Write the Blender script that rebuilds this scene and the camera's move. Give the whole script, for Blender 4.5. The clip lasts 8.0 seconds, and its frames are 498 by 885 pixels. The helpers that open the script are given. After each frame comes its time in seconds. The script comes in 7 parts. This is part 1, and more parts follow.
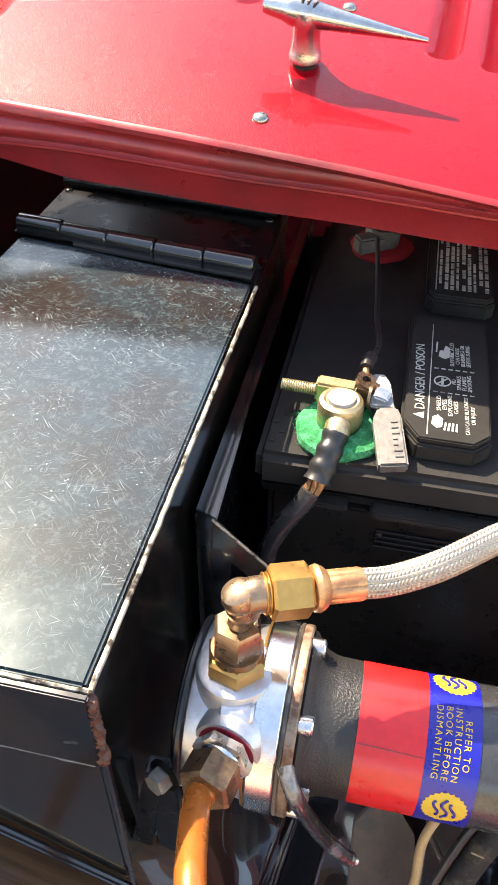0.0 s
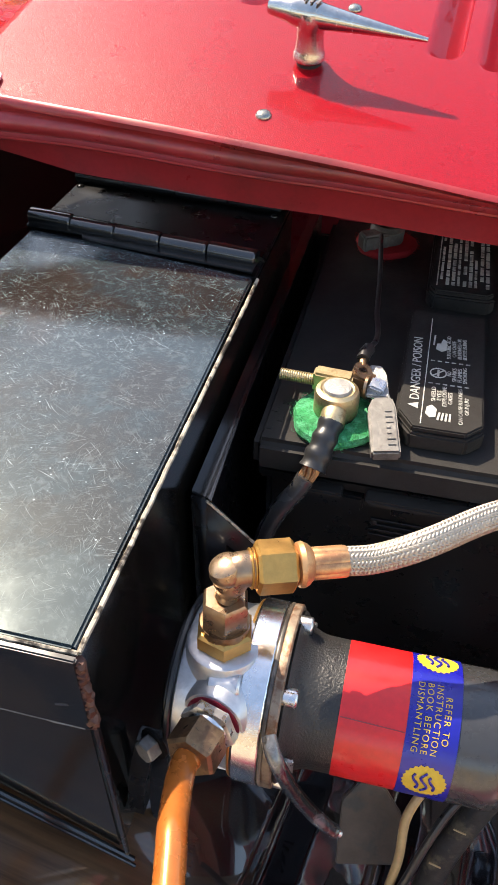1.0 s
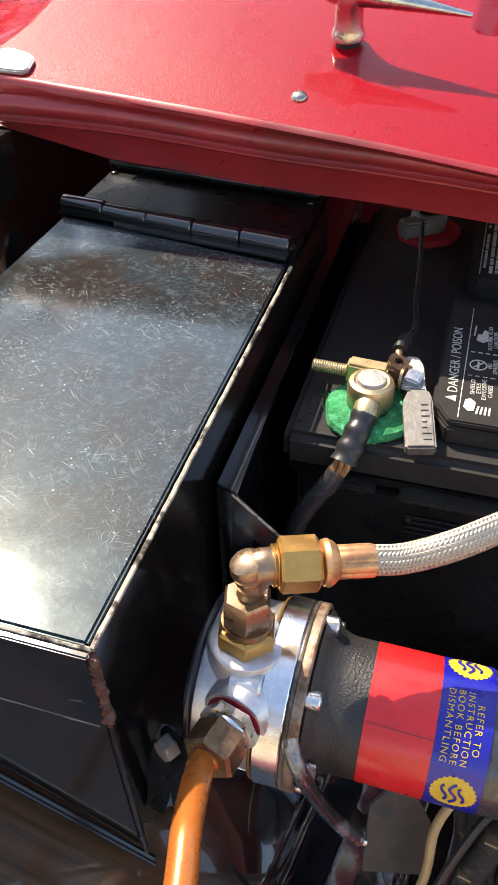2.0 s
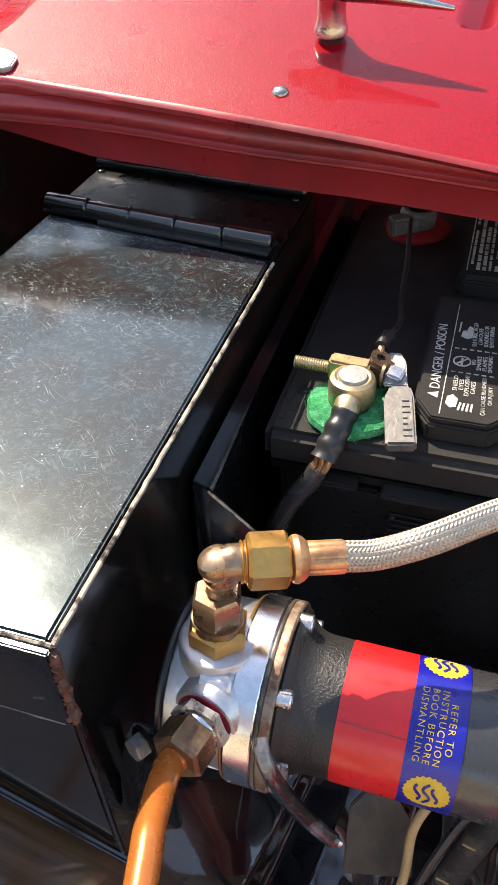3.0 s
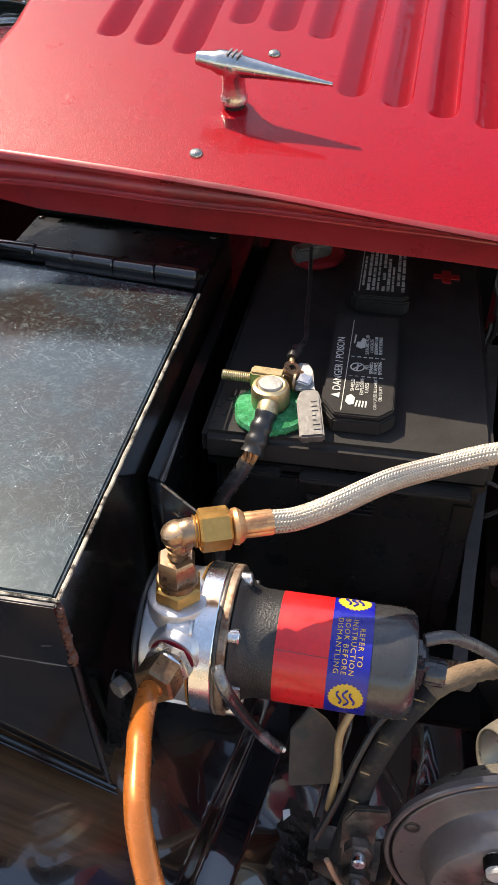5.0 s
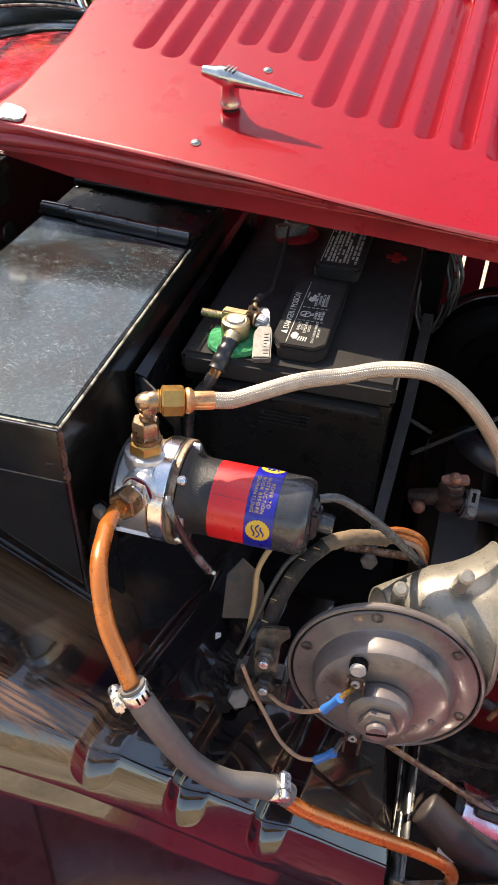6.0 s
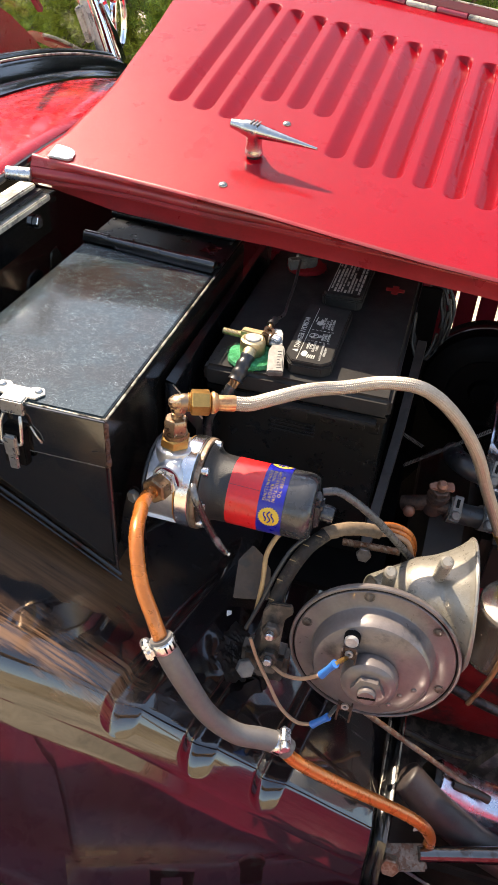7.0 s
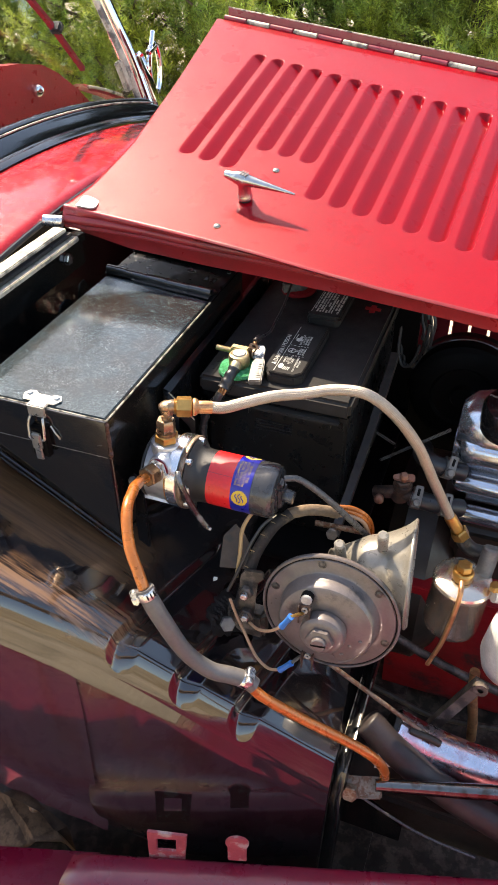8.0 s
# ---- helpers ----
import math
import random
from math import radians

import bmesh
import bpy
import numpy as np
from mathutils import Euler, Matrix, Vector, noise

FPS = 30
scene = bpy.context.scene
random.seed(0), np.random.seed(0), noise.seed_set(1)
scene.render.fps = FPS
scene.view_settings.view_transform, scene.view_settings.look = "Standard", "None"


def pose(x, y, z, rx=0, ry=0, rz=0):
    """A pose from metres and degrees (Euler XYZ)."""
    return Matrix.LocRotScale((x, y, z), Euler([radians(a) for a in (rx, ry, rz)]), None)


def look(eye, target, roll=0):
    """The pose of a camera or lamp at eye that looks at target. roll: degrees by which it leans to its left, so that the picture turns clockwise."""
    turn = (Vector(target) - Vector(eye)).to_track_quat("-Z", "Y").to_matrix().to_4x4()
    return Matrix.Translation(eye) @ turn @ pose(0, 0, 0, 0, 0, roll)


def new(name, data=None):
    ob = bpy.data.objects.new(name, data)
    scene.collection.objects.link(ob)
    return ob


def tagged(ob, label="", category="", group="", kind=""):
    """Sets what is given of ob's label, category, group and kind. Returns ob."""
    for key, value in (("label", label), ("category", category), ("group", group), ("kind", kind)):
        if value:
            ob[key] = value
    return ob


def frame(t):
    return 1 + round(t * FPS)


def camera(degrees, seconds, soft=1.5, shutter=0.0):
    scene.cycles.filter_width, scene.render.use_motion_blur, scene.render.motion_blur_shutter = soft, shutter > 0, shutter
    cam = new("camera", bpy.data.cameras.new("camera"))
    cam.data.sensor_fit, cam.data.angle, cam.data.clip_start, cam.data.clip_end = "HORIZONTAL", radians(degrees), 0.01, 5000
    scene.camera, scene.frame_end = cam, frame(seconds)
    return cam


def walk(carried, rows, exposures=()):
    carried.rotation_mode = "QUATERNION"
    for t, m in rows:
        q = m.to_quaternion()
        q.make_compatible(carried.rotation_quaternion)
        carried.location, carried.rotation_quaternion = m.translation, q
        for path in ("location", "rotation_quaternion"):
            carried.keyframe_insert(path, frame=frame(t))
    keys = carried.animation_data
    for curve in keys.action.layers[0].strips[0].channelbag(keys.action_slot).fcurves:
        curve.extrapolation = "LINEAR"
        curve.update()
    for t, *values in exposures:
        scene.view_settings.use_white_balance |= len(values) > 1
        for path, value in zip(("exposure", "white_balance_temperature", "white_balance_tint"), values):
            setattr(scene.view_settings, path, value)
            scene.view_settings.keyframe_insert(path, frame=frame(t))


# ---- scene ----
cam = camera(36.2, 8.0)
PATH = [
    (0, (0.07, -0.11, 1.007), (-0.229, 1.361, -0.314), 1.0),
    (0.5, (0.086, -0.11, 1.012), (-0.204, 1.361, -0.311), 1.1),
    (1, (0.084, -0.121, 1.008), (-0.267, 1.345, -0.307), 0.5),
    (1.5, (0.087, -0.113, 1.002), (-0.321, 1.329, -0.323), -0.6),
    (2.8, (0.092, -0.11, 0.999), (-0.407, 1.302, -0.326), -2.3),
    (3, (0.102, -0.107, 0.996), (-0.379, 1.315, -0.325), -2.3),
    (3.5, (0.108, -0.108, 1.004), (-0.365, 1.328, -0.306), -2.9),
    (4, (0.105, -0.105, 1.008), (-0.378, 1.342, -0.285), -3.1),
    (4.5, (0.106, -0.119, 1.008), (-0.311, 1.354, -0.28), -2.2),
    (5, (0.114, -0.172, 1.046), (-0.181, 1.313, -0.261), -1.1),
    (5.2, (0.121, -0.202, 1.058), (-0.145, 1.281, -0.258), -0.1),
    (6.3, (0.21, -0.346, 1.109), (-0.189, 1.141, -0.167), 2.1),
    (6.5, (0.206, -0.364, 1.121), (-0.19, 1.137, -0.14), 2.4),
    (7, (0.205, -0.395, 1.125), (-0.178, 1.135, -0.105), 3.6),
    (7.5, (0.261, -0.43, 1.15), (-0.238, 1.065, -0.081), 2.4),
    (8, (0.322, -0.481, 1.209), (-0.239, 0.998, -0.015), -0.6),
]
EXPOSURES = [(0, 2.12, 7800, 11), (0.5, 1.84, 7750, 11), (1.0, 1.54, 7500, 12), (3.0, 1.44, 7400, 12), (4.5, 1.26, 7400, 12), (5.0, 1.28, 7450, 12), (6.5, 1.54, 7750, 12), (8, 1.64, 7750, 12)]
walk(cam, [(t, look(eye, target, roll)) for t, eye, target, roll in PATH], EXPOSURES)

# ---- world and sun ----
SUN = Vector((-0.66, 0.530, 1.0)).normalized()
world = bpy.data.worlds.new("sky")
scene.world = world
world.use_nodes = True
_n = world.node_tree.nodes
_sky = _n.new("ShaderNodeTexSky")
_sky.sky_type = "NISHITA"
_sky.sun_disc = False
_sky.sun_elevation = math.asin(SUN.z)
_sky.sun_rotation = math.atan2(SUN.x, SUN.y)
world.node_tree.links.new(_sky.outputs[0], _n["Background"].inputs[0])
_n["Background"].inputs[1].default_value = 0.15
sun_data = bpy.data.lights.new("sun", "SUN")
sun_data.energy, sun_data.angle, sun_data.color = 3.7, radians(0.53), (1.0, 0.93, 0.83)
sun = new("sun", sun_data)
sun.matrix_world = look(SUN * 8, (0, 0, 0))

# ---- mesh helpers ----
WORLD_OF = {}


def thing(name, base, label, category, group="", kind="", shift=(0, 0, 0)):
    """An empty at its base that carries the parts of one thing; shift moves the whole thing."""
    ob = new(name)
    ob.empty_display_size = 0.02
    ob.location = Vector(base) + Vector(shift)
    WORLD_OF[ob] = Matrix.Translation(base)
    return tagged(ob, label, category, group, kind)


def part(name, bm, material, parent=None, label="", smooth=True, angle=35):
    """Links a bmesh in world coordinates as one mesh object, under a thing or part."""
    m = WORLD_OF.get(parent, Matrix())
    bm.transform(m.inverted())
    bmesh.ops.recalc_face_normals(bm, faces=bm.faces)
    if smooth:
        lim = radians(angle)
        for f in bm.faces:
            f.smooth = True
        for e in bm.edges:
            if len(e.link_faces) == 2 and e.calc_face_angle(0) > lim:
                e.smooth = False
    me = bpy.data.meshes.new(name)
    bm.to_mesh(me)
    bm.free()
    me.materials.append(material)
    ob = new(name, me)
    if parent is not None:
        ob.parent = parent
    WORLD_OF[ob] = m
    if label:
        tagged(ob, label)
    return ob


def single(name, bm, material, label, category, group="", kind="", smooth=True, angle=35):
    return tagged(part(name, bm, material, None, "", smooth, angle), label, category, group, kind)


def merge(*bms):
    out = bms[0]
    for b in bms[1:]:
        me = bpy.data.meshes.new("tmp")
        b.to_mesh(me)
        b.free()
        out.from_mesh(me)
        bpy.data.meshes.remove(me)
    return out


def ax(p, d, side=(0, 0, 1)):
    """A frame at p whose z axis points along d and whose x axis lies near side."""
    z = Vector(d).normalized()
    s = Vector(side)
    if abs(s.normalized().dot(z)) > 0.98:
        s = Vector((0, 1, 0.1))
    y = z.cross(s).normalized()
    x = y.cross(z)
    m = Matrix((x, y, z)).transposed().to_4x4()
    m.translation = p
    return m


def bevelled(bm, w, seg=2):
    if w > 0:
        bmesh.ops.bevel(bm, geom=bm.edges[:], offset=w, segments=seg, affect="EDGES", clamp_overlap=True)
    return bm


def block(x0, x1, y0, y1, z0, z1, bev=0.001, seg=2, m=None):
    bm = bmesh.new()
    bmesh.ops.create_cube(bm, size=1)
    for v in bm.verts:
        v.co = Vector((x0 + (v.co.x + 0.5) * (x1 - x0), y0 + (v.co.y + 0.5) * (y1 - y0), z0 + (v.co.z + 0.5) * (z1 - z0)))
    bevelled(bm, bev, seg)
    if m is not None:
        bm.transform(m)
    return bm


def prism(poly, h, m=None, bev=0.0, seg=2):
    """A flat outline in local x, y raised to h along local z."""
    bm = bmesh.new()
    lo = [bm.verts.new((x, y, 0)) for x, y in poly]
    hi = [bm.verts.new((x, y, h)) for x, y in poly]
    bm.faces.new(lo[::-1])
    bm.faces.new(hi)
    for i in range(len(poly)):
        j = (i + 1) % len(poly)
        bm.faces.new((lo[i], lo[j], hi[j], hi[i]))
    bmesh.ops.recalc_face_normals(bm, faces=bm.faces)
    bevelled(bm, bev, seg)
    if m is not None:
        bm.transform(m)
    return bm


def lathe(prof, n=32, m=None, squash=None):
    """Turns a profile of (radius, height) about local z; squash(angle) scales the radius."""
    bm = bmesh.new()
    rings = []
    for r, h in prof:
        if r < 1e-6:
            rings.append([bm.verts.new((0, 0, h))])
            continue
        ring = []
        for i in range(n):
            a = 2 * math.pi * i / n
            k = squash(a) if squash else 1.0
            ring.append(bm.verts.new((r * k * math.cos(a), r * k * math.sin(a), h)))
        rings.append(ring)
    for a, b in zip(rings, rings[1:]):
        if len(a) == 1 and len(b) == 1:
            continue
        for i in range(n):
            j = (i + 1) % n
            if len(a) == 1:
                bm.faces.new((a[0], b[j], b[i]))
            elif len(b) == 1:
                bm.faces.new((a[i], a[j], b[0]))
            else:
                bm.faces.new((a[i], a[j], b[j], b[i]))
    if m is not None:
        bm.transform(m)
    return bm


def hexnut(af, h, m, cham=0.12):
    """A hexagon across flats af with turned chamfers, from local z 0 to h."""
    r = af / math.sqrt(3)
    def sq(a):
        b = (a + math.pi / 6) % (math.pi / 3) - math.pi / 6
        return math.cos(math.pi / 6) / math.cos(b)
    bm = bmesh.new()
    lo_o, hi_o, lo_i, hi_i = [], [], [], []
    for i in range(6):
        a = math.pi / 3 * i + math.pi / 6
        for lst, rr, z in ((lo_o, r, h * cham), (hi_o, r, h * (1 - cham)), (lo_i, r * 0.87, 0), (hi_i, r * 0.87, h)):
            lst.append(bm.verts.new((rr * math.cos(a), rr * math.sin(a), z)))
    for i in range(6):
        j = (i + 1) % 6
        bm.faces.new((lo_o[i], lo_o[j], hi_o[j], hi_o[i]))
        bm.faces.new((hi_o[i], hi_o[j], hi_i[j], hi_i[i]))
        bm.faces.new((lo_i[i], lo_i[j], lo_o[j], lo_o[i]))
    bm.faces.new(hi_i)
    bm.faces.new(lo_i[::-1])
    bm.transform(m)
    return bm


def spline(pts, sub=8):
    """Catmull-Rom through points."""
    p = [Vector(q) for q in pts]
    p = [p[0] * 2 - p[1]] + p + [p[-1] * 2 - p[-2]]
    out = []
    for i in range(1, len(p) - 2):
        for k in range(sub):
            t = k / sub
            a, b, c, d = p[i - 1:i + 3]
            out.append(0.5 * ((2 * b) + (c - a) * t + (2 * a - 5 * b + 4 * c - d) * t * t + (3 * b - a - 3 * c + d) * t ** 3))
    out.append(p[-2].copy())
    return out


def sweep(path, radius, n=14, caps=True, relief=None):
    """A tube along a finished path; radius is a number or a function of the share of the length; relief(angle, metres) is added."""
    bm = bmesh.new()
    total = sum((b - a).length for a, b in zip(path, path[1:]))
    t0 = (path[1] - path[0]).normalized()
    side = t0.orthogonal().normalized()
    done, rings = 0.0, []
    for i, p in enumerate(path):
        t = (path[min(i + 1, len(path) - 1)] - path[max(i - 1, 0)]).normalized()
        side = (side - t * side.dot(t)).normalized()
        up = t.cross(side)
        if i:
            done += (p - path[i - 1]).length
        r = radius(done / total) if callable(radius) else radius
        ring = []
        for k in range(n):
            a = 2 * math.pi * k / n
            rr = r + (relief(a, done) if relief else 0.0)
            ring.append(bm.verts.new(p + side * (rr * math.cos(a)) + up * (rr * math.sin(a))))
        rings.append(ring)
    for a, b in zip(rings, rings[1:]):
        for k in range(n):
            j = (k + 1) % n
            bm.faces.new((a[k], a[j], b[j], b[k]))
    if caps:
        bm.faces.new(rings[0][::-1])
        bm.faces.new(rings[-1])
    return bm


def tube(pts, radius, n=14, sub=8, caps=True, relief=None):
    return sweep(spline(pts, sub), radius, n, caps, relief)


def rod(a, b, r, n=14, bev=0.0):
    a, b = Vector(a), Vector(b)
    h = (b - a).length
    e = min(bev, h * 0.3, r * 0.5)
    prof = [(0, 0), (r - e, 0), (r, e), (r, h - e), (r - e, h), (0, h)] if e else [(0, 0), (r, 0), (r, h), (0, h)]
    return lathe(prof, n, ax(a, b - a))


def dome(p, d, r, h, n=16):
    """A low rounded head on a surface."""
    prof = [(r, -h * 0.3), (r, h * 0.15), (r * 0.92, h * 0.5), (r * 0.7, h * 0.8), (r * 0.4, h * 0.95), (0, h)]
    return lathe(prof, n, ax(p, d))


def grid(fn, us, vs):
    """A sheet through fn(u, v)."""
    bm = bmesh.new()
    rows = [[bm.verts.new(fn(u, v)) for v in vs] for u in us]
    for a, b in zip(rows, rows[1:]):
        for i in range(len(vs) - 1):
            bm.faces.new((a[i], a[i + 1], b[i + 1], b[i]))
    return bm


def span(a, b, n):
    return [a + (b - a) * i / n for i in range(n + 1)]


def thicken(ob, t, offset=-1.0):
    mod = ob.modifiers.new("thickness", "SOLIDIFY")
    mod.thickness, mod.offset = t, offset
    return ob


def letters(text, size, m, depth=0.0, bend=None, align="LEFT", space=1.0):
    """A bmesh of flat or raised lettering in the built-in font, in local x, y."""
    cu = bpy.data.curves.new("letters", "FONT")
    cu.body, cu.size, cu.align_x, cu.extrude, cu.space_character = text, size, align, depth, space
    cu.resolution_u = 3
    tmp = bpy.data.objects.new("letters", cu)
    scene.collection.objects.link(tmp)
    me = bpy.data.meshes.new_from_object(tmp)
    bm = bmesh.new()
    bm.from_mesh(me)
    bpy.data.objects.remove(tmp)
    bpy.data.curves.remove(cu)
    bpy.data.meshes.remove(me)
    if bend:
        bmesh.ops.subdivide_edges(bm, edges=[e for e in bm.edges if e.calc_length() > size * 0.25], cuts=2)
        bmesh.ops.triangulate(bm, faces=bm.faces[:])
        for v in bm.verts:
            v.co = bend(v.co)
    else:
        bm.transform(m)
    return bm


def screw_bm(a, b, r, pitch_):
    a, b = Vector(a), Vector(b)
    n = int((b - a).length / pitch_ * 4)
    return sweep([a.lerp(b, i / n) for i in range(n + 1)], r, 14, True, lambda ang, s: -0.00045 * (0.5 + 0.5 * math.cos(2 * math.pi * s / pitch_ + ang)))


# ---- materials ----
def mat(name, base, rough=0.5, metal=0.0, coat=0.0, coat_rough=0.05, var=0.15, vscale=25.0, grain=0.08, gscale=350.0,
        bump=0.15, bscale=400.0, rvar=0.12, dust=0.0, dust_col=(0.5, 0.46, 0.4), dscale=120.0, second=None, sscale=30.0, samt=0.5, spec=0.5):
    """A surface with variation at two scales, fine relief, uneven gloss, and if asked dust specks and a second colour in patches."""
    m = bpy.data.materials.new(name)
    m.use_nodes = True
    t = m.node_tree
    N, L = t.nodes, t.links
    b = N["Principled BSDF"]
    co = N.new("ShaderNodeTexCoord").outputs["Object"]

    def noise_tex(scale, detail=4.0, rough_=0.6):
        n = N.new("ShaderNodeTexNoise")
        n.inputs["Scale"].default_value, n.inputs["Detail"].default_value, n.inputs["Roughness"].default_value = scale, detail, rough_
        L.new(co, n.inputs["Vector"])
        return n.outputs["Fac"]

    def remap(sock, a, b_, lo, hi):
        r = N.new("ShaderNodeMapRange")
        r.inputs[1].default_value, r.inputs[2].default_value, r.inputs[3].default_value, r.inputs[4].default_value = a, b_, lo, hi
        L.new(sock, r.inputs[0])
        return r.outputs[0]

    def mix(kind, fac, a, b_):
        x = N.new("ShaderNodeMix")
        x.data_type, x.blend_type = "RGBA", kind
        for sock, val in ((x.inputs[0], fac), (x.inputs[6], a), (x.inputs[7], b_)):
            if isinstance(val, (int, float)):
                sock.default_value = val
            elif isinstance(val, tuple):
                sock.default_value = (*val, 1)
            else:
                L.new(val, sock)
        return x.outputs[2]

    big, fine = noise_tex(vscale), noise_tex(gscale, 3.0)
    f1, f2 = remap(big, 0.3, 0.7, 1 - var, 1 + var), remap(fine, 0.3, 0.7, 1 - grain, 1 + grain)
    mul = N.new("ShaderNodeMath")
    mul.operation = "MULTIPLY"
    L.new(f1, mul.inputs[0])
    L.new(f2, mul.inputs[1])
    comb = N.new("ShaderNodeCombineColor")
    for i in range(3):
        L.new(mul.outputs[0], comb.inputs[i])
    src = base
    if second:
        src = mix("MIX", remap(noise_tex(sscale, 5.0, 0.65), 0.62 - samt * 0.3, 0.72 - samt * 0.3, 0, 1), base, second)
    col = mix("MULTIPLY", 1.0, src, comb.outputs[0])
    if dust:
        col = mix("MIX", remap(noise_tex(dscale, 6.0, 0.75), 0.72 - dust * 0.25, 0.86 - dust * 0.25, 0, min(1.0, dust * 1.4)), col, dust_col)
    L.new(col, b.inputs["Base Color"])
    L.new(remap(noise_tex(vscale * 2.7, 5.0), 0.3, 0.7, max(0.02, rough - rvar), min(1.0, rough + rvar)), b.inputs["Roughness"])
    b.inputs["Metallic"].default_value = metal
    b.inputs["Coat Weight"].default_value = coat
    b.inputs["Coat Roughness"].default_value = coat_rough
    b.inputs["Specular IOR Level"].default_value = spec
    if bump:
        bp = N.new("ShaderNodeBump")
        bp.inputs["Strength"].default_value, bp.inputs["Distance"].default_value = bump, 0.0006
        L.new(noise_tex(bscale, 3.0), bp.inputs["Height"])
        L.new(bp.outputs[0], b.inputs["Normal"])
        if coat:
            L.new(bp.outputs[0], b.inputs["Coat Normal"])
    return m


# the dust specks here are the paint's sunlit sparkle, put into its colour
RED = mat("red_paint", (0.27, 0.0008, 0.0065), 0.30, 0.0, 0.45, 0.03, var=0.06, vscale=9, grain=0.30, gscale=900, bump=0.42, bscale=1300, rvar=0.05, dust=0.10, dust_col=(0.70, 0.30, 0.32), dscale=760, spec=0.08)
RED.node_tree.nodes["Principled BSDF"].inputs["Coat IOR"].default_value = 1.38
RED.node_tree.links.remove(RED.node_tree.nodes["Principled BSDF"].inputs["Coat Normal"].links[0])  # smooth lacquer over the grainy coat
RED_EDGE = mat("red_paint_edge", (0.30, 0.022, 0.026), 0.34, 0.1, 0.25, 0.12, var=0.12, vscale=12, bump=0.08, dust=0.12, dust_col=(0.36, 0.22, 0.19), second=(0.21, 0.022, 0.022), sscale=9, samt=0.4)
RED_SCUTTLE = mat("red_gloss_paint", (0.36, 0.004, 0.008), 0.25, 0.0, 0.55, 0.02, var=0.05, bump=0.02, spec=0.15)
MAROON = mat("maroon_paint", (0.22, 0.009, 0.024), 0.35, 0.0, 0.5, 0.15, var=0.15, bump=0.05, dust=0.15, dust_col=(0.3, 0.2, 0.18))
WING = mat("deep_red_wing_paint", (0.20, 0.006, 0.024), 0.30, 0.0, 0.6, 0.08, var=0.12, vscale=14, bump=0.04, dust=0.10, dust_col=(0.34, 0.2, 0.2))
ENGINE_RED = mat("engine_red", (0.30, 0.007, 0.012), 0.5, 0.0, 0.2, 0.2, var=0.3, vscale=18, second=(0.05, 0.02, 0.02), sscale=14, samt=0.25, bump=0.2)
BLACK = mat("black_gloss_paint", (0.006, 0.006, 0.006), 0.18, 0.0, 0.7, 0.05, var=0.25, bump=0.05, bscale=60, rvar=0.06, dust=0.10, dust_col=(0.30, 0.27, 0.23), dscale=520)
ENAMEL = mat("black_enamel_reflective", (0.008, 0.007, 0.006), 0.18, 0.0, 0.7, 0.10, var=0.3, vscale=20, bump=0.14, bscale=40, rvar=0.08, dust=0.14, dust_col=(0.28, 0.24, 0.18), dscale=420, spec=0.6)
BLACK_TOE = mat("black_bulkhead_paint", (0.010, 0.0075, 0.0080), 0.10, 0.0, 1.0, 0.015, var=0.35, vscale=16, bump=0.03, bscale=60, rvar=0.04, dust=0.12, dust_col=(0.30, 0.24, 0.18), dscale=420, second=(0.022, 0.015, 0.011), sscale=9, samt=0.25, spec=0.5)
BLACK_TOE.node_tree.nodes["Principled BSDF"].inputs["Coat IOR"].default_value = 1.62


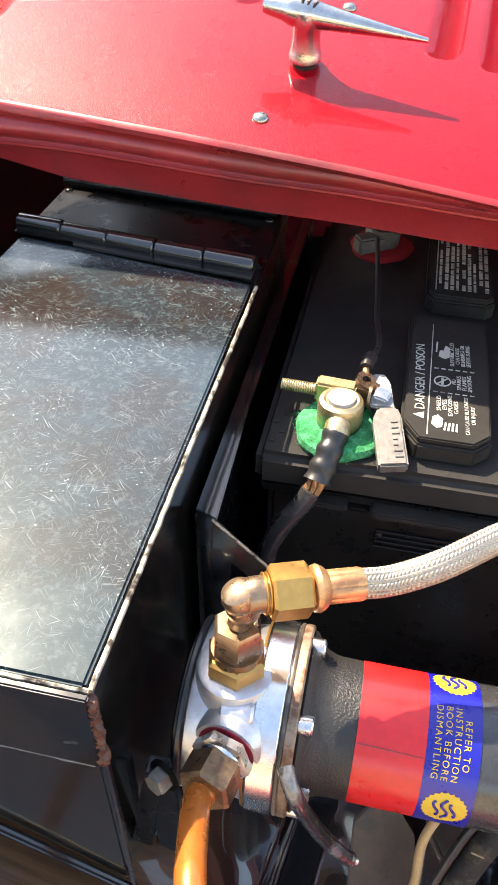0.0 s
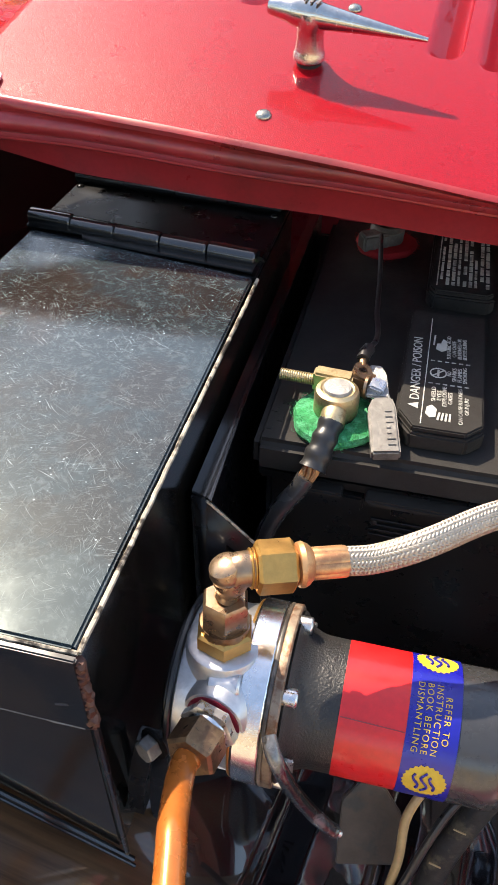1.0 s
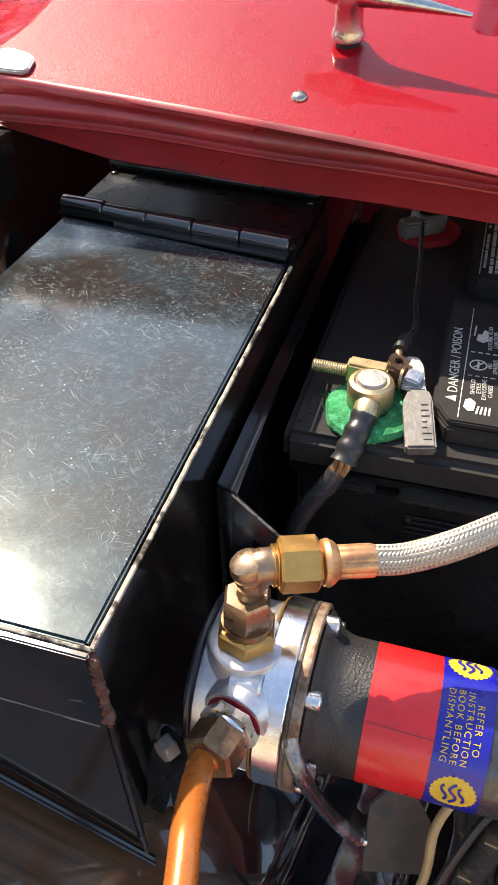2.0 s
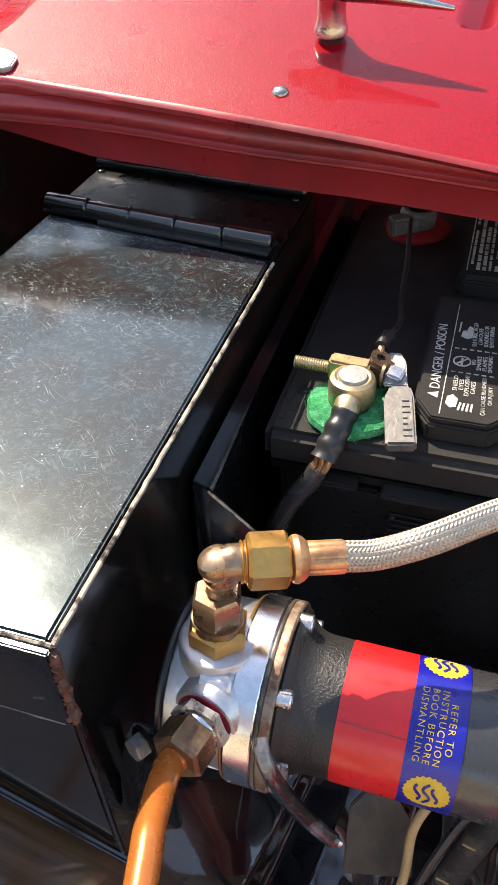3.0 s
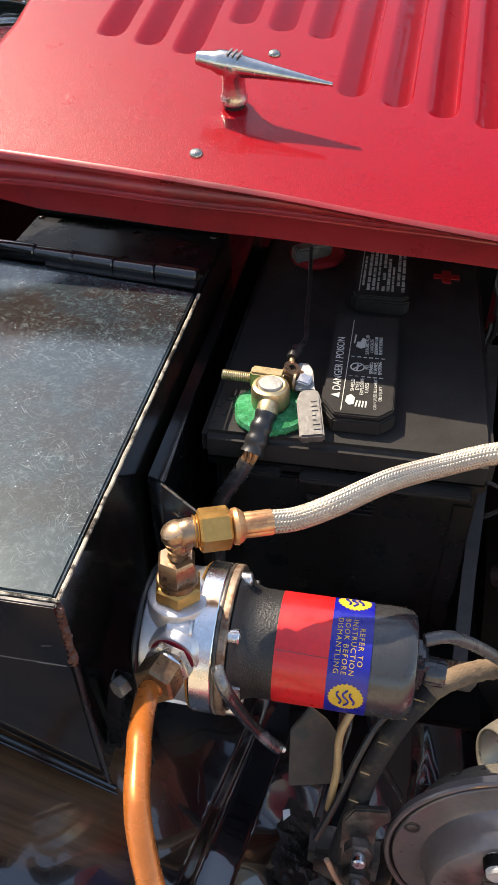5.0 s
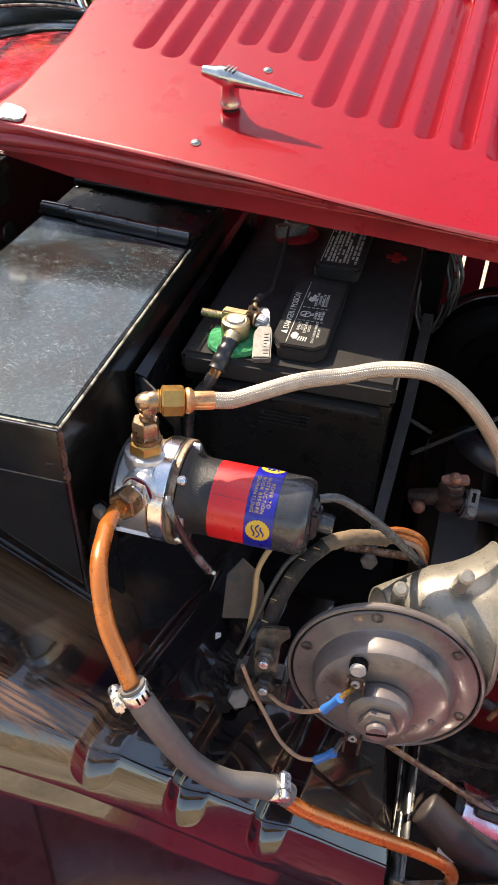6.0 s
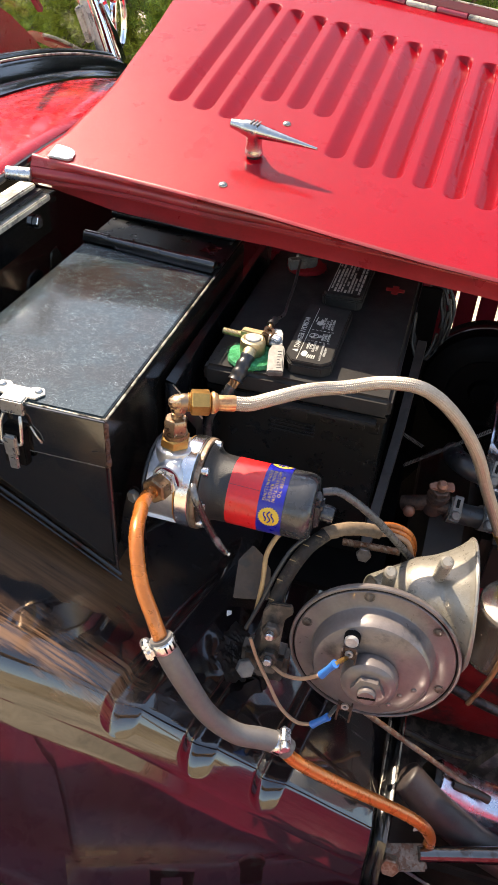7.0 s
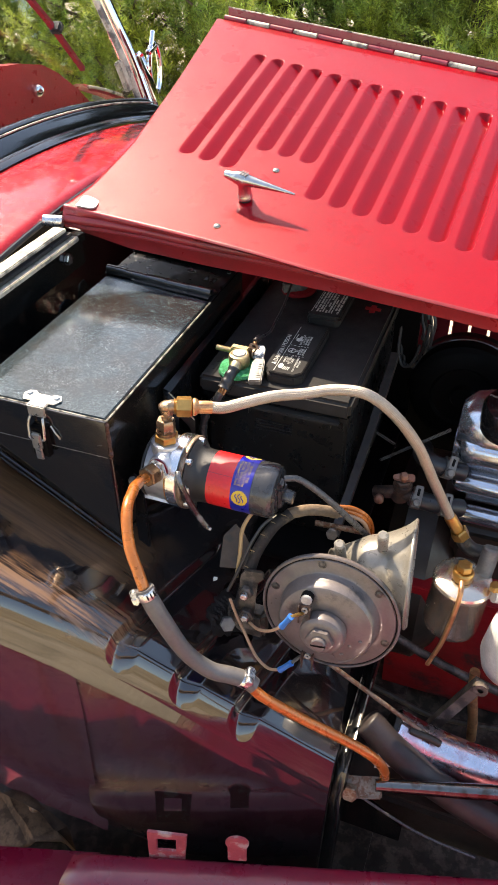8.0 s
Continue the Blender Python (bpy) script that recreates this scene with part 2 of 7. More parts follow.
def reflection_dust_streaks(m, colour, x0, x1, y0, y1, turn=-12, lo=0.36, hi=0.66, dull=0.7):
    """Lays streaks over part of a paint's colour, for mirrored brown and for dust, drawn out along x turned by some
    degrees.
    """
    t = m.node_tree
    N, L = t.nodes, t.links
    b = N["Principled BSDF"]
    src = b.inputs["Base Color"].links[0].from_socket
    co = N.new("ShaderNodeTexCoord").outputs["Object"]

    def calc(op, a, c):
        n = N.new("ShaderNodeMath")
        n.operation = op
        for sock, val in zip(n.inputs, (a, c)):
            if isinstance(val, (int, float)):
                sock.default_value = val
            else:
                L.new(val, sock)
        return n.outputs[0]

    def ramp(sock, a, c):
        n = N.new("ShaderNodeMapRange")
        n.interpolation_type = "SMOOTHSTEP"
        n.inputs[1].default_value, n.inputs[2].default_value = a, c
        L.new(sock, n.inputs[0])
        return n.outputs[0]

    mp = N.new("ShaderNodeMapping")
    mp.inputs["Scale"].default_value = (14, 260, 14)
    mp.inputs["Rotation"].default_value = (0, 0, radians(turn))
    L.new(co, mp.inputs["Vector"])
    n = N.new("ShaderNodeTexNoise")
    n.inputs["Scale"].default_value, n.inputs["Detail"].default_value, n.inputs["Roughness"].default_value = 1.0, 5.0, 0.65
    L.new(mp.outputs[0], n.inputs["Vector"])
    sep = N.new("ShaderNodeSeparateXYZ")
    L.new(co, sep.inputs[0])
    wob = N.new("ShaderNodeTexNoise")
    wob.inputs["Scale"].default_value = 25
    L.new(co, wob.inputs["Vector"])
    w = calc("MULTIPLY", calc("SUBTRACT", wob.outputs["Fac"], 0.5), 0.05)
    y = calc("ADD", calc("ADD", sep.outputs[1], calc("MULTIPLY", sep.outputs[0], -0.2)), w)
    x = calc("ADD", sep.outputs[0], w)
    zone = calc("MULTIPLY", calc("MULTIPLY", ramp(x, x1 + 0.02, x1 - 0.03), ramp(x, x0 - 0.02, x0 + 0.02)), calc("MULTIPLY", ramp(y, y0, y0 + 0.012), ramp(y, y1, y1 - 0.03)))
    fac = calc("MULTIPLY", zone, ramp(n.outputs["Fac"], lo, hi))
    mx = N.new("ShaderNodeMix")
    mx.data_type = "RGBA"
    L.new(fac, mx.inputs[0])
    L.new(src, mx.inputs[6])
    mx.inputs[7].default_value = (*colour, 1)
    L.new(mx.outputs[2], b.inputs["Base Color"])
    # the streaks dull the gloss under them
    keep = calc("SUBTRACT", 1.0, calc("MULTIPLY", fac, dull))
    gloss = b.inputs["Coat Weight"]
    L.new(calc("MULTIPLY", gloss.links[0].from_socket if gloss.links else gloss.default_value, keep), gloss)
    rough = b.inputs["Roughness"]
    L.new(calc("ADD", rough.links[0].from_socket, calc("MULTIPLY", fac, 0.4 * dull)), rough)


# brown surroundings mirrored in the gloss, painted into the board's colour
reflection_dust_streaks(BLACK_TOE, (0.19, 0.102, 0.052), -0.12, 0.045, -0.112, -0.060, -12, 0.34, 0.62)
# pale dust smear
reflection_dust_streaks(BLACK_TOE, (0.16, 0.15, 0.135), -0.05, 0.040, -0.070, -0.035, -24, 0.50, 0.80, 0.4)
# more mirrored brown, painted in beside the toolbox
reflection_dust_streaks(BLACK_TOE, (0.13, 0.070, 0.036), -0.20, 0.030, -0.045, 0.06, -12, -0.1, 0.8, 0.30)
# dusty streaks towards the front flange
reflection_dust_streaks(BLACK_TOE, (0.17, 0.14, 0.12), 0.17, 0.250, -0.130, 0.02, 62, 0.54, 0.86, 0.5)
BLACK_PLATE = mat("black_sheltered_paint", (0.006, 0.006, 0.007), 0.30, 0.0, 0.15, 0.10, var=0.3, bump=0.05, bscale=60, rvar=0.06, dust=0.10, dust_col=(0.22, 0.20, 0.18), dscale=600, spec=0.2)
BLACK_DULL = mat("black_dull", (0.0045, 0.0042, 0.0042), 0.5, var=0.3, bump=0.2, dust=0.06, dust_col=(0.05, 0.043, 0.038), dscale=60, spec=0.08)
GRIME = mat("oily_grime", (0.036, 0.029, 0.023), 0.40, var=0.5, vscale=40, bump=0.8, bscale=160, second=(0.11, 0.088, 0.070), sscale=50, samt=0.5, dust=0.2, dust_col=(0.2, 0.17, 0.14))
BATTERY = mat("battery_plastic", (0.007, 0.007, 0.007), 0.32, var=0.15, bump=0.12, bscale=700, dust=0.10, dust_col=(0.08, 0.07, 0.065), dscale=240, spec=0.35)
BATTERY_TOP = mat("battery_lid_plastic", (0.030, 0.028, 0.026), 0.48, var=0.2, bump=0.25, bscale=900, dust=0.16, dust_col=(0.07, 0.062, 0.055), dscale=300, spec=0.12)
PRINT = mat("pale_print", (0.50, 0.49, 0.44), 0.6, var=0.12, bump=0.0, second=(0.25, 0.24, 0.22), sscale=160, samt=0.35)
BRASS = mat("brass", (0.58, 0.32, 0.095), 0.34, 0.9, var=0.10, vscale=60, bump=0.12, rvar=0.08, second=(0.50, 0.275, 0.08), sscale=90, samt=0.2)
DULL_BRASS = mat("dull_brass", (0.52, 0.42, 0.25), 0.42, 0.85, var=0.15, vscale=120, bump=0.3, rvar=0.08, second=(0.38, 0.28, 0.15), sscale=160, samt=0.3)
BRONZE = mat("bronze", (0.33, 0.225, 0.145), 0.33, 0.85, var=0.22, vscale=90, bump=0.2, rvar=0.12, second=(0.30, 0.19, 0.11), sscale=140, samt=0.35)
DARK_BRONZE = mat("dark_bronze", (0.25, 0.155, 0.085), 0.36, 0.85, var=0.25, vscale=90, bump=0.2, rvar=0.12, second=(0.17, 0.10, 0.06), sscale=140, samt=0.4)
COPPER = mat("copper", (0.62, 0.34, 0.16), 0.42, 0.75, var=0.15, vscale=60, bump=0.08, rvar=0.1, second=(0.42, 0.20, 0.10), sscale=70, samt=0.35)
COPPER_LACQ = mat("lacquered_copper", (0.50, 0.145, 0.028), 0.30, 0.40, 0.35, 0.12, var=0.12, bump=0.05, second=(0.66, 0.19, 0.03), sscale=60, samt=0.1)
ALLOY = mat("cast_alloy", (0.55, 0.55, 0.565), 0.38, 0.85, var=0.10, vscale=70, bump=0.25, bscale=900, rvar=0.1, dust=0.10, dust_col=(0.2, 0.17, 0.14), dscale=150)
ALLOY_BRIGHT = mat("machined_alloy", (0.74, 0.73, 0.72), 0.22, 1.0, var=0.08, bump=0.06, rvar=0.08)
ZINC = mat("zinc_steel", (0.62, 0.62, 0.62), 0.30, 1.0, var=0.15, vscale=90, bump=0.1, rvar=0.12)
RUSTY = mat("rusty_steel", (0.24, 0.18, 0.13), 0.5, 0.5, var=0.3, vscale=150, bump=0.5, second=(0.16, 0.08, 0.045), sscale=180, samt=0.5)
PEWTER = mat("worn_plated_handle", (0.50, 0.49, 0.46), 0.20, 1.0, var=0.12, vscale=120, bump=0.12, bscale=400, rvar=0.08)
DARK_RIVET = mat("tarnished_rivet", (0.36, 0.34, 0.29), 0.26, 1.0, var=0.15, vscale=300, bump=0.1)
CHROME = mat("chrome", (0.80, 0.80, 0.80), 0.07, 1.0, var=0.03, bump=0.0, rvar=0.04)
BRAID = mat("braided_steel", (0.40, 0.345, 0.28), 0.42, 0.85, var=0.08, vscale=60, bump=0.0, rvar=0.08)
RUBBER = mat("grey_rubber", (0.11, 0.10, 0.095), 0.42, var=0.12, vscale=50, bump=0.12, bscale=500, dust=0.10, dust_col=(0.2, 0.18, 0.17))
CABLE = mat("black_cable", (0.022, 0.022, 0.023), 0.36, var=0.2, bump=0.1, dust=0.15, dust_col=(0.14, 0.13, 0.12))
WIRE_GREY = mat("grey_wire", (0.075, 0.072, 0.070), 0.30, var=0.2, vscale=80, bump=0.1, dust=0.15)
CRACKLE = mat("crackle_black_paint", (0.020, 0.019, 0.018), 0.42, var=0.2, bump=0.9, bscale=900, rvar=0.1, dust=0.18, dust_col=(0.14, 0.13, 0.11), dscale=500)
BAKELITE = mat("worn_black_cap", (0.034, 0.034, 0.035), 0.26, 0.0, 0.4, 0.15, var=0.18, bump=0.1, dust=0.14, dust_col=(0.20, 0.19, 0.18), dscale=130)
RED_BAND = mat("red_tape", (0.62, 0.012, 0.014), 0.35, 0, 0.3, 0.1, var=0.06, bump=0.05)
BLUE_BAND = mat("blue_label", (0.007, 0.009, 0.24), 0.30, 0, 0.15, 0.10, var=0.06, bump=0.05, dust=0.06, dust_col=(0.5, 0.5, 0.6), dscale=300)
GOLD_PRINT = mat("yellow_print", (0.62, 0.40, 0.035), 0.4, var=0.08, bump=0.0)
FELT = mat("green_felt", (0.010, 0.19, 0.062), 0.9, var=0.3, vscale=120, grain=0.3, gscale=900, bump=1.0, bscale=1100, second=(0.045, 0.29, 0.13), sscale=160, samt=0.5)
FELT_RED = mat("red_felt", (0.42, 0.015, 0.02), 0.9, var=0.2, bump=1.0, bscale=1100)
LUG = mat("dull_lug_metal", (0.17, 0.16, 0.145), 0.5, 0.35, var=0.2, vscale=90, bump=0.4, bscale=500, second=(0.12, 0.11, 0.10), sscale=60, samt=0.35)
BOUNCE_TAN = mat("tan_bounce_wall", (0.58, 0.48, 0.33), 0.85, var=0.2, vscale=1.5, grain=0.15, gscale=30, bump=0.6, bscale=40, second=(0.36, 0.285, 0.19), sscale=2.5, samt=0.4)
UNSEEN_BOARDS = mat("brown_unseen_boards", (0.27, 0.175, 0.10), 0.8, var=0.25, vscale=1.5, grain=0.2, gscale=30, bump=0.6, bscale=40, second=(0.12, 0.075, 0.045), sscale=2.5, samt=0.4)
LEAD = mat("lead", (0.36, 0.36, 0.35), 0.5, 0.6, var=0.25, vscale=200, bump=0.6, bscale=600, second=(0.28, 0.27, 0.26), sscale=200, samt=0.35)
HORN = mat("horn_grey_paint", (0.132, 0.108, 0.098), 0.38, 0.05, 0.55, 0.11, var=0.25, vscale=30, bump=0.08, bscale=300, rvar=0.12, dust=0.14, dust_col=(0.26, 0.23, 0.20), dscale=190, second=(0.040, 0.036, 0.034), sscale=22, samt=0.22)
TAP = mat("rusty_tap", (0.10, 0.062, 0.045), 0.55, 0.4, var=0.4, vscale=120, bump=0.7, bscale=260, second=(0.045, 0.030, 0.026), sscale=90, samt=0.5)
WHITE_METAL = mat("pale_dull_terminal", (0.42, 0.40, 0.37), 0.5, 0.2, var=0.2, vscale=150, bump=0.3)
HORN_CAST = mat("horn_cast_body", (0.25, 0.228, 0.190), 0.34, 0.40, var=0.15, vscale=50, bump=0.35, bscale=700, dust=0.18, dust_col=(0.32, 0.28, 0.22))
LOOM = mat("cloth_loom", (0.016, 0.012, 0.010), 0.8, var=0.3, vscale=80, bump=0.6, bscale=700, second=(0.08, 0.06, 0.036), sscale=60, samt=0.25)
LOOM_BROWN = mat("brown_braided_loom", (0.17, 0.115, 0.07), 0.85, var=0.25, vscale=150, bump=1.0, bscale=900)
WIRE_TAN = mat("tan_wire", (0.42, 0.25, 0.15), 0.5, var=0.2, bump=0.1)
WIRE_YELLOW = mat("yellow_wire", (0.42, 0.28, 0.13), 0.5, var=0.2, bump=0.1)
CRIMP_BLUE = mat("blue_crimp", (0.03, 0.16, 0.48), 0.35, var=0.1, bump=0.05)
PLATE_TAN = mat("dusty_grey_plate", (0.085, 0.060, 0.044), 0.6, var=0.3, vscale=35, bump=0.4, bscale=200, second=(0.05, 0.045, 0.04), sscale=45, samt=0.4)
CHASSIS = mat("oily_chassis_black", (0.034, 0.025, 0.018), 0.40, var=0.35, vscale=20, bump=0.3, bscale=120, dust=0.2, dust_col=(0.15, 0.115, 0.085))
CARB = mat("carburettor_alloy", (0.78, 0.77, 0.74), 0.42, 0.35, var=0.15, bump=0.35, bscale=700)
POLISHED = mat("polished_alloy", (0.56, 0.585, 0.63), 0.20, 0.9, var=0.05, vscale=30, bump=0.06, rvar=0.04)
TIN = mat("plated_tin", (0.80, 0.68, 0.54), 0.22, 0.85, var=0.06, bump=0.05, rvar=0.06)
PALE_METAL = mat("pale_dusty_rail", (0.46, 0.42, 0.34), 0.5, 0.2, var=0.25, vscale=60, bump=0.4, second=(0.12, 0.11, 0.10), sscale=40, samt=0.4)
WORN_EDGE = mat("bare_worn_edge", (0.44, 0.39, 0.31), 0.45, 0.3, var=0.35, vscale=150, bump=0.5, bscale=400, second=(0.05, 0.04, 0.03), sscale=110, samt=0.42)
WELD = mat("rusty_weld", (0.075, 0.028, 0.018), 0.5, 0.2, var=0.4, vscale=200, bump=0.9, bscale=350)
WHITE_PLASTIC = mat("pale_plastic", (0.62, 0.60, 0.55), 0.5, var=0.08, bump=0.05)
LEATHER = mat("red_leather", (0.30, 0.015, 0.02), 0.35, var=0.12, bump=0.3, bscale=300)
GROUND = mat("gravel_ground", (0.50, 0.42, 0.30), 0.9, var=0.25, vscale=1.2, grain=0.35, gscale=60, bump=1.0, bscale=90, second=(0.36, 0.30, 0.21), sscale=2.0, samt=0.4)
BARK = mat("bark", (0.10, 0.07, 0.05), 0.9, var=0.3, bump=1.0, bscale=60)


def leaf_mat(name, a, b):
    m = mat(name, a, 0.55, var=0.3, vscale=6, grain=0.1, bump=0.0, second=b, sscale=3.0, samt=0.5)
    t = m.node_tree
    p = t.nodes["Principled BSDF"]
    src = p.inputs["Base Color"].links[0].from_socket
    info = t.nodes.new("ShaderNodeNewGeometry")
    hsv = t.nodes.new("ShaderNodeHueSaturation")
    r = t.nodes.new("ShaderNodeMapRange")
    r.inputs[3].default_value, r.inputs[4].default_value = 0.45, 1.6
    t.links.new(info.outputs["Random Per Island"], r.inputs[0])
    t.links.new(r.outputs[0], hsv.inputs["Value"])
    t.links.new(src, hsv.inputs["Color"])
    t.links.new(hsv.outputs[0], p.inputs["Base Color"])
    tr = t.nodes.new("ShaderNodeBsdfTranslucent")
    ms = t.nodes.new("ShaderNodeMixShader")
    ms.inputs[0].default_value = 0.45
    t.links.new(hsv.outputs[0], tr.inputs["Color"])
    t.links.new(p.outputs[0], ms.inputs[1])
    t.links.new(tr.outputs[0], ms.inputs[2])
    t.links.new(ms.outputs[0], t.nodes["Material Output"].inputs[0])
    return m


LEAVES = leaf_mat("pine_needles", (0.36, 0.42, 0.06), (0.16, 0.24, 0.040))
# near-black green: the back row's shade is in the leaf colour
LEAVES_SHADED = leaf_mat("shaded_foliage", (0.012, 0.026, 0.010), (0.022, 0.040, 0.012))


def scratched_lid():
    """Black gloss enamel with a haze of fine scratches in all directions, scuffs and small chips; its blue stands in
    for reflected sky.
    """
    # bluish base and speck colours hold the sky's reflection
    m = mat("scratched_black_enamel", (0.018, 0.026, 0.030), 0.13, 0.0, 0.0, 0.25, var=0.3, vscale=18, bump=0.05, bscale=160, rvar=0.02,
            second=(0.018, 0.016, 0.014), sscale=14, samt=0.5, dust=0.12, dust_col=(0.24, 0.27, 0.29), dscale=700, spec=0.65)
    t = m.node_tree
    N, L = t.nodes, t.links
    b = N["Principled BSDF"]
    co = N.new("ShaderNodeTexCoord").outputs["Object"]
    wob = N.new("ShaderNodeTexNoise")
    wob.inputs["Scale"].default_value = 24
    add = N.new("ShaderNodeVectorMath")
    add.operation = "MULTIPLY_ADD"
    add.inputs[1].default_value = (0.011, 0.011, 0)
    L.new(co, wob.inputs["Vector"])
    L.new(wob.outputs["Color"], add.inputs[0])
    L.new(co, add.inputs[2])

    def largest(a, b_):
        mx = N.new("ShaderNodeMath")
        mx.operation = "MAXIMUM"
        L.new(a, mx.inputs[0])
        L.new(b_, mx.inputs[1])
        return mx.outputs[0]

    def ranged(sock, a, b_, lo, hi):
        r = N.new("ShaderNodeMapRange")
        r.inputs[1].default_value, r.inputs[2].default_value, r.inputs[3].default_value, r.inputs[4].default_value = a, b_, lo, hi
        L.new(sock, r.inputs[0])
        return r.outputs[0]

    def times(a, b_):
        x_ = N.new("ShaderNodeMath")
        x_.operation = "MULTIPLY"
        L.new(a, x_.inputs[0])
        L.new(b_, x_.inputs[1])
        return x_.outputs[0]

    rnd = random.Random(21)
    total = None
    for k in range(15):
        mp = N.new("ShaderNodeMapping")
        mp.vector_type = "TEXTURE"
        mp.inputs["Rotation"].default_value = (0, 0, radians(-85 + 12.5 * k + rnd.uniform(-8, 8)))
        mp.inputs["Location"].default_value = (k * 3.1, k * 1.7, 0)
        long_ = rnd.choice((26, 45, 80, 140, 220))
        mp.inputs["Scale"].default_value = (1 / long_, 1 / rnd.uniform(2200, 4600), 1)
        L.new(add.outputs[0], mp.inputs["Vector"])
        n = N.new("ShaderNodeTexNoise")
        n.inputs["Scale"].default_value, n.inputs["Detail"].default_value = 1.0, 0.0
        L.new(mp.outputs[0], n.inputs["Vector"])
        where = N.new("ShaderNodeTexNoise")
        where.inputs["Scale"].default_value, where.inputs["Detail"].default_value = rnd.uniform(40, 110), 3.0
        shift = N.new("ShaderNodeVectorMath")
        shift.inputs[1].default_value = (k * 1.3, -k * 0.7, 0)
        L.new(co, shift.inputs[0])
        L.new(shift.outputs[0], where.inputs["Vector"])
        th = rnd.uniform(0.725, 0.765)
        sock = times(ranged(n.outputs["Fac"], th, th + 0.06, 0, rnd.uniform(0.16, 0.60)), ranged(where.outputs["Fac"], 0.50, 0.60, 0.0, 1.0))
        total = sock if total is None else largest(total, sock)
    patch = N.new("ShaderNodeTexNoise")
    patch.inputs["Scale"].default_value, patch.inputs["Detail"].default_value = 30, 5
    L.new(co, patch.inputs["Vector"])
    fac = times(total, ranged(patch.outputs["Fac"], 0.36, 0.62, 0.35, 1.0))
    chips = N.new("ShaderNodeTexVoronoi")
    chips.inputs["Scale"].default_value = 300
    L.new(add.outputs[0], chips.inputs["Vector"])
    fac = largest(fac, times(ranged(chips.outputs["Distance"], 0.08, 0.14, 0.8, 0.0), ranged(patch.outputs["Fac"], 0.47, 0.56, 0.0, 1.0)))
    haze = N.new("ShaderNodeTexNoise")
    haze.inputs["Scale"].default_value, haze.inputs["Detail"].default_value, haze.inputs["Roughness"].default_value = 230, 8, 0.75
    L.new(add.outputs[0], haze.inputs["Vector"])
    fac = largest(fac, ranged(haze.outputs["Fac"], 0.52, 0.82, 0.0, 0.20))
    src = b.inputs["Base Color"].links[0].from_socket
    x = N.new("ShaderNodeMix")
    x.data_type = "RGBA"
    L.new(fac, x.inputs[0])
    L.new(src, x.inputs[6])
    # sky blue put into the specular tint as well
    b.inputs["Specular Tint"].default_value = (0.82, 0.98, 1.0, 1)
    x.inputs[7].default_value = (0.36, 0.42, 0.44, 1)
    L.new(x.outputs[2], b.inputs["Base Color"])
    return m


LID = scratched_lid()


def glass_mat():
    m = bpy.data.materials.new("windscreen_glass")
    m.use_nodes = True
    b = m.node_tree.nodes["Principled BSDF"]
    b.inputs["Base Color"].default_value = (0.93, 0.96, 0.94, 1)
    b.inputs["Roughness"].default_value, b.inputs["Transmission Weight"].default_value, b.inputs["IOR"].default_value = 0.02, 1.0, 1.45
    return m


GLASS = glass_mat()


# ---- ground, hedge ----
def ground_bm():
    def fn(u, v):
        d = math.hypot(u, v)
        return (u, v, 0.015 * noise.noise(Vector((u * 1.3, v * 1.3, 0))) if d < 12 else 0.0)
    cuts = [-900, -200, -60, -20, -8] + span(-5, 7, 48)[0:] + [12, 25, 60, 200, 900]
    return grid(fn, cuts, cuts)


single("ground", ground_bm(), GROUND, "pale dry gravel ground round the parked car", "ground", kind="structure")


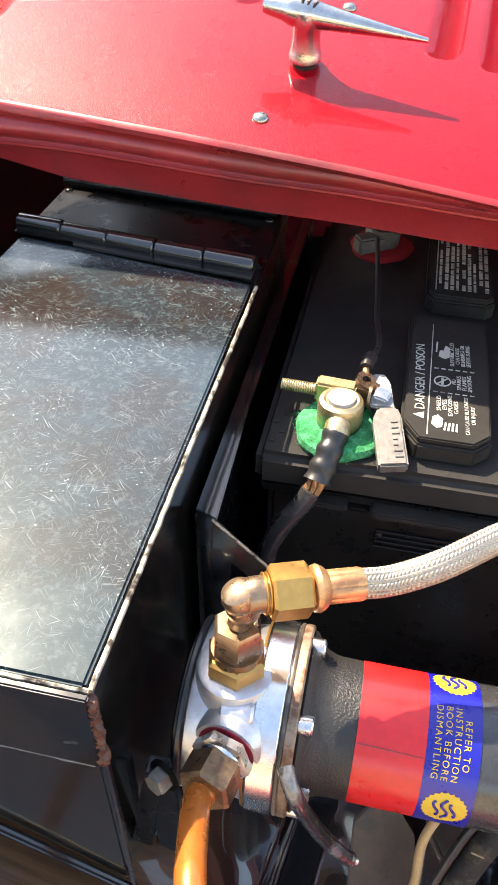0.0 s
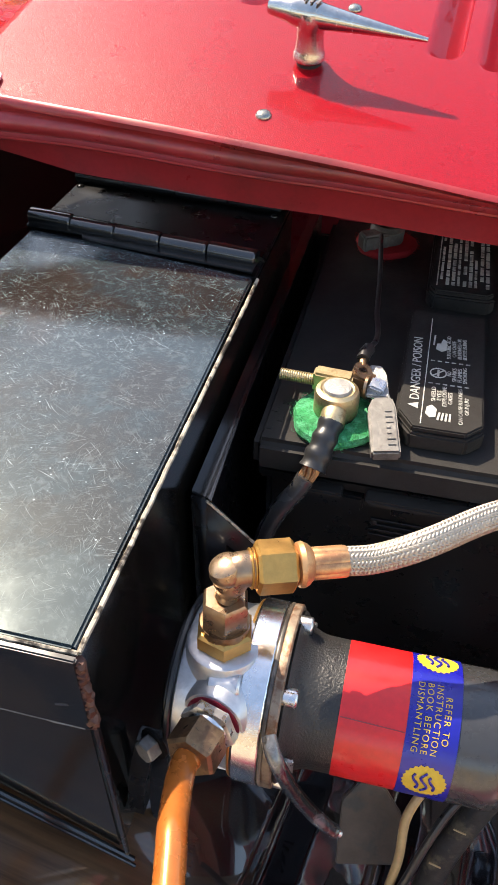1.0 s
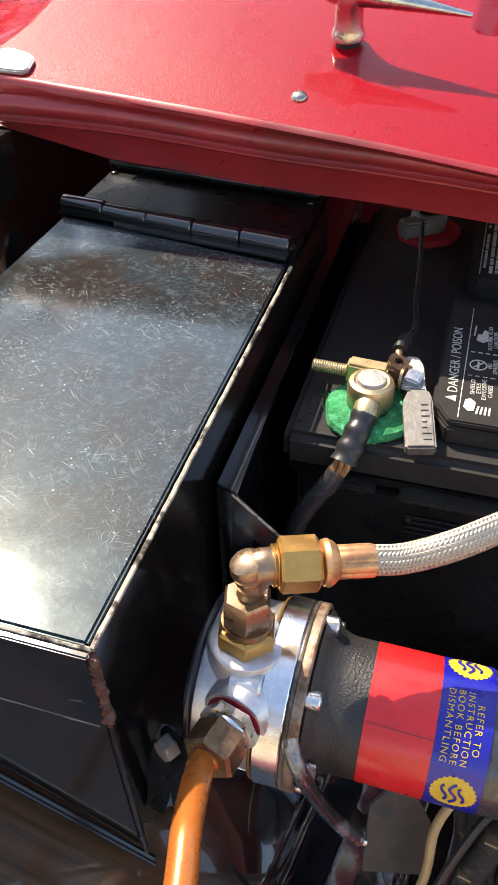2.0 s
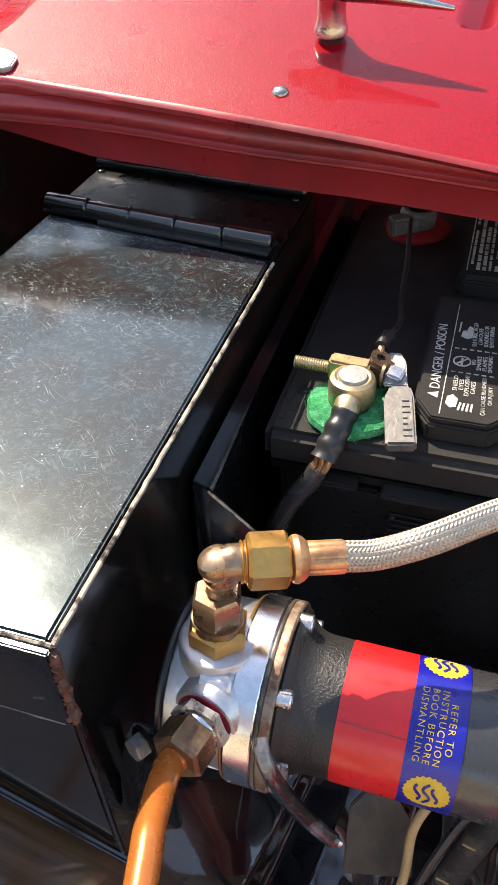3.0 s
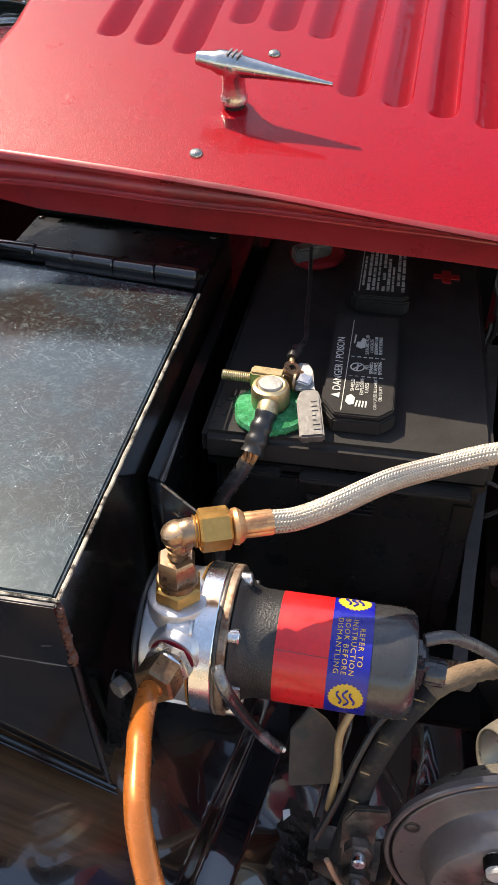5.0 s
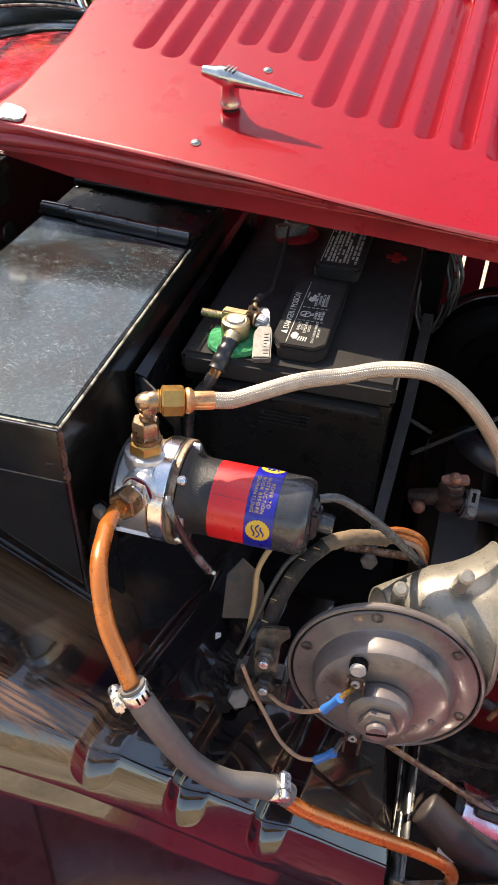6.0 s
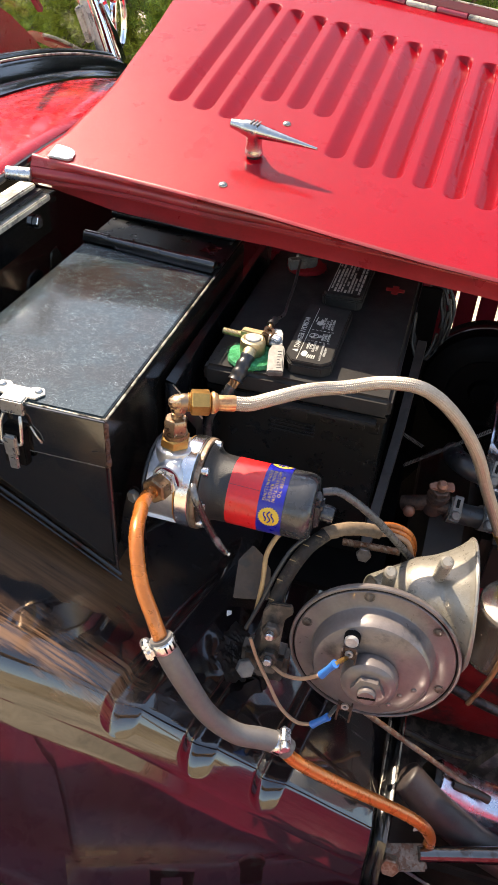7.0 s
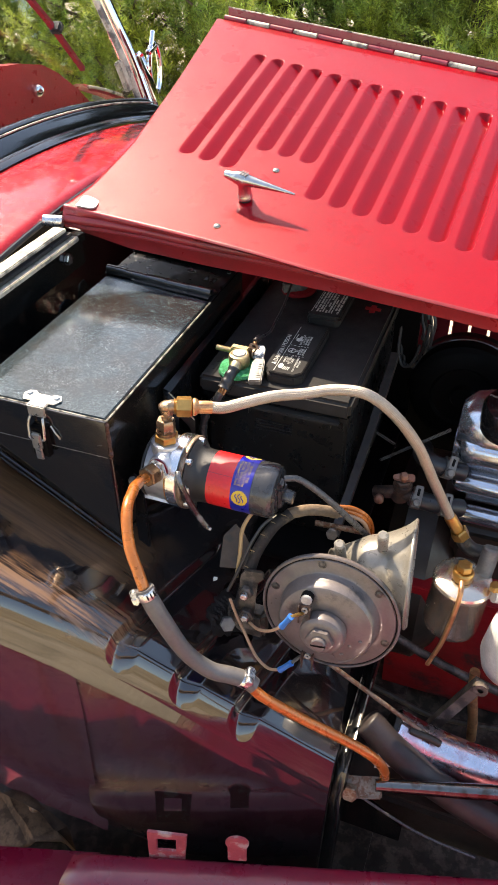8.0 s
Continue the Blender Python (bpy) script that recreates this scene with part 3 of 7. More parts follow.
def shrub(base, height, spread, tufts, per, material, seed, size, label=""):
    """A shrub of a tapered stem with limbs and many bristly tufts of needles or leaves at their ends."""
    rnd = random.Random(seed)
    t = thing("shrub", base, label, "shrub", "hedge beyond the car")
    base = Vector(base)
    stems = tube([base, base + Vector((0.03, 0.02, height * 0.5)), base + Vector((0.0, 0.05, height * 0.92))], lambda s: 0.05 * (1 - 0.8 * s), 8, 4)
    tips = []
    for i in range(26):
        h = rnd.uniform(0.12, 0.95)
        a = rnd.uniform(0, 2 * math.pi)
        r = spread * (1.05 - 0.55 * h) * rnd.uniform(0.6, 1.1)
        p0 = base + Vector((0, 0, h * height * 0.8))
        p1 = p0 + Vector((r * math.cos(a), r * math.sin(a), height * rnd.uniform(0.05, 0.22)))
        mid = p0.lerp(p1, 0.55) + Vector((0, 0, -0.03))
        stems = merge(stems, tube([p0, mid, p1], lambda s: 0.018 * (1 - 0.8 * s), 5, 3))
        tips += [p0.lerp(p1, k) for k in (0.45, 0.62, 0.78, 0.9, 1.0)]
    part("trunk", stems, BARK, t)
    verts, faces = [], []
    for i in range(tufts):
        c = Vector(rnd.choice(tips)) + Vector((rnd.gauss(0, 0.07), rnd.gauss(0, 0.07), rnd.gauss(0, 0.07)))
        axis = Vector((rnd.gauss(0, 0.6), rnd.gauss(-0.3, 0.5), rnd.uniform(0.3, 1.3))).normalized()
        reach = size * rnd.uniform(1.0, 2.4)
        for j in range(per):
            o = c + axis * (reach * j / per)
            out = axis.orthogonal().normalized()
            out.rotate(Matrix.Rotation(j * 2.4 + rnd.uniform(-0.5, 0.5), 3, axis))
            d = (axis * rnd.uniform(0.4, 1.1) + out).normalized()
            s = axis.cross(out)
            l = size * rnd.uniform(0.55, 0.9) * (1.0 - 0.45 * j / per)
            w = l * (0.075 if size < 0.08 else 0.26)
            k = len(verts)
            verts += [o, o + d * l * 0.45 + s * w, o + d * l, o + d * l * 0.45 - s * w]
            faces.append((k, k + 1, k + 2, k + 3))
    me = bpy.data.meshes.new("crown")
    me.from_pydata([v - base for v in verts], [], faces)
    me.materials.append(material)
    ob = new("crown", me)
    ob.parent = t
    return t


_r = random.Random(5)
for i in range(14):
    x = -5.7 + 0.50 * i + _r.uniform(-0.15, 0.15)
    shrub((x, 3.3 + _r.uniform(-0.25, 0.35), 0), _r.uniform(0.8, 1.15) + (0.55 if x < -1.2 else 0.0), 0.60, 1500, 30, LEAVES, 20 + i, 0.056, "low bright green pine shrub in full sun")
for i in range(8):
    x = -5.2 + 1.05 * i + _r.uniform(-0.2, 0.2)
    shrub((x, 4.7 + _r.uniform(-0.2, 0.3), 0), _r.uniform(2.9, 3.5), 1.1, 2600, 16, LEAVES_SHADED, 60 + i, 0.15, "tall dark green shrub in shade behind the hedge")


# unseen plain wall added behind the viewer, for tan reflections and bounced light
single("unseen_wall_south", block(-9, 9, -3.6, -3.45, -0.05, 1.00, 0.0), BOUNCE_TAN, "unseen plain tan wall added behind the viewer for its reflection", "wall", kind="structure")
# unseen plain roof added behind the viewer to shape reflections, on posts that stand by the wall
single("unseen_roof_south", block(-4.5, 4.5, -3.75, -3.10, 2.38, 2.50, 0.004), UNSEEN_BOARDS, "unseen brown board roof added behind the viewer to shape reflections", "roof", kind="structure")
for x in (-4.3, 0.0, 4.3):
    single("unseen_roof_post", block(x - 0.05, x + 0.05, -3.44, -3.34, -0.03, 2.381, 0.004), UNSEEN_BOARDS, "unseen brown wooden post under the added roof", "post", kind="structure")

# ---- the car's bulkhead: sloping toe board, firewall ----
def toe_z(x):
    return 0.645 - 0.77 * x + 0.105 * (x - math.sqrt(x * x + 0.0016))


def toe_edge(x):
    return -0.118 + 0.20 * (x - 0.035) + 0.03 * (x - math.sqrt(x * x + 0.0016))


RIBS = ((0.048, 0.0122), (0.106, 0.0122), (0.163, 0.0122))


def toe_bm():
    """The toe board, rounded over into the side panel, with deep pressed grooves that end in blunt noses."""
    us = span(-0.208, 0.252, 380)
    prof = [(0.62, 0.0), (0.3, 0.0), (0.22, 0.0)] + [(0.20 - 0.0025 * i, 0.0) for i in range(69)]
    arc, o, d = [], 0.0280, 0.0
    for i in range(44):
        turn = radians(44 * min(1.0, i / 6) + 36 * max(0.0, (i - 6) / 37))
        o, d = o - 0.001 * math.cos(turn), d + 0.001 * math.sin(turn)
        arc.append((o, d))
    low = [(0.0007 - 0.187 * (min(d, 0.24) - 0.0349), d) for d in span(0.044, 0.49, 40)]
    rows = prof + arc + low

    def fn(u, k):
        off, drop = rows[k]
        if drop > 0.3:
            drop = 0.3 + (drop - 0.3) * min(1.0, max(0.1, (u + 0.06) / 0.06))
        if off < 0:
            f = min(1.0, max(0.0, (u + 0.20) / 0.26))
            off *= 0.4 + 0.6 * f * f * (3 - 2 * f)
        y = toe_edge(u) + off
        z = toe_z(u) - drop - 0.13 * max(0.0, min(off, 0.25) - 0.042)
        rise = 0.0
        for c, w in RIBS:
            mid = c + 0.16 * (min(off, 0.2) - 0.045)
            # flat walls, a narrow round bottom and a half-round blunt end
            end = min(1.0, max(0.0, (0.0275 - drop) / 0.015))
            d = abs(u - mid) / (w * math.sqrt(max(1e-6, 1 - (1 - end) ** 2)))
            if d < 1:
                side_ = (u - mid) / (w * math.sqrt(max(1e-6, 1 - (1 - end) ** 2)))
                v = (1 + side_) / 0.80 if side_ < -0.2 else (1 - side_) / 1.20
                v = v - 0.10 * max(0.0, v - 0.8) / 0.2
                rise -= 0.0088 * v * max(0.0, 1 - drop / 0.0275) ** 0.8
        if off > 0.21:
            rise = 0.0
        t = min(1.0, drop / 0.045)
        dent = 0.0016 * noise.noise(Vector((u * 9, y * 9, 3.0))) + 0.0005 * noise.noise(Vector((u * 34, y * 34, 9.0)))
        z = max(z, 0.16 + 0.1 * (z - 0.16))
        return (u + rise * 0.55, y - rise * t * 0.5 + dent, z + rise * 0.8 + dent)
    return grid(fn, us, list(range(len(rows))))


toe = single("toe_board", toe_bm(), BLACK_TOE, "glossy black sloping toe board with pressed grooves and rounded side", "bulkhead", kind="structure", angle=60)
thicken(toe, 0.002)


def toe_front_bm():
    """The front flange of the toe board with its folded lip."""
    bm = bmesh.new()
    pts = [(toe_edge(0.252) - 0.0200, 0.30), (toe_edge(0.252) + 0.0025, toe_z(0.252) - 0.034), (toe_edge(0.252) + 0.02, toe_z(0.252) - 0.004), (toe_edge(0.252) + 0.045, toe_z(0.252) + 0.002), (0.20, toe_z(0.252) + 0.002)]
    rows = []
    for y, z in pts:
        rows.append([bm.verts.new((0.2535, y, z)), bm.verts.new((0.266, y - 0.003, z + 0.003)), bm.verts.new((0.268, y + 0.004, z - 0.001)), bm.verts.new((0.266, y + 0.03, z - 0.035 if y > -0.05 else z))])
    for a, b in zip(rows, rows[1:]):
        for k in range(3):
            bm.faces.new((a[k], a[k + 1], b[k + 1], b[k]))
    return bm


thicken(single("toe_board_flange", toe_front_bm(), BLACK, "black folded front flange of the toe board", "flange", kind="structure"), 0.0015)

for dx, w in ((0.0, 0.0007), (0.0125, 0.0009)):
    edge = [Vector((0.2535 + dx, y, toe_z(0.252) + z + (0.003 if dx else 0.0))) for y, z in ((-0.020, -0.0025), (0.0, 0.0022), (0.03, 0.0026), (0.06, 0.0026))]
    single("flange_edge", sweep(edge, w, 6), WORN_EDGE, "thin pale line along an edge of the toe board flange", "flange", kind="structure")
# firewall behind the toolbox and the side walls that close the bay
single("firewall", block(-0.222, -0.208, -0.13, 0.80, 0.30, 0.842, 0.002), BLACK, "glossy black firewall behind the toolbox", "bulkhead", kind="structure")


def scuttle_z(y):
    return 0.866 - 0.25 * (y - 0.40) ** 2


def scuttle_bm():
    return grid(lambda u, v: (u, v, scuttle_z(v) + 0.004 * math.sin((u + 0.37) * 21)), span(-0.225, -0.375, 8), span(-0.16, 1.0, 40))


car_body = thing("scuttle", (-0.3, 0.4, 0.8), "glossy red scuttle panel in front of the windscreen", "car body")
thicken(part("scuttle_panel", scuttle_bm(), RED_SCUTTLE, car_body), 0.0015)


def cowl_bm(rows):
    return grid(lambda k, v: (rows[int(k)][0], v, scuttle_z(v) + rows[int(k)][1]), list(range(len(rows))), span(-0.16, 0.93, 44))


part("cowl_strip", cowl_bm([(-0.362, -0.004), (-0.364, 0.003), (-0.371, 0.008), (-0.378, 0.010), (-0.386, 0.024), (-0.392, 0.029), (-0.3925, 0.0)]), BLACK, car_body, "dark glossy windscreen base strip")
part("cowl_bead", sweep([Vector((-0.3935, v, scuttle_z(v) + 0.0315)) for v in span(-0.16, 0.93, 44)], 0.0016, 8), PALE_METAL, car_body, "pale sealing bead")
part("cowl_roll", sweep([Vector((-0.402, v, scuttle_z(v) + 0.030)) for v in span(-0.16, 0.93, 44)], 0.0085, 12), BLACK, car_body, "black rubber seal under the glass")
part("scuttle_side", block(-0.42, -0.225, -0.17, -0.158, 0.25, 0.78, 0.003), RED_SCUTTLE, car_body)
part("scuttle_lip", sweep([Vector((-0.226, v, scuttle_z(v) - 0.004)) for v in span(-0.16, 0.95, 40)], 0.0045, 8), CABLE, car_body, "dark seal along the scuttle edge")

# pale rail on the firewall's top on which the bonnet lands
rail = thing("bonnet_rail", (-0.205, 0.2, 0.85), "dusty pale metal rail along the top of the firewall", "rail")
part("upper_strip", block(-0.2075, -0.190, -0.13, 0.262, 0.852, 0.857, 0.0012), PALE_METAL, rail)
part("groove", block(-0.199, -0.186, -0.13, 0.268, 0.846, 0.850, 0.001), CABLE, rail, "black rubber strip in the groove")
part("lower_strip", block(-0.192, -0.181, -0.13, 0.272, 0.838, 0.8445, 0.0012), PALE_METAL, rail)
part("face", block(-0.207, -0.190, -0.13, 0.30, 0.80, 0.8375, 0.001), BLACK, rail, "glossy black rail face")
part("bolt_head", hexnut(0.012, 0.006, ax((-0.190, 0.252, 0.822), (1, 0, 0))), ZINC, rail, "small zinc bolt head")


# pair of support tabs on the firewall beside the toolbox
tabs = thing("firewall_bracket", (-0.185, 0.23, 0.735), "black bracket with two upright tabs on the firewall", "bracket")
part("foot", block(-0.2075, -0.163, 0.160, 0.262, 0.732, 0.736, 0.001), BLACK, tabs)
for y0, wide, top in ((0.229, 0.026, 0.803), (0.182, 0.034, 0.797)):
    outline = [(0, 0), (wide, 0), (wide * 1.05, 0.034), (wide * 0.9, 0.055), (wide * 0.62, top - 0.736), (wide * 0.2, top - 0.738), (-0.002, 0.045)]
    part("tab", prism(outline, 0.0022, Matrix(((0, 0, 1, -0.1665), (1, 0, 0, y0), (0, 1, 0, 0.736), (0, 0, 0, 1))), 0.0006), BLACK, tabs)


# ---- the folded bonnet panel ----
def bz(x, y):
    return 0.8874 - 0.048 * (x + 0.0052) + 0.2575 * (y - 0.3642)


BN = Vector((0.0464, -0.2491, 0.9674)).normalized()


def table(x, pts):
    """Straight lines through a few places."""
    for (a, ya), (b, yb) in zip(pts, pts[1:]):
        if x <= b:
            return ya + (yb - ya) * (x - a) / (b - a)
    return pts[-1][1]


def near_y(x):
    """The skin's near edge, which hangs further out towards the front."""
    return table(x, ((-0.25, 0.288), (-0.15, 0.2825), (-0.05, 0.2765), (0.05, 0.2680), (0.12, 0.2590), (0.20, 0.2500), (0.30, 0.2440), (0.9, 0.2130)))


def lip_y(x):
    """The rolled bead and flange under the skin."""
    return 0.287 - 0.13 * (x - 0.02) ** 2


def far_y(x):
    return 0.742 - 0.170 * (x - 0.012)


def left_x(y):
    pts = ((0.24, -0.206), (0.272, -0.203), (0.292, -0.196), (0.33, -0.184), (0.43, -0.176), (0.60, -0.186), (0.80, -0.202))
    for (a, xa), (b, xb) in zip(pts, pts[1:]):
        if a <= y <= b:
            k = (y - a) / (b - a)
            return xa + (xb - xa) * k
    return -0.202


FRONT = 0.78
bonnet = thing("louvred_bonnet", (-0.17, 0.28, 0.86), "red louvred bonnet side panel folded up over the engine bay", "bonnet")
LOUVRES = []
for i in range(26):
    x = -0.1055 + 0.0310 * i
    if i < 3:
        lo = 0.420 - 0.23 * (x + 0.10)
    elif i < 6:
        lo = 0.452 - 0.18 * (x + 0.008)
    else:
        lo = 0.372 - 0.23 * (x - 0.085)
    hi = 0.681 - 0.22 * (x + 0.092)
    if x < 0.70:
        LOUVRES.append((x, lo, hi))
SLANT = 0.036
LW0, LW1 = -0.0105, 0.0125


def on_panel(u, y, down=0.0):
    """A point of the panel; u is the place across, slanted with the louvres."""
    x = u + SLANT * (y - 0.43)
    p = Vector((x, y, bz(x, y)))
    return p - BN * down


def panel_bm():
    bm = bmesh.new()

    def strip(u0, u1, f0, f1, nu=1, nv=10):
        rows = []
        for u in span(u0, u1, nu):
            a, b = f0(u), f1(u)
            rows.append([bm.verts.new(on_panel(u, y)) for y in span(a, b, nv)])
        for r0, r1 in zip(rows, rows[1:]):
            for k in range(nv):
                bm.faces.new((r0[k], r0[k + 1], r1[k + 1], r1[k]))
    # left field, bounded by the cut edge
    first = LOUVRES[0][0] + LW0
    rows = []
    for k in range(31):
        a = k / 30
        y0 = near_y(-0.18) + (far_y(-0.19) - near_y(-0.18)) * a
        yl = y0
        xl = left_x(yl)
        ul = xl - SLANT * (yl - 0.43)
        ye = near_y(first) + (far_y(first) - near_y(first)) * a
        row = []
        for s in span(0, 1, 6):
            u = ul + (first - ul) * s
            y = yl + (ye - yl) * s
            row.append(bm.verts.new(on_panel(u, y)))
        rows.append(row)
    for r0, r1 in zip(rows, rows[1:]):
        for k in range(6):
            bm.faces.new((r0[k], r0[k + 1], r1[k + 1], r1[k]))
    for i, (x, lo, hi) in enumerate(LOUVRES):
        a, b = x + LW0, x + LW1
        strip(a, b, near_y, lambda u: lo, 2)
        strip(a, b, lambda u: hi, far_y, 2)
        nxt = LOUVRES[i + 1][0] + LW0 if i + 1 < len(LOUVRES) else FRONT
        strip(b, nxt, near_y, far_y, 1)
    bmesh.ops.remove_doubles(bm, verts=bm.verts[:], dist=1e-6)
    return bm


panel = part("panel", panel_bm(), RED, bonnet)
ACROSS = ((0.0, 0.0), (0.06, 0.01), (0.14, 0.08), (0.24, 0.2), (0.35, 0.36), (0.5, 0.58), (0.65, 0.78), (0.78, 0.92), (0.87, 1.0), (0.925, 1.0), (0.955, 0.9), (0.98, 0.15), (1.0, 0.0))
ALONG = [0.0, 0.004, 0.009, 0.015, 0.022, 0.03, 0.04, 0.052, 0.066, 0.085, 0.12, 0.25, 0.45, 0.65, 0.85, 0.90, 0.925, 0.945, 0.96, 0.972, 0.982, 0.99, 0.996, 1.0]
for i, (x, lo, hi) in enumerate(LOUVRES):
    def dish(s, v, x=x, lo=lo, hi=hi):
        w, d = ACROSS[int(s)]
        length, wide, rad = hi - lo, LW1 - LW0, 0.0112
        cx, cy = abs(w * wide - wide / 2), abs(v * length - length / 2)
        qx, qy = cx - (wide / 2 - rad), cy - (length / 2 - rad)
        inside = rad - (math.hypot(max(qx, 0), max(qy, 0)) + min(max(qx, qy), 0))
        end = min(1.0, max(0.0, inside / 0.0035)) if qy > 0 else 1.0
        g = end * end * (3 - 2 * end)
        return on_panel(x + LW0 + wide * w, lo + length * v, 0.0098 * d * g)
    part("louvre", grid(dish, list(range(len(ACROSS))), ALONG), RED, bonnet, angle=50)

# rolled near edge: bead and hanging flange
LIP = ((0.0, 0.0), (-0.002, -0.0006), (-0.0036, -0.0024), (-0.0040, -0.0052), (-0.0026, -0.0075), (-0.0018, -0.0085), (-0.0030, -0.0095), (-0.0052, -0.0120), (-0.0058, -0.0150), (-0.0046, -0.0180),
       (-0.0022, -0.0198), (-0.0005, -0.0206), (-0.0012, -0.0220), (-0.0022, -0.0228), (-0.0022, -0.0240), (-0.0008, -0.0250), (0.0004, -0.0260), (0.0030, -0.0420), (0.0046, -0.0425), (0.010, -0.0415))


def lip_bm():
    xs = span(-0.203, FRONT, 60)

    def fn(x, k):
        k = int(k)
        dy, dz = LIP[k]
        edge, back = near_y(x), lip_y(x)
        wob = 0.0008 * noise.noise(Vector((x * 14, 0, 0))) if k > 1 else 0.0
        if k <= 2:
            return (x, edge + dy, bz(x, edge) + dz)
        if k == 3:
            return (x, edge + 0.15 * max(0.0, back - edge) + dy, bz(x, edge) + dz)
        if k >= 16:
            cut = min(1.0, max(0.15, (x + 0.203) / 0.085))
            dz = -0.026 + (dz + 0.026) * cut
        low = 0.004 * min(1.0, max(0.0, (x + 0.12) / 0.12))
        return (x, back + dy, bz(x, back) + dz - low + wob)
    return grid(fn, xs, list(range(len(LIP))))


part("rolled_lip", lip_bm(), RED_EDGE, bonnet, "rolled red edge bead with a hanging flange", angle=50)
part("bead_end", rod((-0.224, 0.2660, 0.8610), (-0.2005, 0.2735, 0.8600), 0.0068, 20, 0.001), ZINC, bonnet, "worn bright end of the edge bead")
# flared rear edge
def rear_flare(k, y):
    dx, dz = ((0.0, 0.0), (-0.005, -0.0008), (-0.009, -0.004), (-0.012, -0.010))[int(k)]
    s = max(0.12, min(1.0, (0.60 - y) / 0.25))
    x = left_x(y)
    return (x + dx * s, y, bz(x, y) + dz * s)


part("rear_flare", grid(rear_flare, [0, 1, 2, 3], span(near_y(-0.18), far_y(-0.19), 30)), RED, bonnet, "turned down rear edge")


def corner_plate_bm():
    c = Vector((-0.158, 0.2975, bz(-0.158, 0.2975)))
    m = ax(c, BN, (1, 0, 0))
    poly = [(-0.018, -0.017), (0.010, -0.017), (0.0135, -0.015), (0.016, -0.011), (0.014, 0.006), (0.006, 0.013), (-0.010, 0.017), (-0.018, 0.015)]
    return prism([(0.72 * px - 0.015, 0.62 * py - 0.0035) for px, py in poly], 0.0030, m, 0.0008)


plate_ob = part("corner_plate", corner_plate_bm(), ALLOY, bonnet, "bright metal corner plate")
part("plate_rivet", dome(Vector((-0.171, 0.2935, bz(-0.171, 0.2935))) + BN * 0.0030, BN, 0.0036, 0.0006), ALLOY, plate_ob)
for x, y in ((-0.0095, 0.2965), (0.021, 0.4165), (0.33, 0.345), (0.40, 0.245)):
    rv = part("rivet", dome((x, y, bz(x, y)), BN, 0.0044, 0.0024), DARK_RIVET, bonnet, "tarnished domed rivet")
# far hinge
hx = span(-0.19, FRONT, 24)
for i, (a, b) in enumerate(zip(hx, hx[1:])):
    pa = Vector((a + 0.001, far_y(a) + 0.004, bz(a, far_y(a)) + 0.002))
    pb = Vector((b - 0.001, far_y(b) + 0.004, bz(b, far_y(b)) + 0.002))
    part("hinge_knuckle", rod(pa, pb, 0.0042, 12, 0.0006), PALE_METAL if i % 2 else MAROON, bonnet)
part("hinge_leaf", grid(lambda k, x: (x, far_y(x) + (0.009, 0.0095, 0.0105)[int(k)], bz(x, far_y(x)) + (-0.01, 0.009, 0.0155)[int(k)]), [0, 1, 2], span(-0.185, FRONT, 30)), MAROON, bonnet, "dark maroon hinge leaf")
part("hinge_edge", sweep([Vector((x, far_y(x) + 0.0105, bz(x, far_y(x)) + 0.0160)) for x in span(-0.185, FRONT, 30)], 0.0012, 6), WORN_EDGE, bonnet, "worn bright hinge edge")

# handle
part("spindle_foot", lathe([(0.0, 0), (0.0072, 0), (0.0072, 0.006), (0.0, 0.006)], 24, ax((0.0045, 0.3515, bz(0.0045, 0.3515)), BN)), CABLE, bonnet, "dark spindle foot")
handle = part("handle_spindle", lathe([(0.0, 0.0026), (0.0084, 0.0026), (0.0092, 0.0036), (0.0092, 0.0060), (0.0085, 0.0075), (0.0080, 0.0100), (0.0076, 0.0150), (0.0078, 0.0215), (0.0088, 0.0255), (0.0080, 0.030), (0.0, 0.031)], 28, ax((0.0045, 0.3515, bz(0.0045, 0.3515)), BN)), PEWTER, bonnet, "worn plated bonnet handle")


def handle_bar_bm():
    base = Vector((0.0045, 0.3515, bz(0.0045, 0.3515)))
    c = base + BN * 0.0275
    tip = Vector((0.0710, 0.3350, 0.9035))
    d = (tip - c).normalized()
    tail = c - d * 0.0245
    path = [tail + (tip - tail) * k for k in span(0, 1, 24)]
    n = 14
    bm = sweep(path, lambda s: 0.0044 + 0.0022 * min(1, s * 7) if s < 0.14 else (0.0078 if s < 0.33 else 0.0068 - 0.0056 * ((s - 0.33) / 0.67) ** 0.9), n)
    return bm


part("handle_bar", handle_bar_bm(), PEWTER, handle, "tapered worn plated handle bar")
WORLD_OF[handle] = WORLD_OF[bonnet]
mk = ax(Vector((0.0045, 0.3515, bz(0.0045, 0.3515))) + BN * 0.0358, BN, (1, -0.28, -0.1))
for k in (-0.003, 0.0005, 0.004):
    part("engraved_bar", block(k, k + 0.0014, -0.004, 0.004, -0.0004, 0.0002, 0.0, 1, mk), HORN, handle)

# far half of the bonnet closes the bay
def far_top(k, x):
    y = far_y(x) + (0.012, 0.05, 0.09)[int(k)]
    return (x, y, bz(x, far_y(x)) - (0.004, 0.08, 0.20)[int(k)])


# shade on this red side is put into the maroon and black colours
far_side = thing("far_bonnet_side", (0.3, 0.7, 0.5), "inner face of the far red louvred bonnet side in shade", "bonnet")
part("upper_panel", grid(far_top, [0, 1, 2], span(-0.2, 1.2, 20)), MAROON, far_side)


def side_y(x):
    return 0.705 - 0.18 * (x - 0.2)


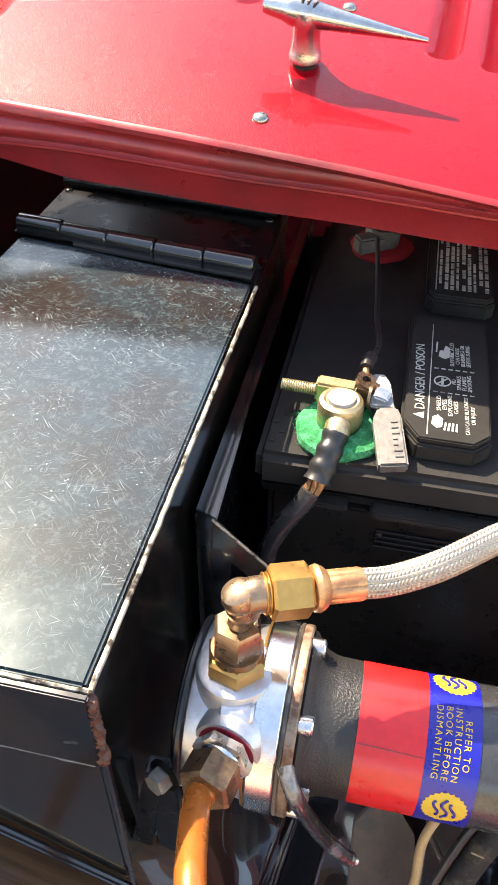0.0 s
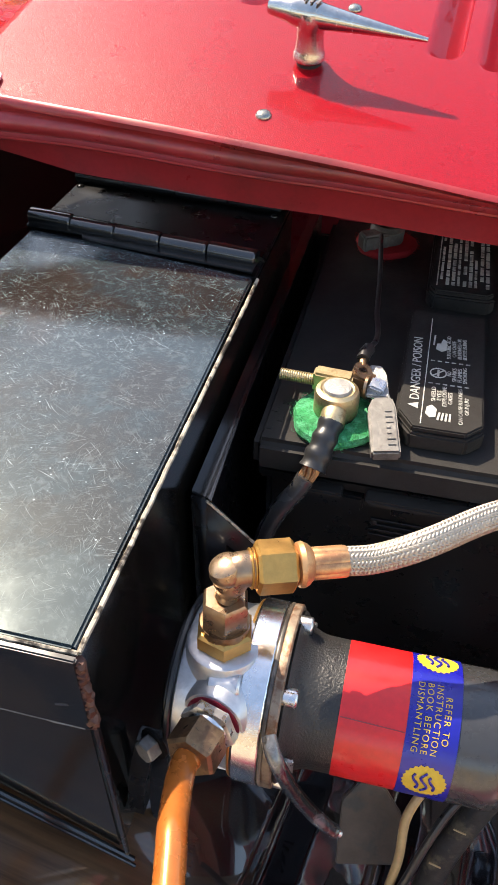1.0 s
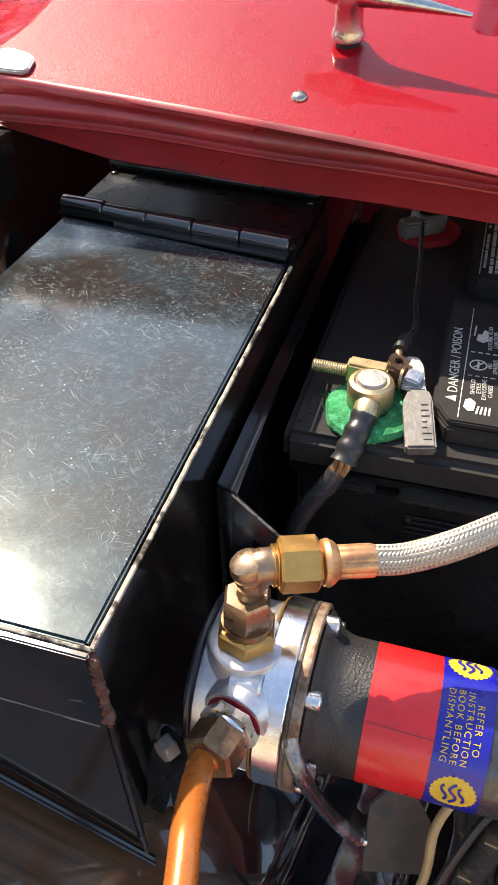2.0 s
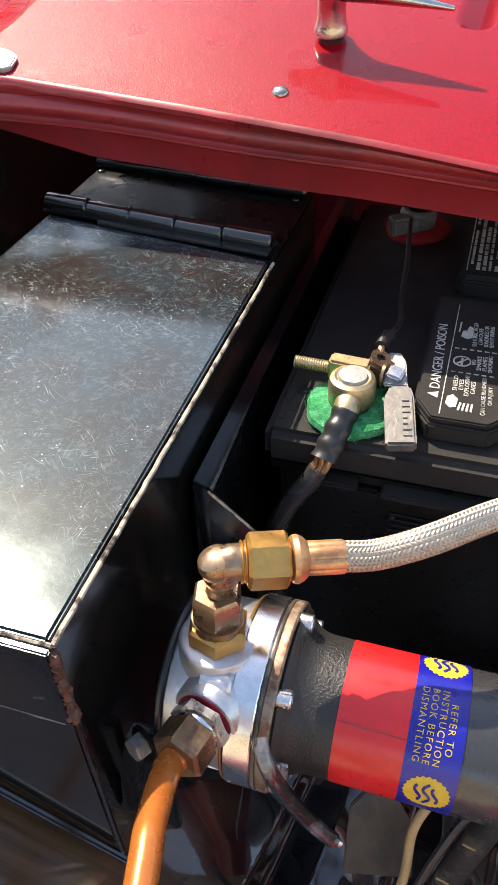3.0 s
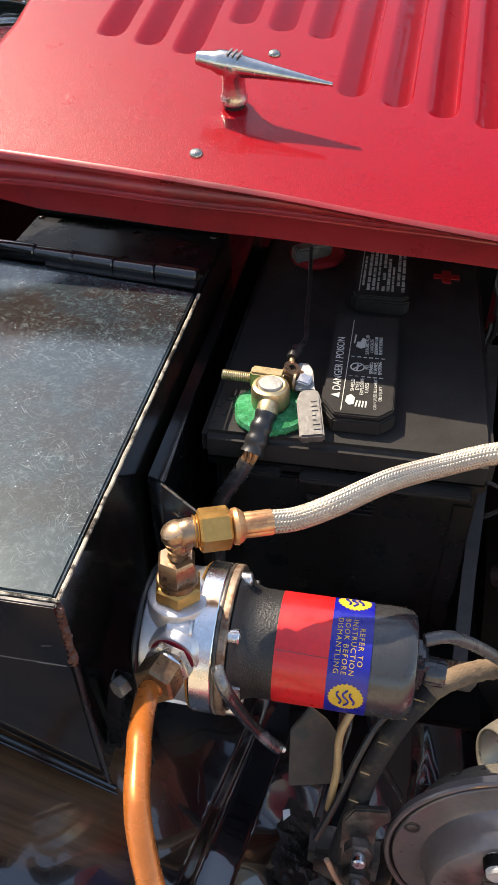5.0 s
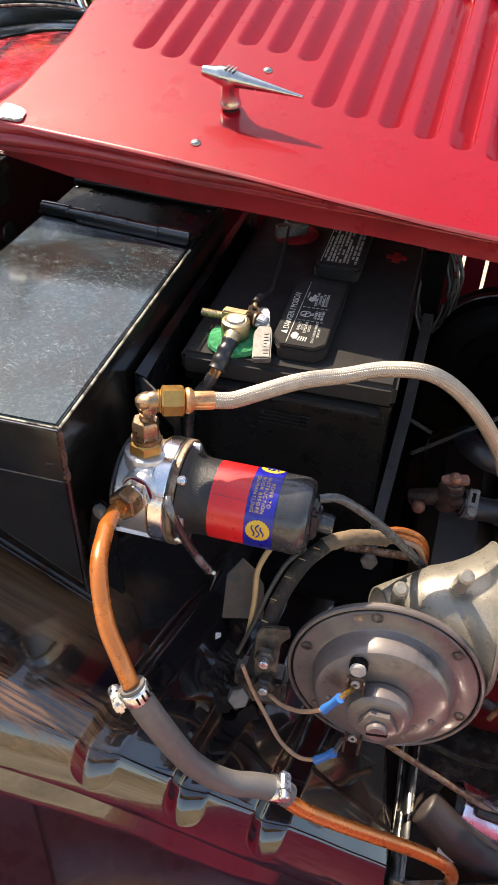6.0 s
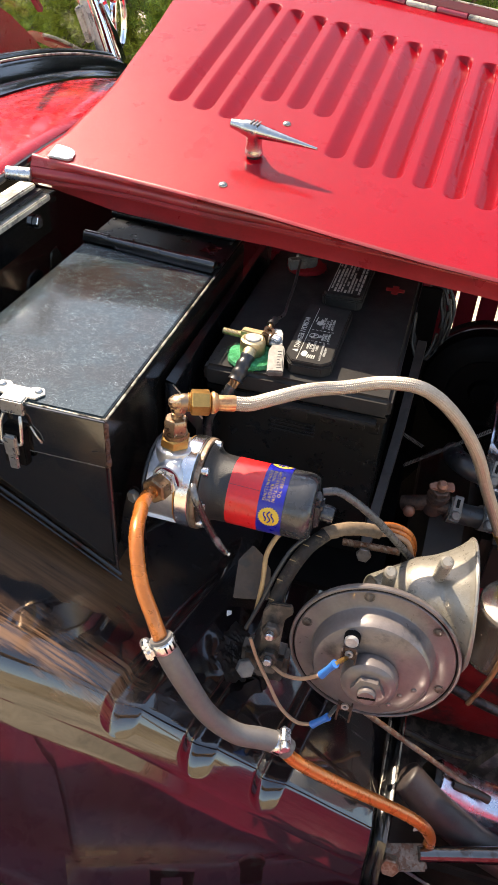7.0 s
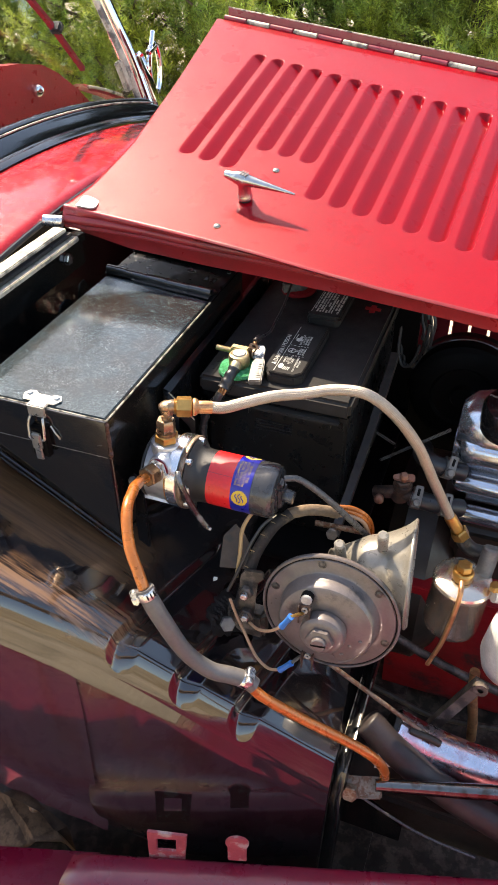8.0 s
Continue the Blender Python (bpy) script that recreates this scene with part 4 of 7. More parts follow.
def far_wall(x0, x1, z0, z1):
    bm = bmesh.new()
    t = 0.0012
    q = [bm.verts.new((x, side_y(x) + o, z)) for o in (0, t) for x, z in ((x0, z0), (x1, z0), (x1, z1), (x0, z1))]
    for f in ((0, 1, 2, 3), (7, 6, 5, 4), (0, 4, 5, 1), (1, 5, 6, 2), (2, 6, 7, 3), (3, 7, 4, 0)):
        bm.faces.new([q[i] for i in f])
    return bm


SLIT0, SLIT1 = 0.475, 0.72
pitch = 0.0310
slots = [0.145 + pitch * i for i in range(32)]
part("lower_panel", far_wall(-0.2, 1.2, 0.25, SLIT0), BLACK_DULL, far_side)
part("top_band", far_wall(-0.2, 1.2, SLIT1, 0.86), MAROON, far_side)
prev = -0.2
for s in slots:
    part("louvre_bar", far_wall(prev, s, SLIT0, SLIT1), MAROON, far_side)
    # outer blade of each louvre
    bl = grid(lambda k, z, s=s: (s - 0.010 + 0.016 * k, side_y(s) + 0.002 + 0.009 * k, z), [0, 0.5, 1], [SLIT0 - 0.004, SLIT0 + 0.01, SLIT0 + 0.03])
    part("louvre_blade", bl, RED, far_side)
    prev = s + 0.0048
part("louvre_bar", far_wall(prev, 1.2, SLIT0, SLIT1), MAROON, far_side)

# red sill of the wing along the near side
def sill_y(x):
    return -0.196 + 0.30 * (x - 0.0)


def sill_bm():
    """The wing's edge flange and its outer sheet, which widens and rises towards the front wheel."""
    prof = ((0.006, 0.30, 0), (0.004, 0.350, 0), (0.0, 0.3585, 0), (-0.004, 0.361, 0), (-0.030, 0.3605, 0), (-0.036, 0.357, 0), (-0.040, 0.350, 0), (-0.07, 0.33, 0.1), (-0.12, 0.31, 0.45), (-0.20, 0.300, 0.9), (-0.32, 0.295, 1.0), (-0.45, 0.27, 0.9), (-0.56, 0.20, 0.6), (-0.60, 0.08, 0.4))

    def fn(x, k):
        dy, z, up = prof[int(k)]
        s = min(1.0, max(0.0, (x - 0.05) / 0.6))
        wide = 0.85 + 0.15 * s
        return (x, sill_y(x) + (dy if dy > -0.041 else -0.04 + (dy + 0.04) * wide), z + up * 0.32 * s * s * (3 - 2 * s))
    return grid(fn, span(0.008, 0.95, 30), list(range(len(prof))))


wing = thing("front_wing", (0.3, -0.2, 0.3), "maroon red wing edge with a flat top flange", "car wing")
thicken(part("wing_panel", sill_bm(), WING, wing), 0.0015)
part("rear_wing_panel", grid(lambda x, k: (x, sill_y(x) + (0.02, -0.02, -0.08, -0.3, -0.48, -0.55)[int(k)], (0.318, 0.332, 0.325, 0.30, 0.26, 0.12)[int(k)]), span(-0.16, 0.02, 6), [0, 1, 2, 3, 4, 5]), WING, wing)


def slot_bracket_bm():
    """A bent catch bracket with a rectangular slot."""
    bm = bmesh.new()
    x0, x1, z0, z1 = 0.084, 0.120, 0.345, 0.398
    sx0, sx1, sz0, sz1 = 0.0915, 0.1115, 0.367, 0.387
    out = [(x0, z0), (x1, z0), (x1 + 0.002, z1 - 0.004), (x0 - 0.002, z1)]
    inn = [(sx0, sz0), (sx1, sz0), (sx1, sz1), (sx0, sz1)]
    ring = []
    for t in (0.0, 0.003):
        ring.append([bm.verts.new((x, -0.163 + 0.3 * (x - 0.1) + t + 0.15 * (z - 0.36), z)) for x, z in out + inn])
    for r, flip in ((ring[0], False), (ring[1], True)):
        for i in range(4):
            j = (i + 1) % 4
            f = [r[i], r[j], r[4 + j], r[4 + i]]
            bm.faces.new(f[::-1] if flip else f)
    for s in (0, 4):
        for i in range(4):
            j = (i + 1) % 4
            bm.faces.new((ring[0][s + i], ring[0][s + j], ring[1][s + j], ring[1][s + i]))
    return bm


PINK = mat("pinkish_red_bracket", (0.42, 0.07, 0.08), 0.4, 0.1, 0.4, 0.1, var=0.15, vscale=60, bump=0.2, second=(0.45, 0.30, 0.26), sscale=60, samt=0.3)
single("catch_bracket", slot_bracket_bm(), PINK, "red painted bonnet catch bracket with a rectangular slot", "bracket", "bonnet catches on the wing edge")


def tongue_bm():
    poly = [(-0.0125, 0), (0.0125, 0), (0.0125, 0.028)] + [(0.0155 * math.cos(a), 0.036 + 0.0125 * math.sin(a)) for a in span(-0.3, math.pi + 0.3, 12)] + [(-0.0125, 0.028)]
    return prism([(0.8 * a_, 0.8 * b_) for a_, b_ in poly], 0.004, Matrix.Translation((0.175, -0.141, 0.366)) @ pose(0, 0, 0, 82, 0, 16), 0.0008)


single("catch_tongue", tongue_bm(), PINK, "red painted bonnet catch tongue with a rounded head", "bracket", "bonnet catches on the wing edge")
# grimy body pillar
def pillar_bm():
    """A folded body flange: an upper web, a sharp ridge and a lower web."""
    rows = ((0.010, 0.018, -0.10), (0.0, 0.0, -0.006), (-0.004, -0.004, 0.004), (-0.030, -0.018, 0.010), (-0.036, -0.022, 0.003), (-0.075, -0.050, -0.002), (-0.085, -0.062, -0.030))
    a, b = Vector((-0.235, -0.048, 0.318)), Vector((-0.025, -0.168, 0.312))

    def fn(k, s):
        dx, dy, dz = rows[int(k)]
        p = a.lerp(b, s) + Vector((dx, dy, dz))
        w = 0.0022 * noise.noise(p * 38)
        return p + Vector((w, w, w))
    return grid(fn, list(range(len(rows))), span(0, 1, 28))


PILLAR = mat("grimy_brown_paint", (0.15, 0.082, 0.046), 0.6, var=0.4, vscale=40, bump=0.6, bscale=180, second=(0.07, 0.036, 0.020), sscale=45, samt=0.45, dust=0.2, dust_col=(0.20, 0.12, 0.07), spec=0.15)
thicken(single("body_pillar", pillar_bm(), PILLAR, "grimy brown body flange beside the wing", "pillar", kind="structure", angle=25), 0.002)
single("pillar_screw", dome((-0.076, -0.152, 0.326), (0.3, -0.5, 0.8), 0.008, 0.005), RUSTY, "rusty round screw head in the body flange", "screw")
# unseen panel added to keep the sun off the floor under the scuttle
single("sun_block_bulkhead", block(-0.447, -0.432, -0.17, 0.93, 0.20, 0.80, 0.002), BLACK_DULL, "unseen dark bulkhead added below the windscreen to block the sun", "bulkhead", kind="structure")
# floor of the bay
# added dark sheet, stands for the shade over the pale ground here
single("dark_under_sheet", block(-0.6, 0.30, -0.62, 0.6, 0.19, 0.20, 0.0), GRIME, "dark sheet added under the toe board to cover the bright ground", "floor", kind="structure")
single("bay_floor", block(0.25, 1.2, -0.17, 0.70, 0.17, 0.18, 0.0), GRIME, "oily dark underside of the engine bay", "floor", kind="structure")


# ---- toolbox ----
box = thing("toolbox", (-0.07, 0.13, 0.65), "black enamelled steel toolbox with a scratched hinged lid", "toolbox")


def box_body_bm():
    poly = [(-0.0015, 0.7955), (-0.1485, 0.7955), (-0.1485, 0.745), (-0.0015, 0.6455)]
    m = Matrix(((1, 0, 0, 0), (0, 0, -1, 0.0), (0, 1, 0, 0), (0, 0, 0, 1)))
    bm = prism(poly, -0.355, m, 0.0012)
    return bm


body = part("body", box_body_bm(), ENAMEL, box)
# bottom seam flange along the near face
def seam(off, r):
    return sweep([Vector((0.004, -0.002, 0.642 - off)), Vector((-0.075, -0.003, 0.6955 - off)), Vector((-0.155, -0.004, 0.748 - off))], r, 8)


part("seam", seam(0.0, 0.0015), BLACK, body)
part("seam", seam(0.0075, 0.0009), BLACK, body)
part("corner_seam", sweep([Vector((0.001, -0.001, z)) for z in span(0.645, 0.757, 6)], 0.0013, 8), mat("brown_black_seam", (0.014, 0.005, 0.005), 0.22, 0, 0.8, 0.08, var=0.4, vscale=90, bump=0.1), body, "reddish black welded corner seam")


def lid_bm():
    bm = bmesh.new()
    a = [(-0.0014, 0.0004), (-0.0022, 0.2445), (-0.1462, 0.2690), (-0.1490, 0.0004)]
    top = prism(a, 0.0035, Matrix.Translation((0, 0, 0.7975)), 0.001)
    return top


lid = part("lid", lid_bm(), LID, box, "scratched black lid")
def worn(pts, r, seed):
    rnd = random.Random(seed)
    return sweep([Vector(p) + Vector((rnd.gauss(0, 0.00010), rnd.gauss(0, 0.00010), rnd.gauss(0, 0.00008))) for p in pts], r, 7)


part("lid_skirt", block(-0.1495, 0.0005, -0.0036, -0.0012, 0.7575, 0.7994, 0.0006), ENAMEL, lid)
part("skirt_edge", worn([(x, -0.0034, 0.7574) for x in span(-0.149, -0.002, 40)], 0.0004, 7), LUG, lid, "thin worn skirt edge")
# bare metal along the worn lid edges
part("worn_edge", worn([(0.0002, y, 0.7990) for y in span(0.0, 0.246, 60)], 0.0010, 1), WORN_EDGE, lid, "bare worn metal edge")
part("worn_edge", worn([(x, 0.0000, 0.7990) for x in span(-0.149, 0.0, 50)], 0.0009, 2), WORN_EDGE, lid, "bare worn metal edge")
def weld_bm():
    rnd = random.Random(4)
    path = [Vector((0.0004 + rnd.gauss(0, 0.0005), -0.0012 + rnd.gauss(0, 0.0005), z)) for z in span(0.7975, 0.757, 44)]
    return sweep(path, lambda s: 0.0019, 14, True, lambda a, s: 0.0010 * noise.noise(Vector((math.cos(a) * 2.2, math.sin(a) * 2.2, s * 420))))


part("weld", weld_bm(), WELD, body, "lumpy rust-brown corner weld")
part("paint_chip", sweep([Vector((-0.006, -0.0032, 0.772)), Vector((-0.011, -0.0032, 0.7705))], 0.0008, 5), CABLE, lid)


def piano_hinge(a, b, n, r, parent, seed):
    rnd = random.Random(seed)
    a, b = Vector(a), Vector(b)
    for i in range(n):
        p, q = a.lerp(b, (i + 0.01) / n), a.lerp(b, (i + 0.99) / n)
        j = Vector((0, rnd.gauss(0, 0.0003), rnd.gauss(0, 0.0003)))
        part("hinge_knuckle", rod(p + j, q + j, r, 16, 0.0008), BLACK, parent)


piano_hinge((-0.1505, 0.2785, 0.8045), (-0.003, 0.2590, 0.8045), 5, 0.0054, box, 1)
part("hinge_leaf", prism([(-0.003, 0.2465), (-0.003, 0.258), (-0.150, 0.2785), (-0.150, 0.2700), (-0.112, 0.2665), (-0.110, 0.2615)], 0.0018, Matrix.Translation((0, 0, 0.8014)), 0.0005), BLACK, box)
part("rear_plate", prism([(-0.001, 0.2470), (-0.001, 0.352), (-0.1485, 0.372), (-0.1485, 0.2715)], 0.003, Matrix.Translation((0, 0, 0.7968)), 0.0006), BLACK_PLATE, box, "fixed glossy black plate behind the hinge")
piano_hinge((-0.1500, 0.3470, 0.8035), (-0.003, 0.3320, 0.8035), 4, 0.0048, box, 2)
for x, y, r in ((-0.006, 0.2655, 0.0028), (-0.008, 0.3255, 0.0026), (-0.144, 0.338, 0.0026), (-0.146, 0.2885, 0.0022)):
    part("screw_head", dome((x, y, 0.800), (0, 0, 1), r, 0.0014, 10), BLACK, box)
part("corner_block", block(-0.012, 0.0, 0.262, 0.272, 0.7985, 0.8035, 0.0015), BLACK, box)
# toggle latch
LATCH = mat("worn_zinc_latch", (0.42, 0.415, 0.40), 0.32, 0.9, var=0.15, vscale=90, bump=0.2, rvar=0.1)
latch = part("latch", merge(prism([(-0.090, 0.002), (-0.056, 0.002), (-0.052, 0.010), (-0.056, 0.0165), (-0.062, 0.0170), (-0.066, 0.0140), (-0.080, 0.0140), (-0.084, 0.0175), (-0.091, 0.0170), (-0.094, 0.011)], 0.0016, Matrix.Translation((0, 0, 0.8012)), 0.0005),
                            block(-0.0815, -0.0625, -0.0058, 0.004, 0.790, 0.8028, 0.0010)), LATCH, box, "zinc plated toggle latch")
for x in (-0.0875, -0.058):
    part("latch_screw", dome((x, 0.0115, 0.8028), (0, 0, 1), 0.0032, 0.002, 12), LATCH, latch)
part("toggle_loop", tube([(-0.0790, -0.0062, 0.7905), (-0.0805, -0.0090, 0.7840), (-0.0805, -0.0105, 0.7740), (-0.0790, -0.0115, 0.7680), (-0.0655, -0.0115, 0.7680), (-0.0640, -0.0105, 0.7740), (-0.0640, -0.0090, 0.7840), (-0.0655, -0.0062, 0.7905)], 0.0014, 8), LATCH, latch)
part("toggle_lever", merge(block(-0.0780, -0.0665, -0.0150, -0.0100, 0.757, 0.7765, 0.0020), block(-0.0765, -0.0680, -0.0140, -0.0108, 0.744, 0.759, 0.0015)), LATCH, latch, "worn zinc toggle lever")
part("toggle_base", block(-0.0815, -0.0630, -0.0100, -0.0024, 0.746, 0.779, 0.001), BLACK_DULL, latch)
part("spring_clip", tube([(-0.0590, -0.0045, 0.7820), (-0.0545, -0.0055, 0.7750), (-0.0515, -0.0045, 0.7690), (-0.0530, -0.0036, 0.7675)], 0.0009, 6), LATCH, latch)

# panel between toolbox and battery with its folded flange
tray = thing("battery_box", (0.1, 0.3, 0.55), "black sheet metal battery box beside the toolbox", "battery box")
part("side_wall", block(0.0022, 0.0042, 0.108, 0.46, 0.56, 0.764, 0.0005), BLACK_PLATE, tray)
part("side_flange", prism([(0.0022, 0.110), (0.0125, 0.106), (0.0110, 0.150), (0.0095, 0.190), (0.0098, 0.193), (0.0085, 0.46), (0.0022, 0.46)], 0.0022, Matrix.Translation((0, 0, 0.7642)), 0.0005), BLACK, tray, "folded black top flange")
def gusset_bm():
    a, b, c, d = (0.0035, 0.1075, 0.7655), (0.0115, 0.1065, 0.7650), (0.034, 0.1150, 0.730), (0.0035, 0.113, 0.66)
    bm = bmesh.new()
    vs = [bm.verts.new(p) for p in (a, b, c, (0.034, 0.1155, 0.66), d)]
    bm.faces.new(vs)
    return bm


thicken(part("front_gusset", gusset_bm(), BLACK_PLATE, tray), 0.0015)
part("gusset_edge", sweep([Vector((0.0105, 0.1062, 0.7655)), Vector((0.030, 0.1135, 0.7360)), Vector((0.034, 0.1150, 0.7300))], 0.0007, 6), WORN_EDGE, tray, "thin worn edge")
part("shelf", block(0.0, 0.215, 0.12, 0.47, 0.545, 0.552, 0.001), BLACK_DULL, tray)
part("back_wall", block(0.0, 0.215, 0.47, 0.476, 0.545, 0.72, 0.001), BLACK_DULL, tray)
# hold-down strap beside the battery
strap = thing("hold_down_strap", (0.205, 0.2, 0.6), "dull grey steel battery hold-down strap", "strap")
part("strap", sweep([Vector((0.2045, 0.345, 0.715)), Vector((0.2010, 0.255, 0.665)), Vector((0.1960, 0.190, 0.625)), Vector((0.1925, 0.130, 0.598))], 0.0066, 4), mat("dull_grey_strap", (0.045, 0.040, 0.037), 0.55, 0.2, var=0.3, vscale=60, bump=0.4, second=(0.05, 0.042, 0.038), sscale=60, samt=0.4), strap)
part("threaded_rod", screw_bm((0.172, 0.120, 0.619), (0.225, 0.122, 0.621), 0.0036, 0.0016), RUSTY, strap, "rusty threaded rod")
part("strap_nut", hexnut(0.0120, 0.0070, ax((0.1935, 0.1165, 0.6140), (0, -0.9, 0.4))), LUG, strap, "dull nut")

# ---- battery ----
SEAT = (0.0, 0.004, -0.003)
battery = thing("battery", (0.105, 0.3, 0.552), "black plastic car battery with printed warning caps", "battery", shift=SEAT)
BX0, BX1, BY0, BY1, BZ = 0.0165, 0.1905, 0.163, 0.436, 0.7545
case = part("case", block(BX0 + 0.006, BX1 - 0.004, BY0 + 0.008, BY1 - 0.008, 0.553, 0.728, 0.004, 3), BATTERY, battery)
part("lid", block(BX0, BX1, BY0, BY1, 0.7335, BZ, 0.0042, 3), BATTERY_TOP, battery)
part("lid_skirt", block(BX0 + 0.003, BX1 - 0.002, BY0 + 0.003, BY1 - 0.003, 0.7265, 0.7345, 0.0015), BATTERY, battery)
for a, b in ((0.044, 0.077), (0.092, 0.118), (0.128, 0.170)):
    part("lid_rib", block(a, b, BY0 - 0.0005, BY0 + 0.012, 0.7165, 0.7270, 0.0012), BATTERY, battery)
part("lid_ledge", block(0.078, 0.180, BY0 - 0.0055, BY0 + 0.01, 0.7270, 0.7310, 0.001), BATTERY_TOP, battery)
part("lid_ledge", block(0.040, 0.066, BY0 - 0.0045, BY0 + 0.01, 0.7275, 0.7310, 0.001), BATTERY_TOP, battery)
for a in (0.0095, 0.0135, 0.0175, 0.0215):
    part("case_rib", block(0.082, 0.125, BY0 + 0.0065, BY0 + 0.0095, 0.7145 - a, 0.716 - a, 0.0003, 1), BATTERY, battery)
part("case_stud", dome((0.084, BY0 + 0.0075, 0.703), (0, -1, 0), 0.002, 0.0015, 10), BATTERY_TOP, battery)
part("case_ridge", block(BX1 - 0.018, BX1 - 0.006, BY0 + 0.0068, BY0 + 0.0085, 0.57, 0.712, 0.0006), BATTERY, battery)
# embossed mark that cannot be read
for i, w in enumerate((0.004, 0.006, 0.005, 0.004)):
    part("embossed_bar", block(0.0215 + 0.0042 * (i % 2), 0.0245 + 0.0042 * (i % 2), 0.174 + 0.0075 * i, 0.174 + 0.0075 * i + w, BZ - 0.0002, BZ + 0.0005, 0.0002, 1), BATTERY_TOP, battery)


def cap_bm(x0, x1, y0, y1, cut, z0, z1):
    poly = [(x0 + cut, y0), (x1 - cut, y0), (x1, y0 + cut), (x1, y1), (x0, y1), (x0, y0 + cut * 1.5)]
    return merge(prism(poly, z1 - z0 - 0.0035, Matrix.Translation((0, 0, z0)), 0.0012), prism([(x * 0.94 + (x0 + x1) * 0.03, y * 0.97 + (y0 + y1) * 0.015) for x, y in poly], 0.0035, Matrix.Translation((0, 0, z1 - 0.0036)), 0.0008))


CT = 0.7680
cap1 = part("vent_cap", cap_bm(0.0855, 0.1310, 0.1765, 0.2920, 0.0085, BZ, CT), BATTERY_TOP, battery, "raised vent cap with printed warnings")
cap2 = part("vent_cap", cap_bm(0.0935, 0.1360, 0.316, 0.4250, 0.004, BZ, CT), BATTERY_TOP, battery, "raised vent cap with worn print")


def print_line(text, size, x, y, w, parent=None):
    """A line of print on the cap that reads away from the near edge, w long."""
    m = Matrix.Translation((x, y, CT + 0.00025)) @ pose(0, 0, 0, 0, 0, 92)
    bm = letters(text, size, m, 0.0001, None, "LEFT")
    ys = [v.co.y for v in bm.verts]
    k = w / (max(ys) - min(ys))
    for v in bm.verts:
        v.co.y = y + (v.co.y - y) * k
    return part("print", bm, PRINT, parent or cap1, smooth=False)


print_line("DANGER / POISON", 0.0072, 0.0967, 0.2000, 0.0590)
for text, x, y, w in (("SHIELD", 0.1050, 0.2008, 0.0125), ("EYES", 0.1079, 0.2020, 0.0085), ("EXPLOSIVE", 0.1108, 0.1975, 0.0170), ("GASES", 0.1137, 0.2000, 0.0100),
                      ("NO", 0.1122, 0.2250, 0.0042), ("SPARKS", 0.1150, 0.2205, 0.0125), ("FLAMES", 0.1178, 0.2205, 0.0125), ("SMOKING", 0.1206, 0.2200, 0.0145),
                      ("SULFURIC ACID", 0.1112, 0.2415, 0.0230), ("CAN CAUSE", 0.1141, 0.2440, 0.0160), ("BLINDNESS OR", 0.1170, 0.2425, 0.0205), ("SEVERE BURNS", 0.1199, 0.2425, 0.0205)):
    print_line(text, 0.0032, x, y, w)
print_line("CAN CAUSE BLINDNESS", 0.0029, 0.1194, 0.1845, 0.0300)
print_line("OR INJURY", 0.0029, 0.1222, 0.1930, 0.0145)


def bar_print(x0, x1, y0, y1, parent):
    part("print_bar", block(x0, x1, y0, y1, CT - 0.0001, CT + 0.0003, 0.0, 1), PRINT, parent, smooth=False)


bar_print(0.0985, 0.0990, 0.1810, 0.2820, cap1)
for i in range(6):
    bar_print(0.1005 + 0.0038 * i, 0.1028 + 0.0038 * i, 0.2166, 0.2171, cap1)
    bar_print(0.1005 + 0.0038 * i, 0.1028 + 0.0038 * i, 0.2380, 0.2385, cap1)


def ring_print(c, r, w, parent):
    bm = lathe([(r - w, 0), (r - w, 0.0003), (r, 0.0003), (r, 0)], 24, Matrix.Translation((*c, CT)))
    part("print_ring", bm, PRINT, parent, smooth=False)


def sign_print(poly):
    part("print_sign", prism(poly, 0.0003, Matrix.Translation((0, 0, CT)), 0.0), PRINT, cap1, smooth=False)


ring_print((0.1052, 0.2268), 0.0046, 0.0007, cap1)
sign_print([(0.1017, 0.2237), (0.1022, 0.2232), (0.1087, 0.2299), (0.1082, 0.2304)])
bar_print(0.1046, 0.1058, 0.2238, 0.2298, cap1)
# triangle, cupped palm with drops, and masked face signs
sign_print([(0.0912, 0.1955), (0.0966, 0.1930), (0.0966, 0.1982)])
sign_print([(0.1025, 0.2500), (0.1060, 0.2480), (0.1085, 0.2500), (0.1085, 0.2590), (0.1062, 0.2610), (0.1050, 0.2560), (0.1030, 0.2555)])
sign_print([(0.1008, 0.2540), (0.1016, 0.2540), (0.1020, 0.2640), (0.1010, 0.2640)])
sign_print([(0.1005, 0.1900), (0.1030, 0.1870), (0.1058, 0.1880), (0.1062, 0.1945), (0.1035, 0.1975), (0.1010, 0.1955)])
for i in range(4):
    sign_print([(0.1072 + 0.0018 * i, 0.1920), (0.1064 + 0.0020 * i, 0.1860), (0.1074 + 0.0020 * i, 0.1855), (0.1082 + 0.0018 * i, 0.1918)])
rb = random.Random(8)
for i in range(9):
    y = 0.326
    x0 = 0.1005 + 0.0036 * i
    while y < 0.40:
        l = rb.uniform(0.003, 0.012)
        if rb.random() < 0.85:
            bar_print(x0, x0 + (0.0022 if i % 3 else 0.0016), y, y + l, cap2)
        y += l + rb.uniform(0.0012, 0.003)
bar_print(0.0985, 0.0992, 0.324, 0.400, cap2)
PLUS = mat("red_plus", (0.36, 0.012, 0.015), 0.5, var=0.1, bump=0.1)
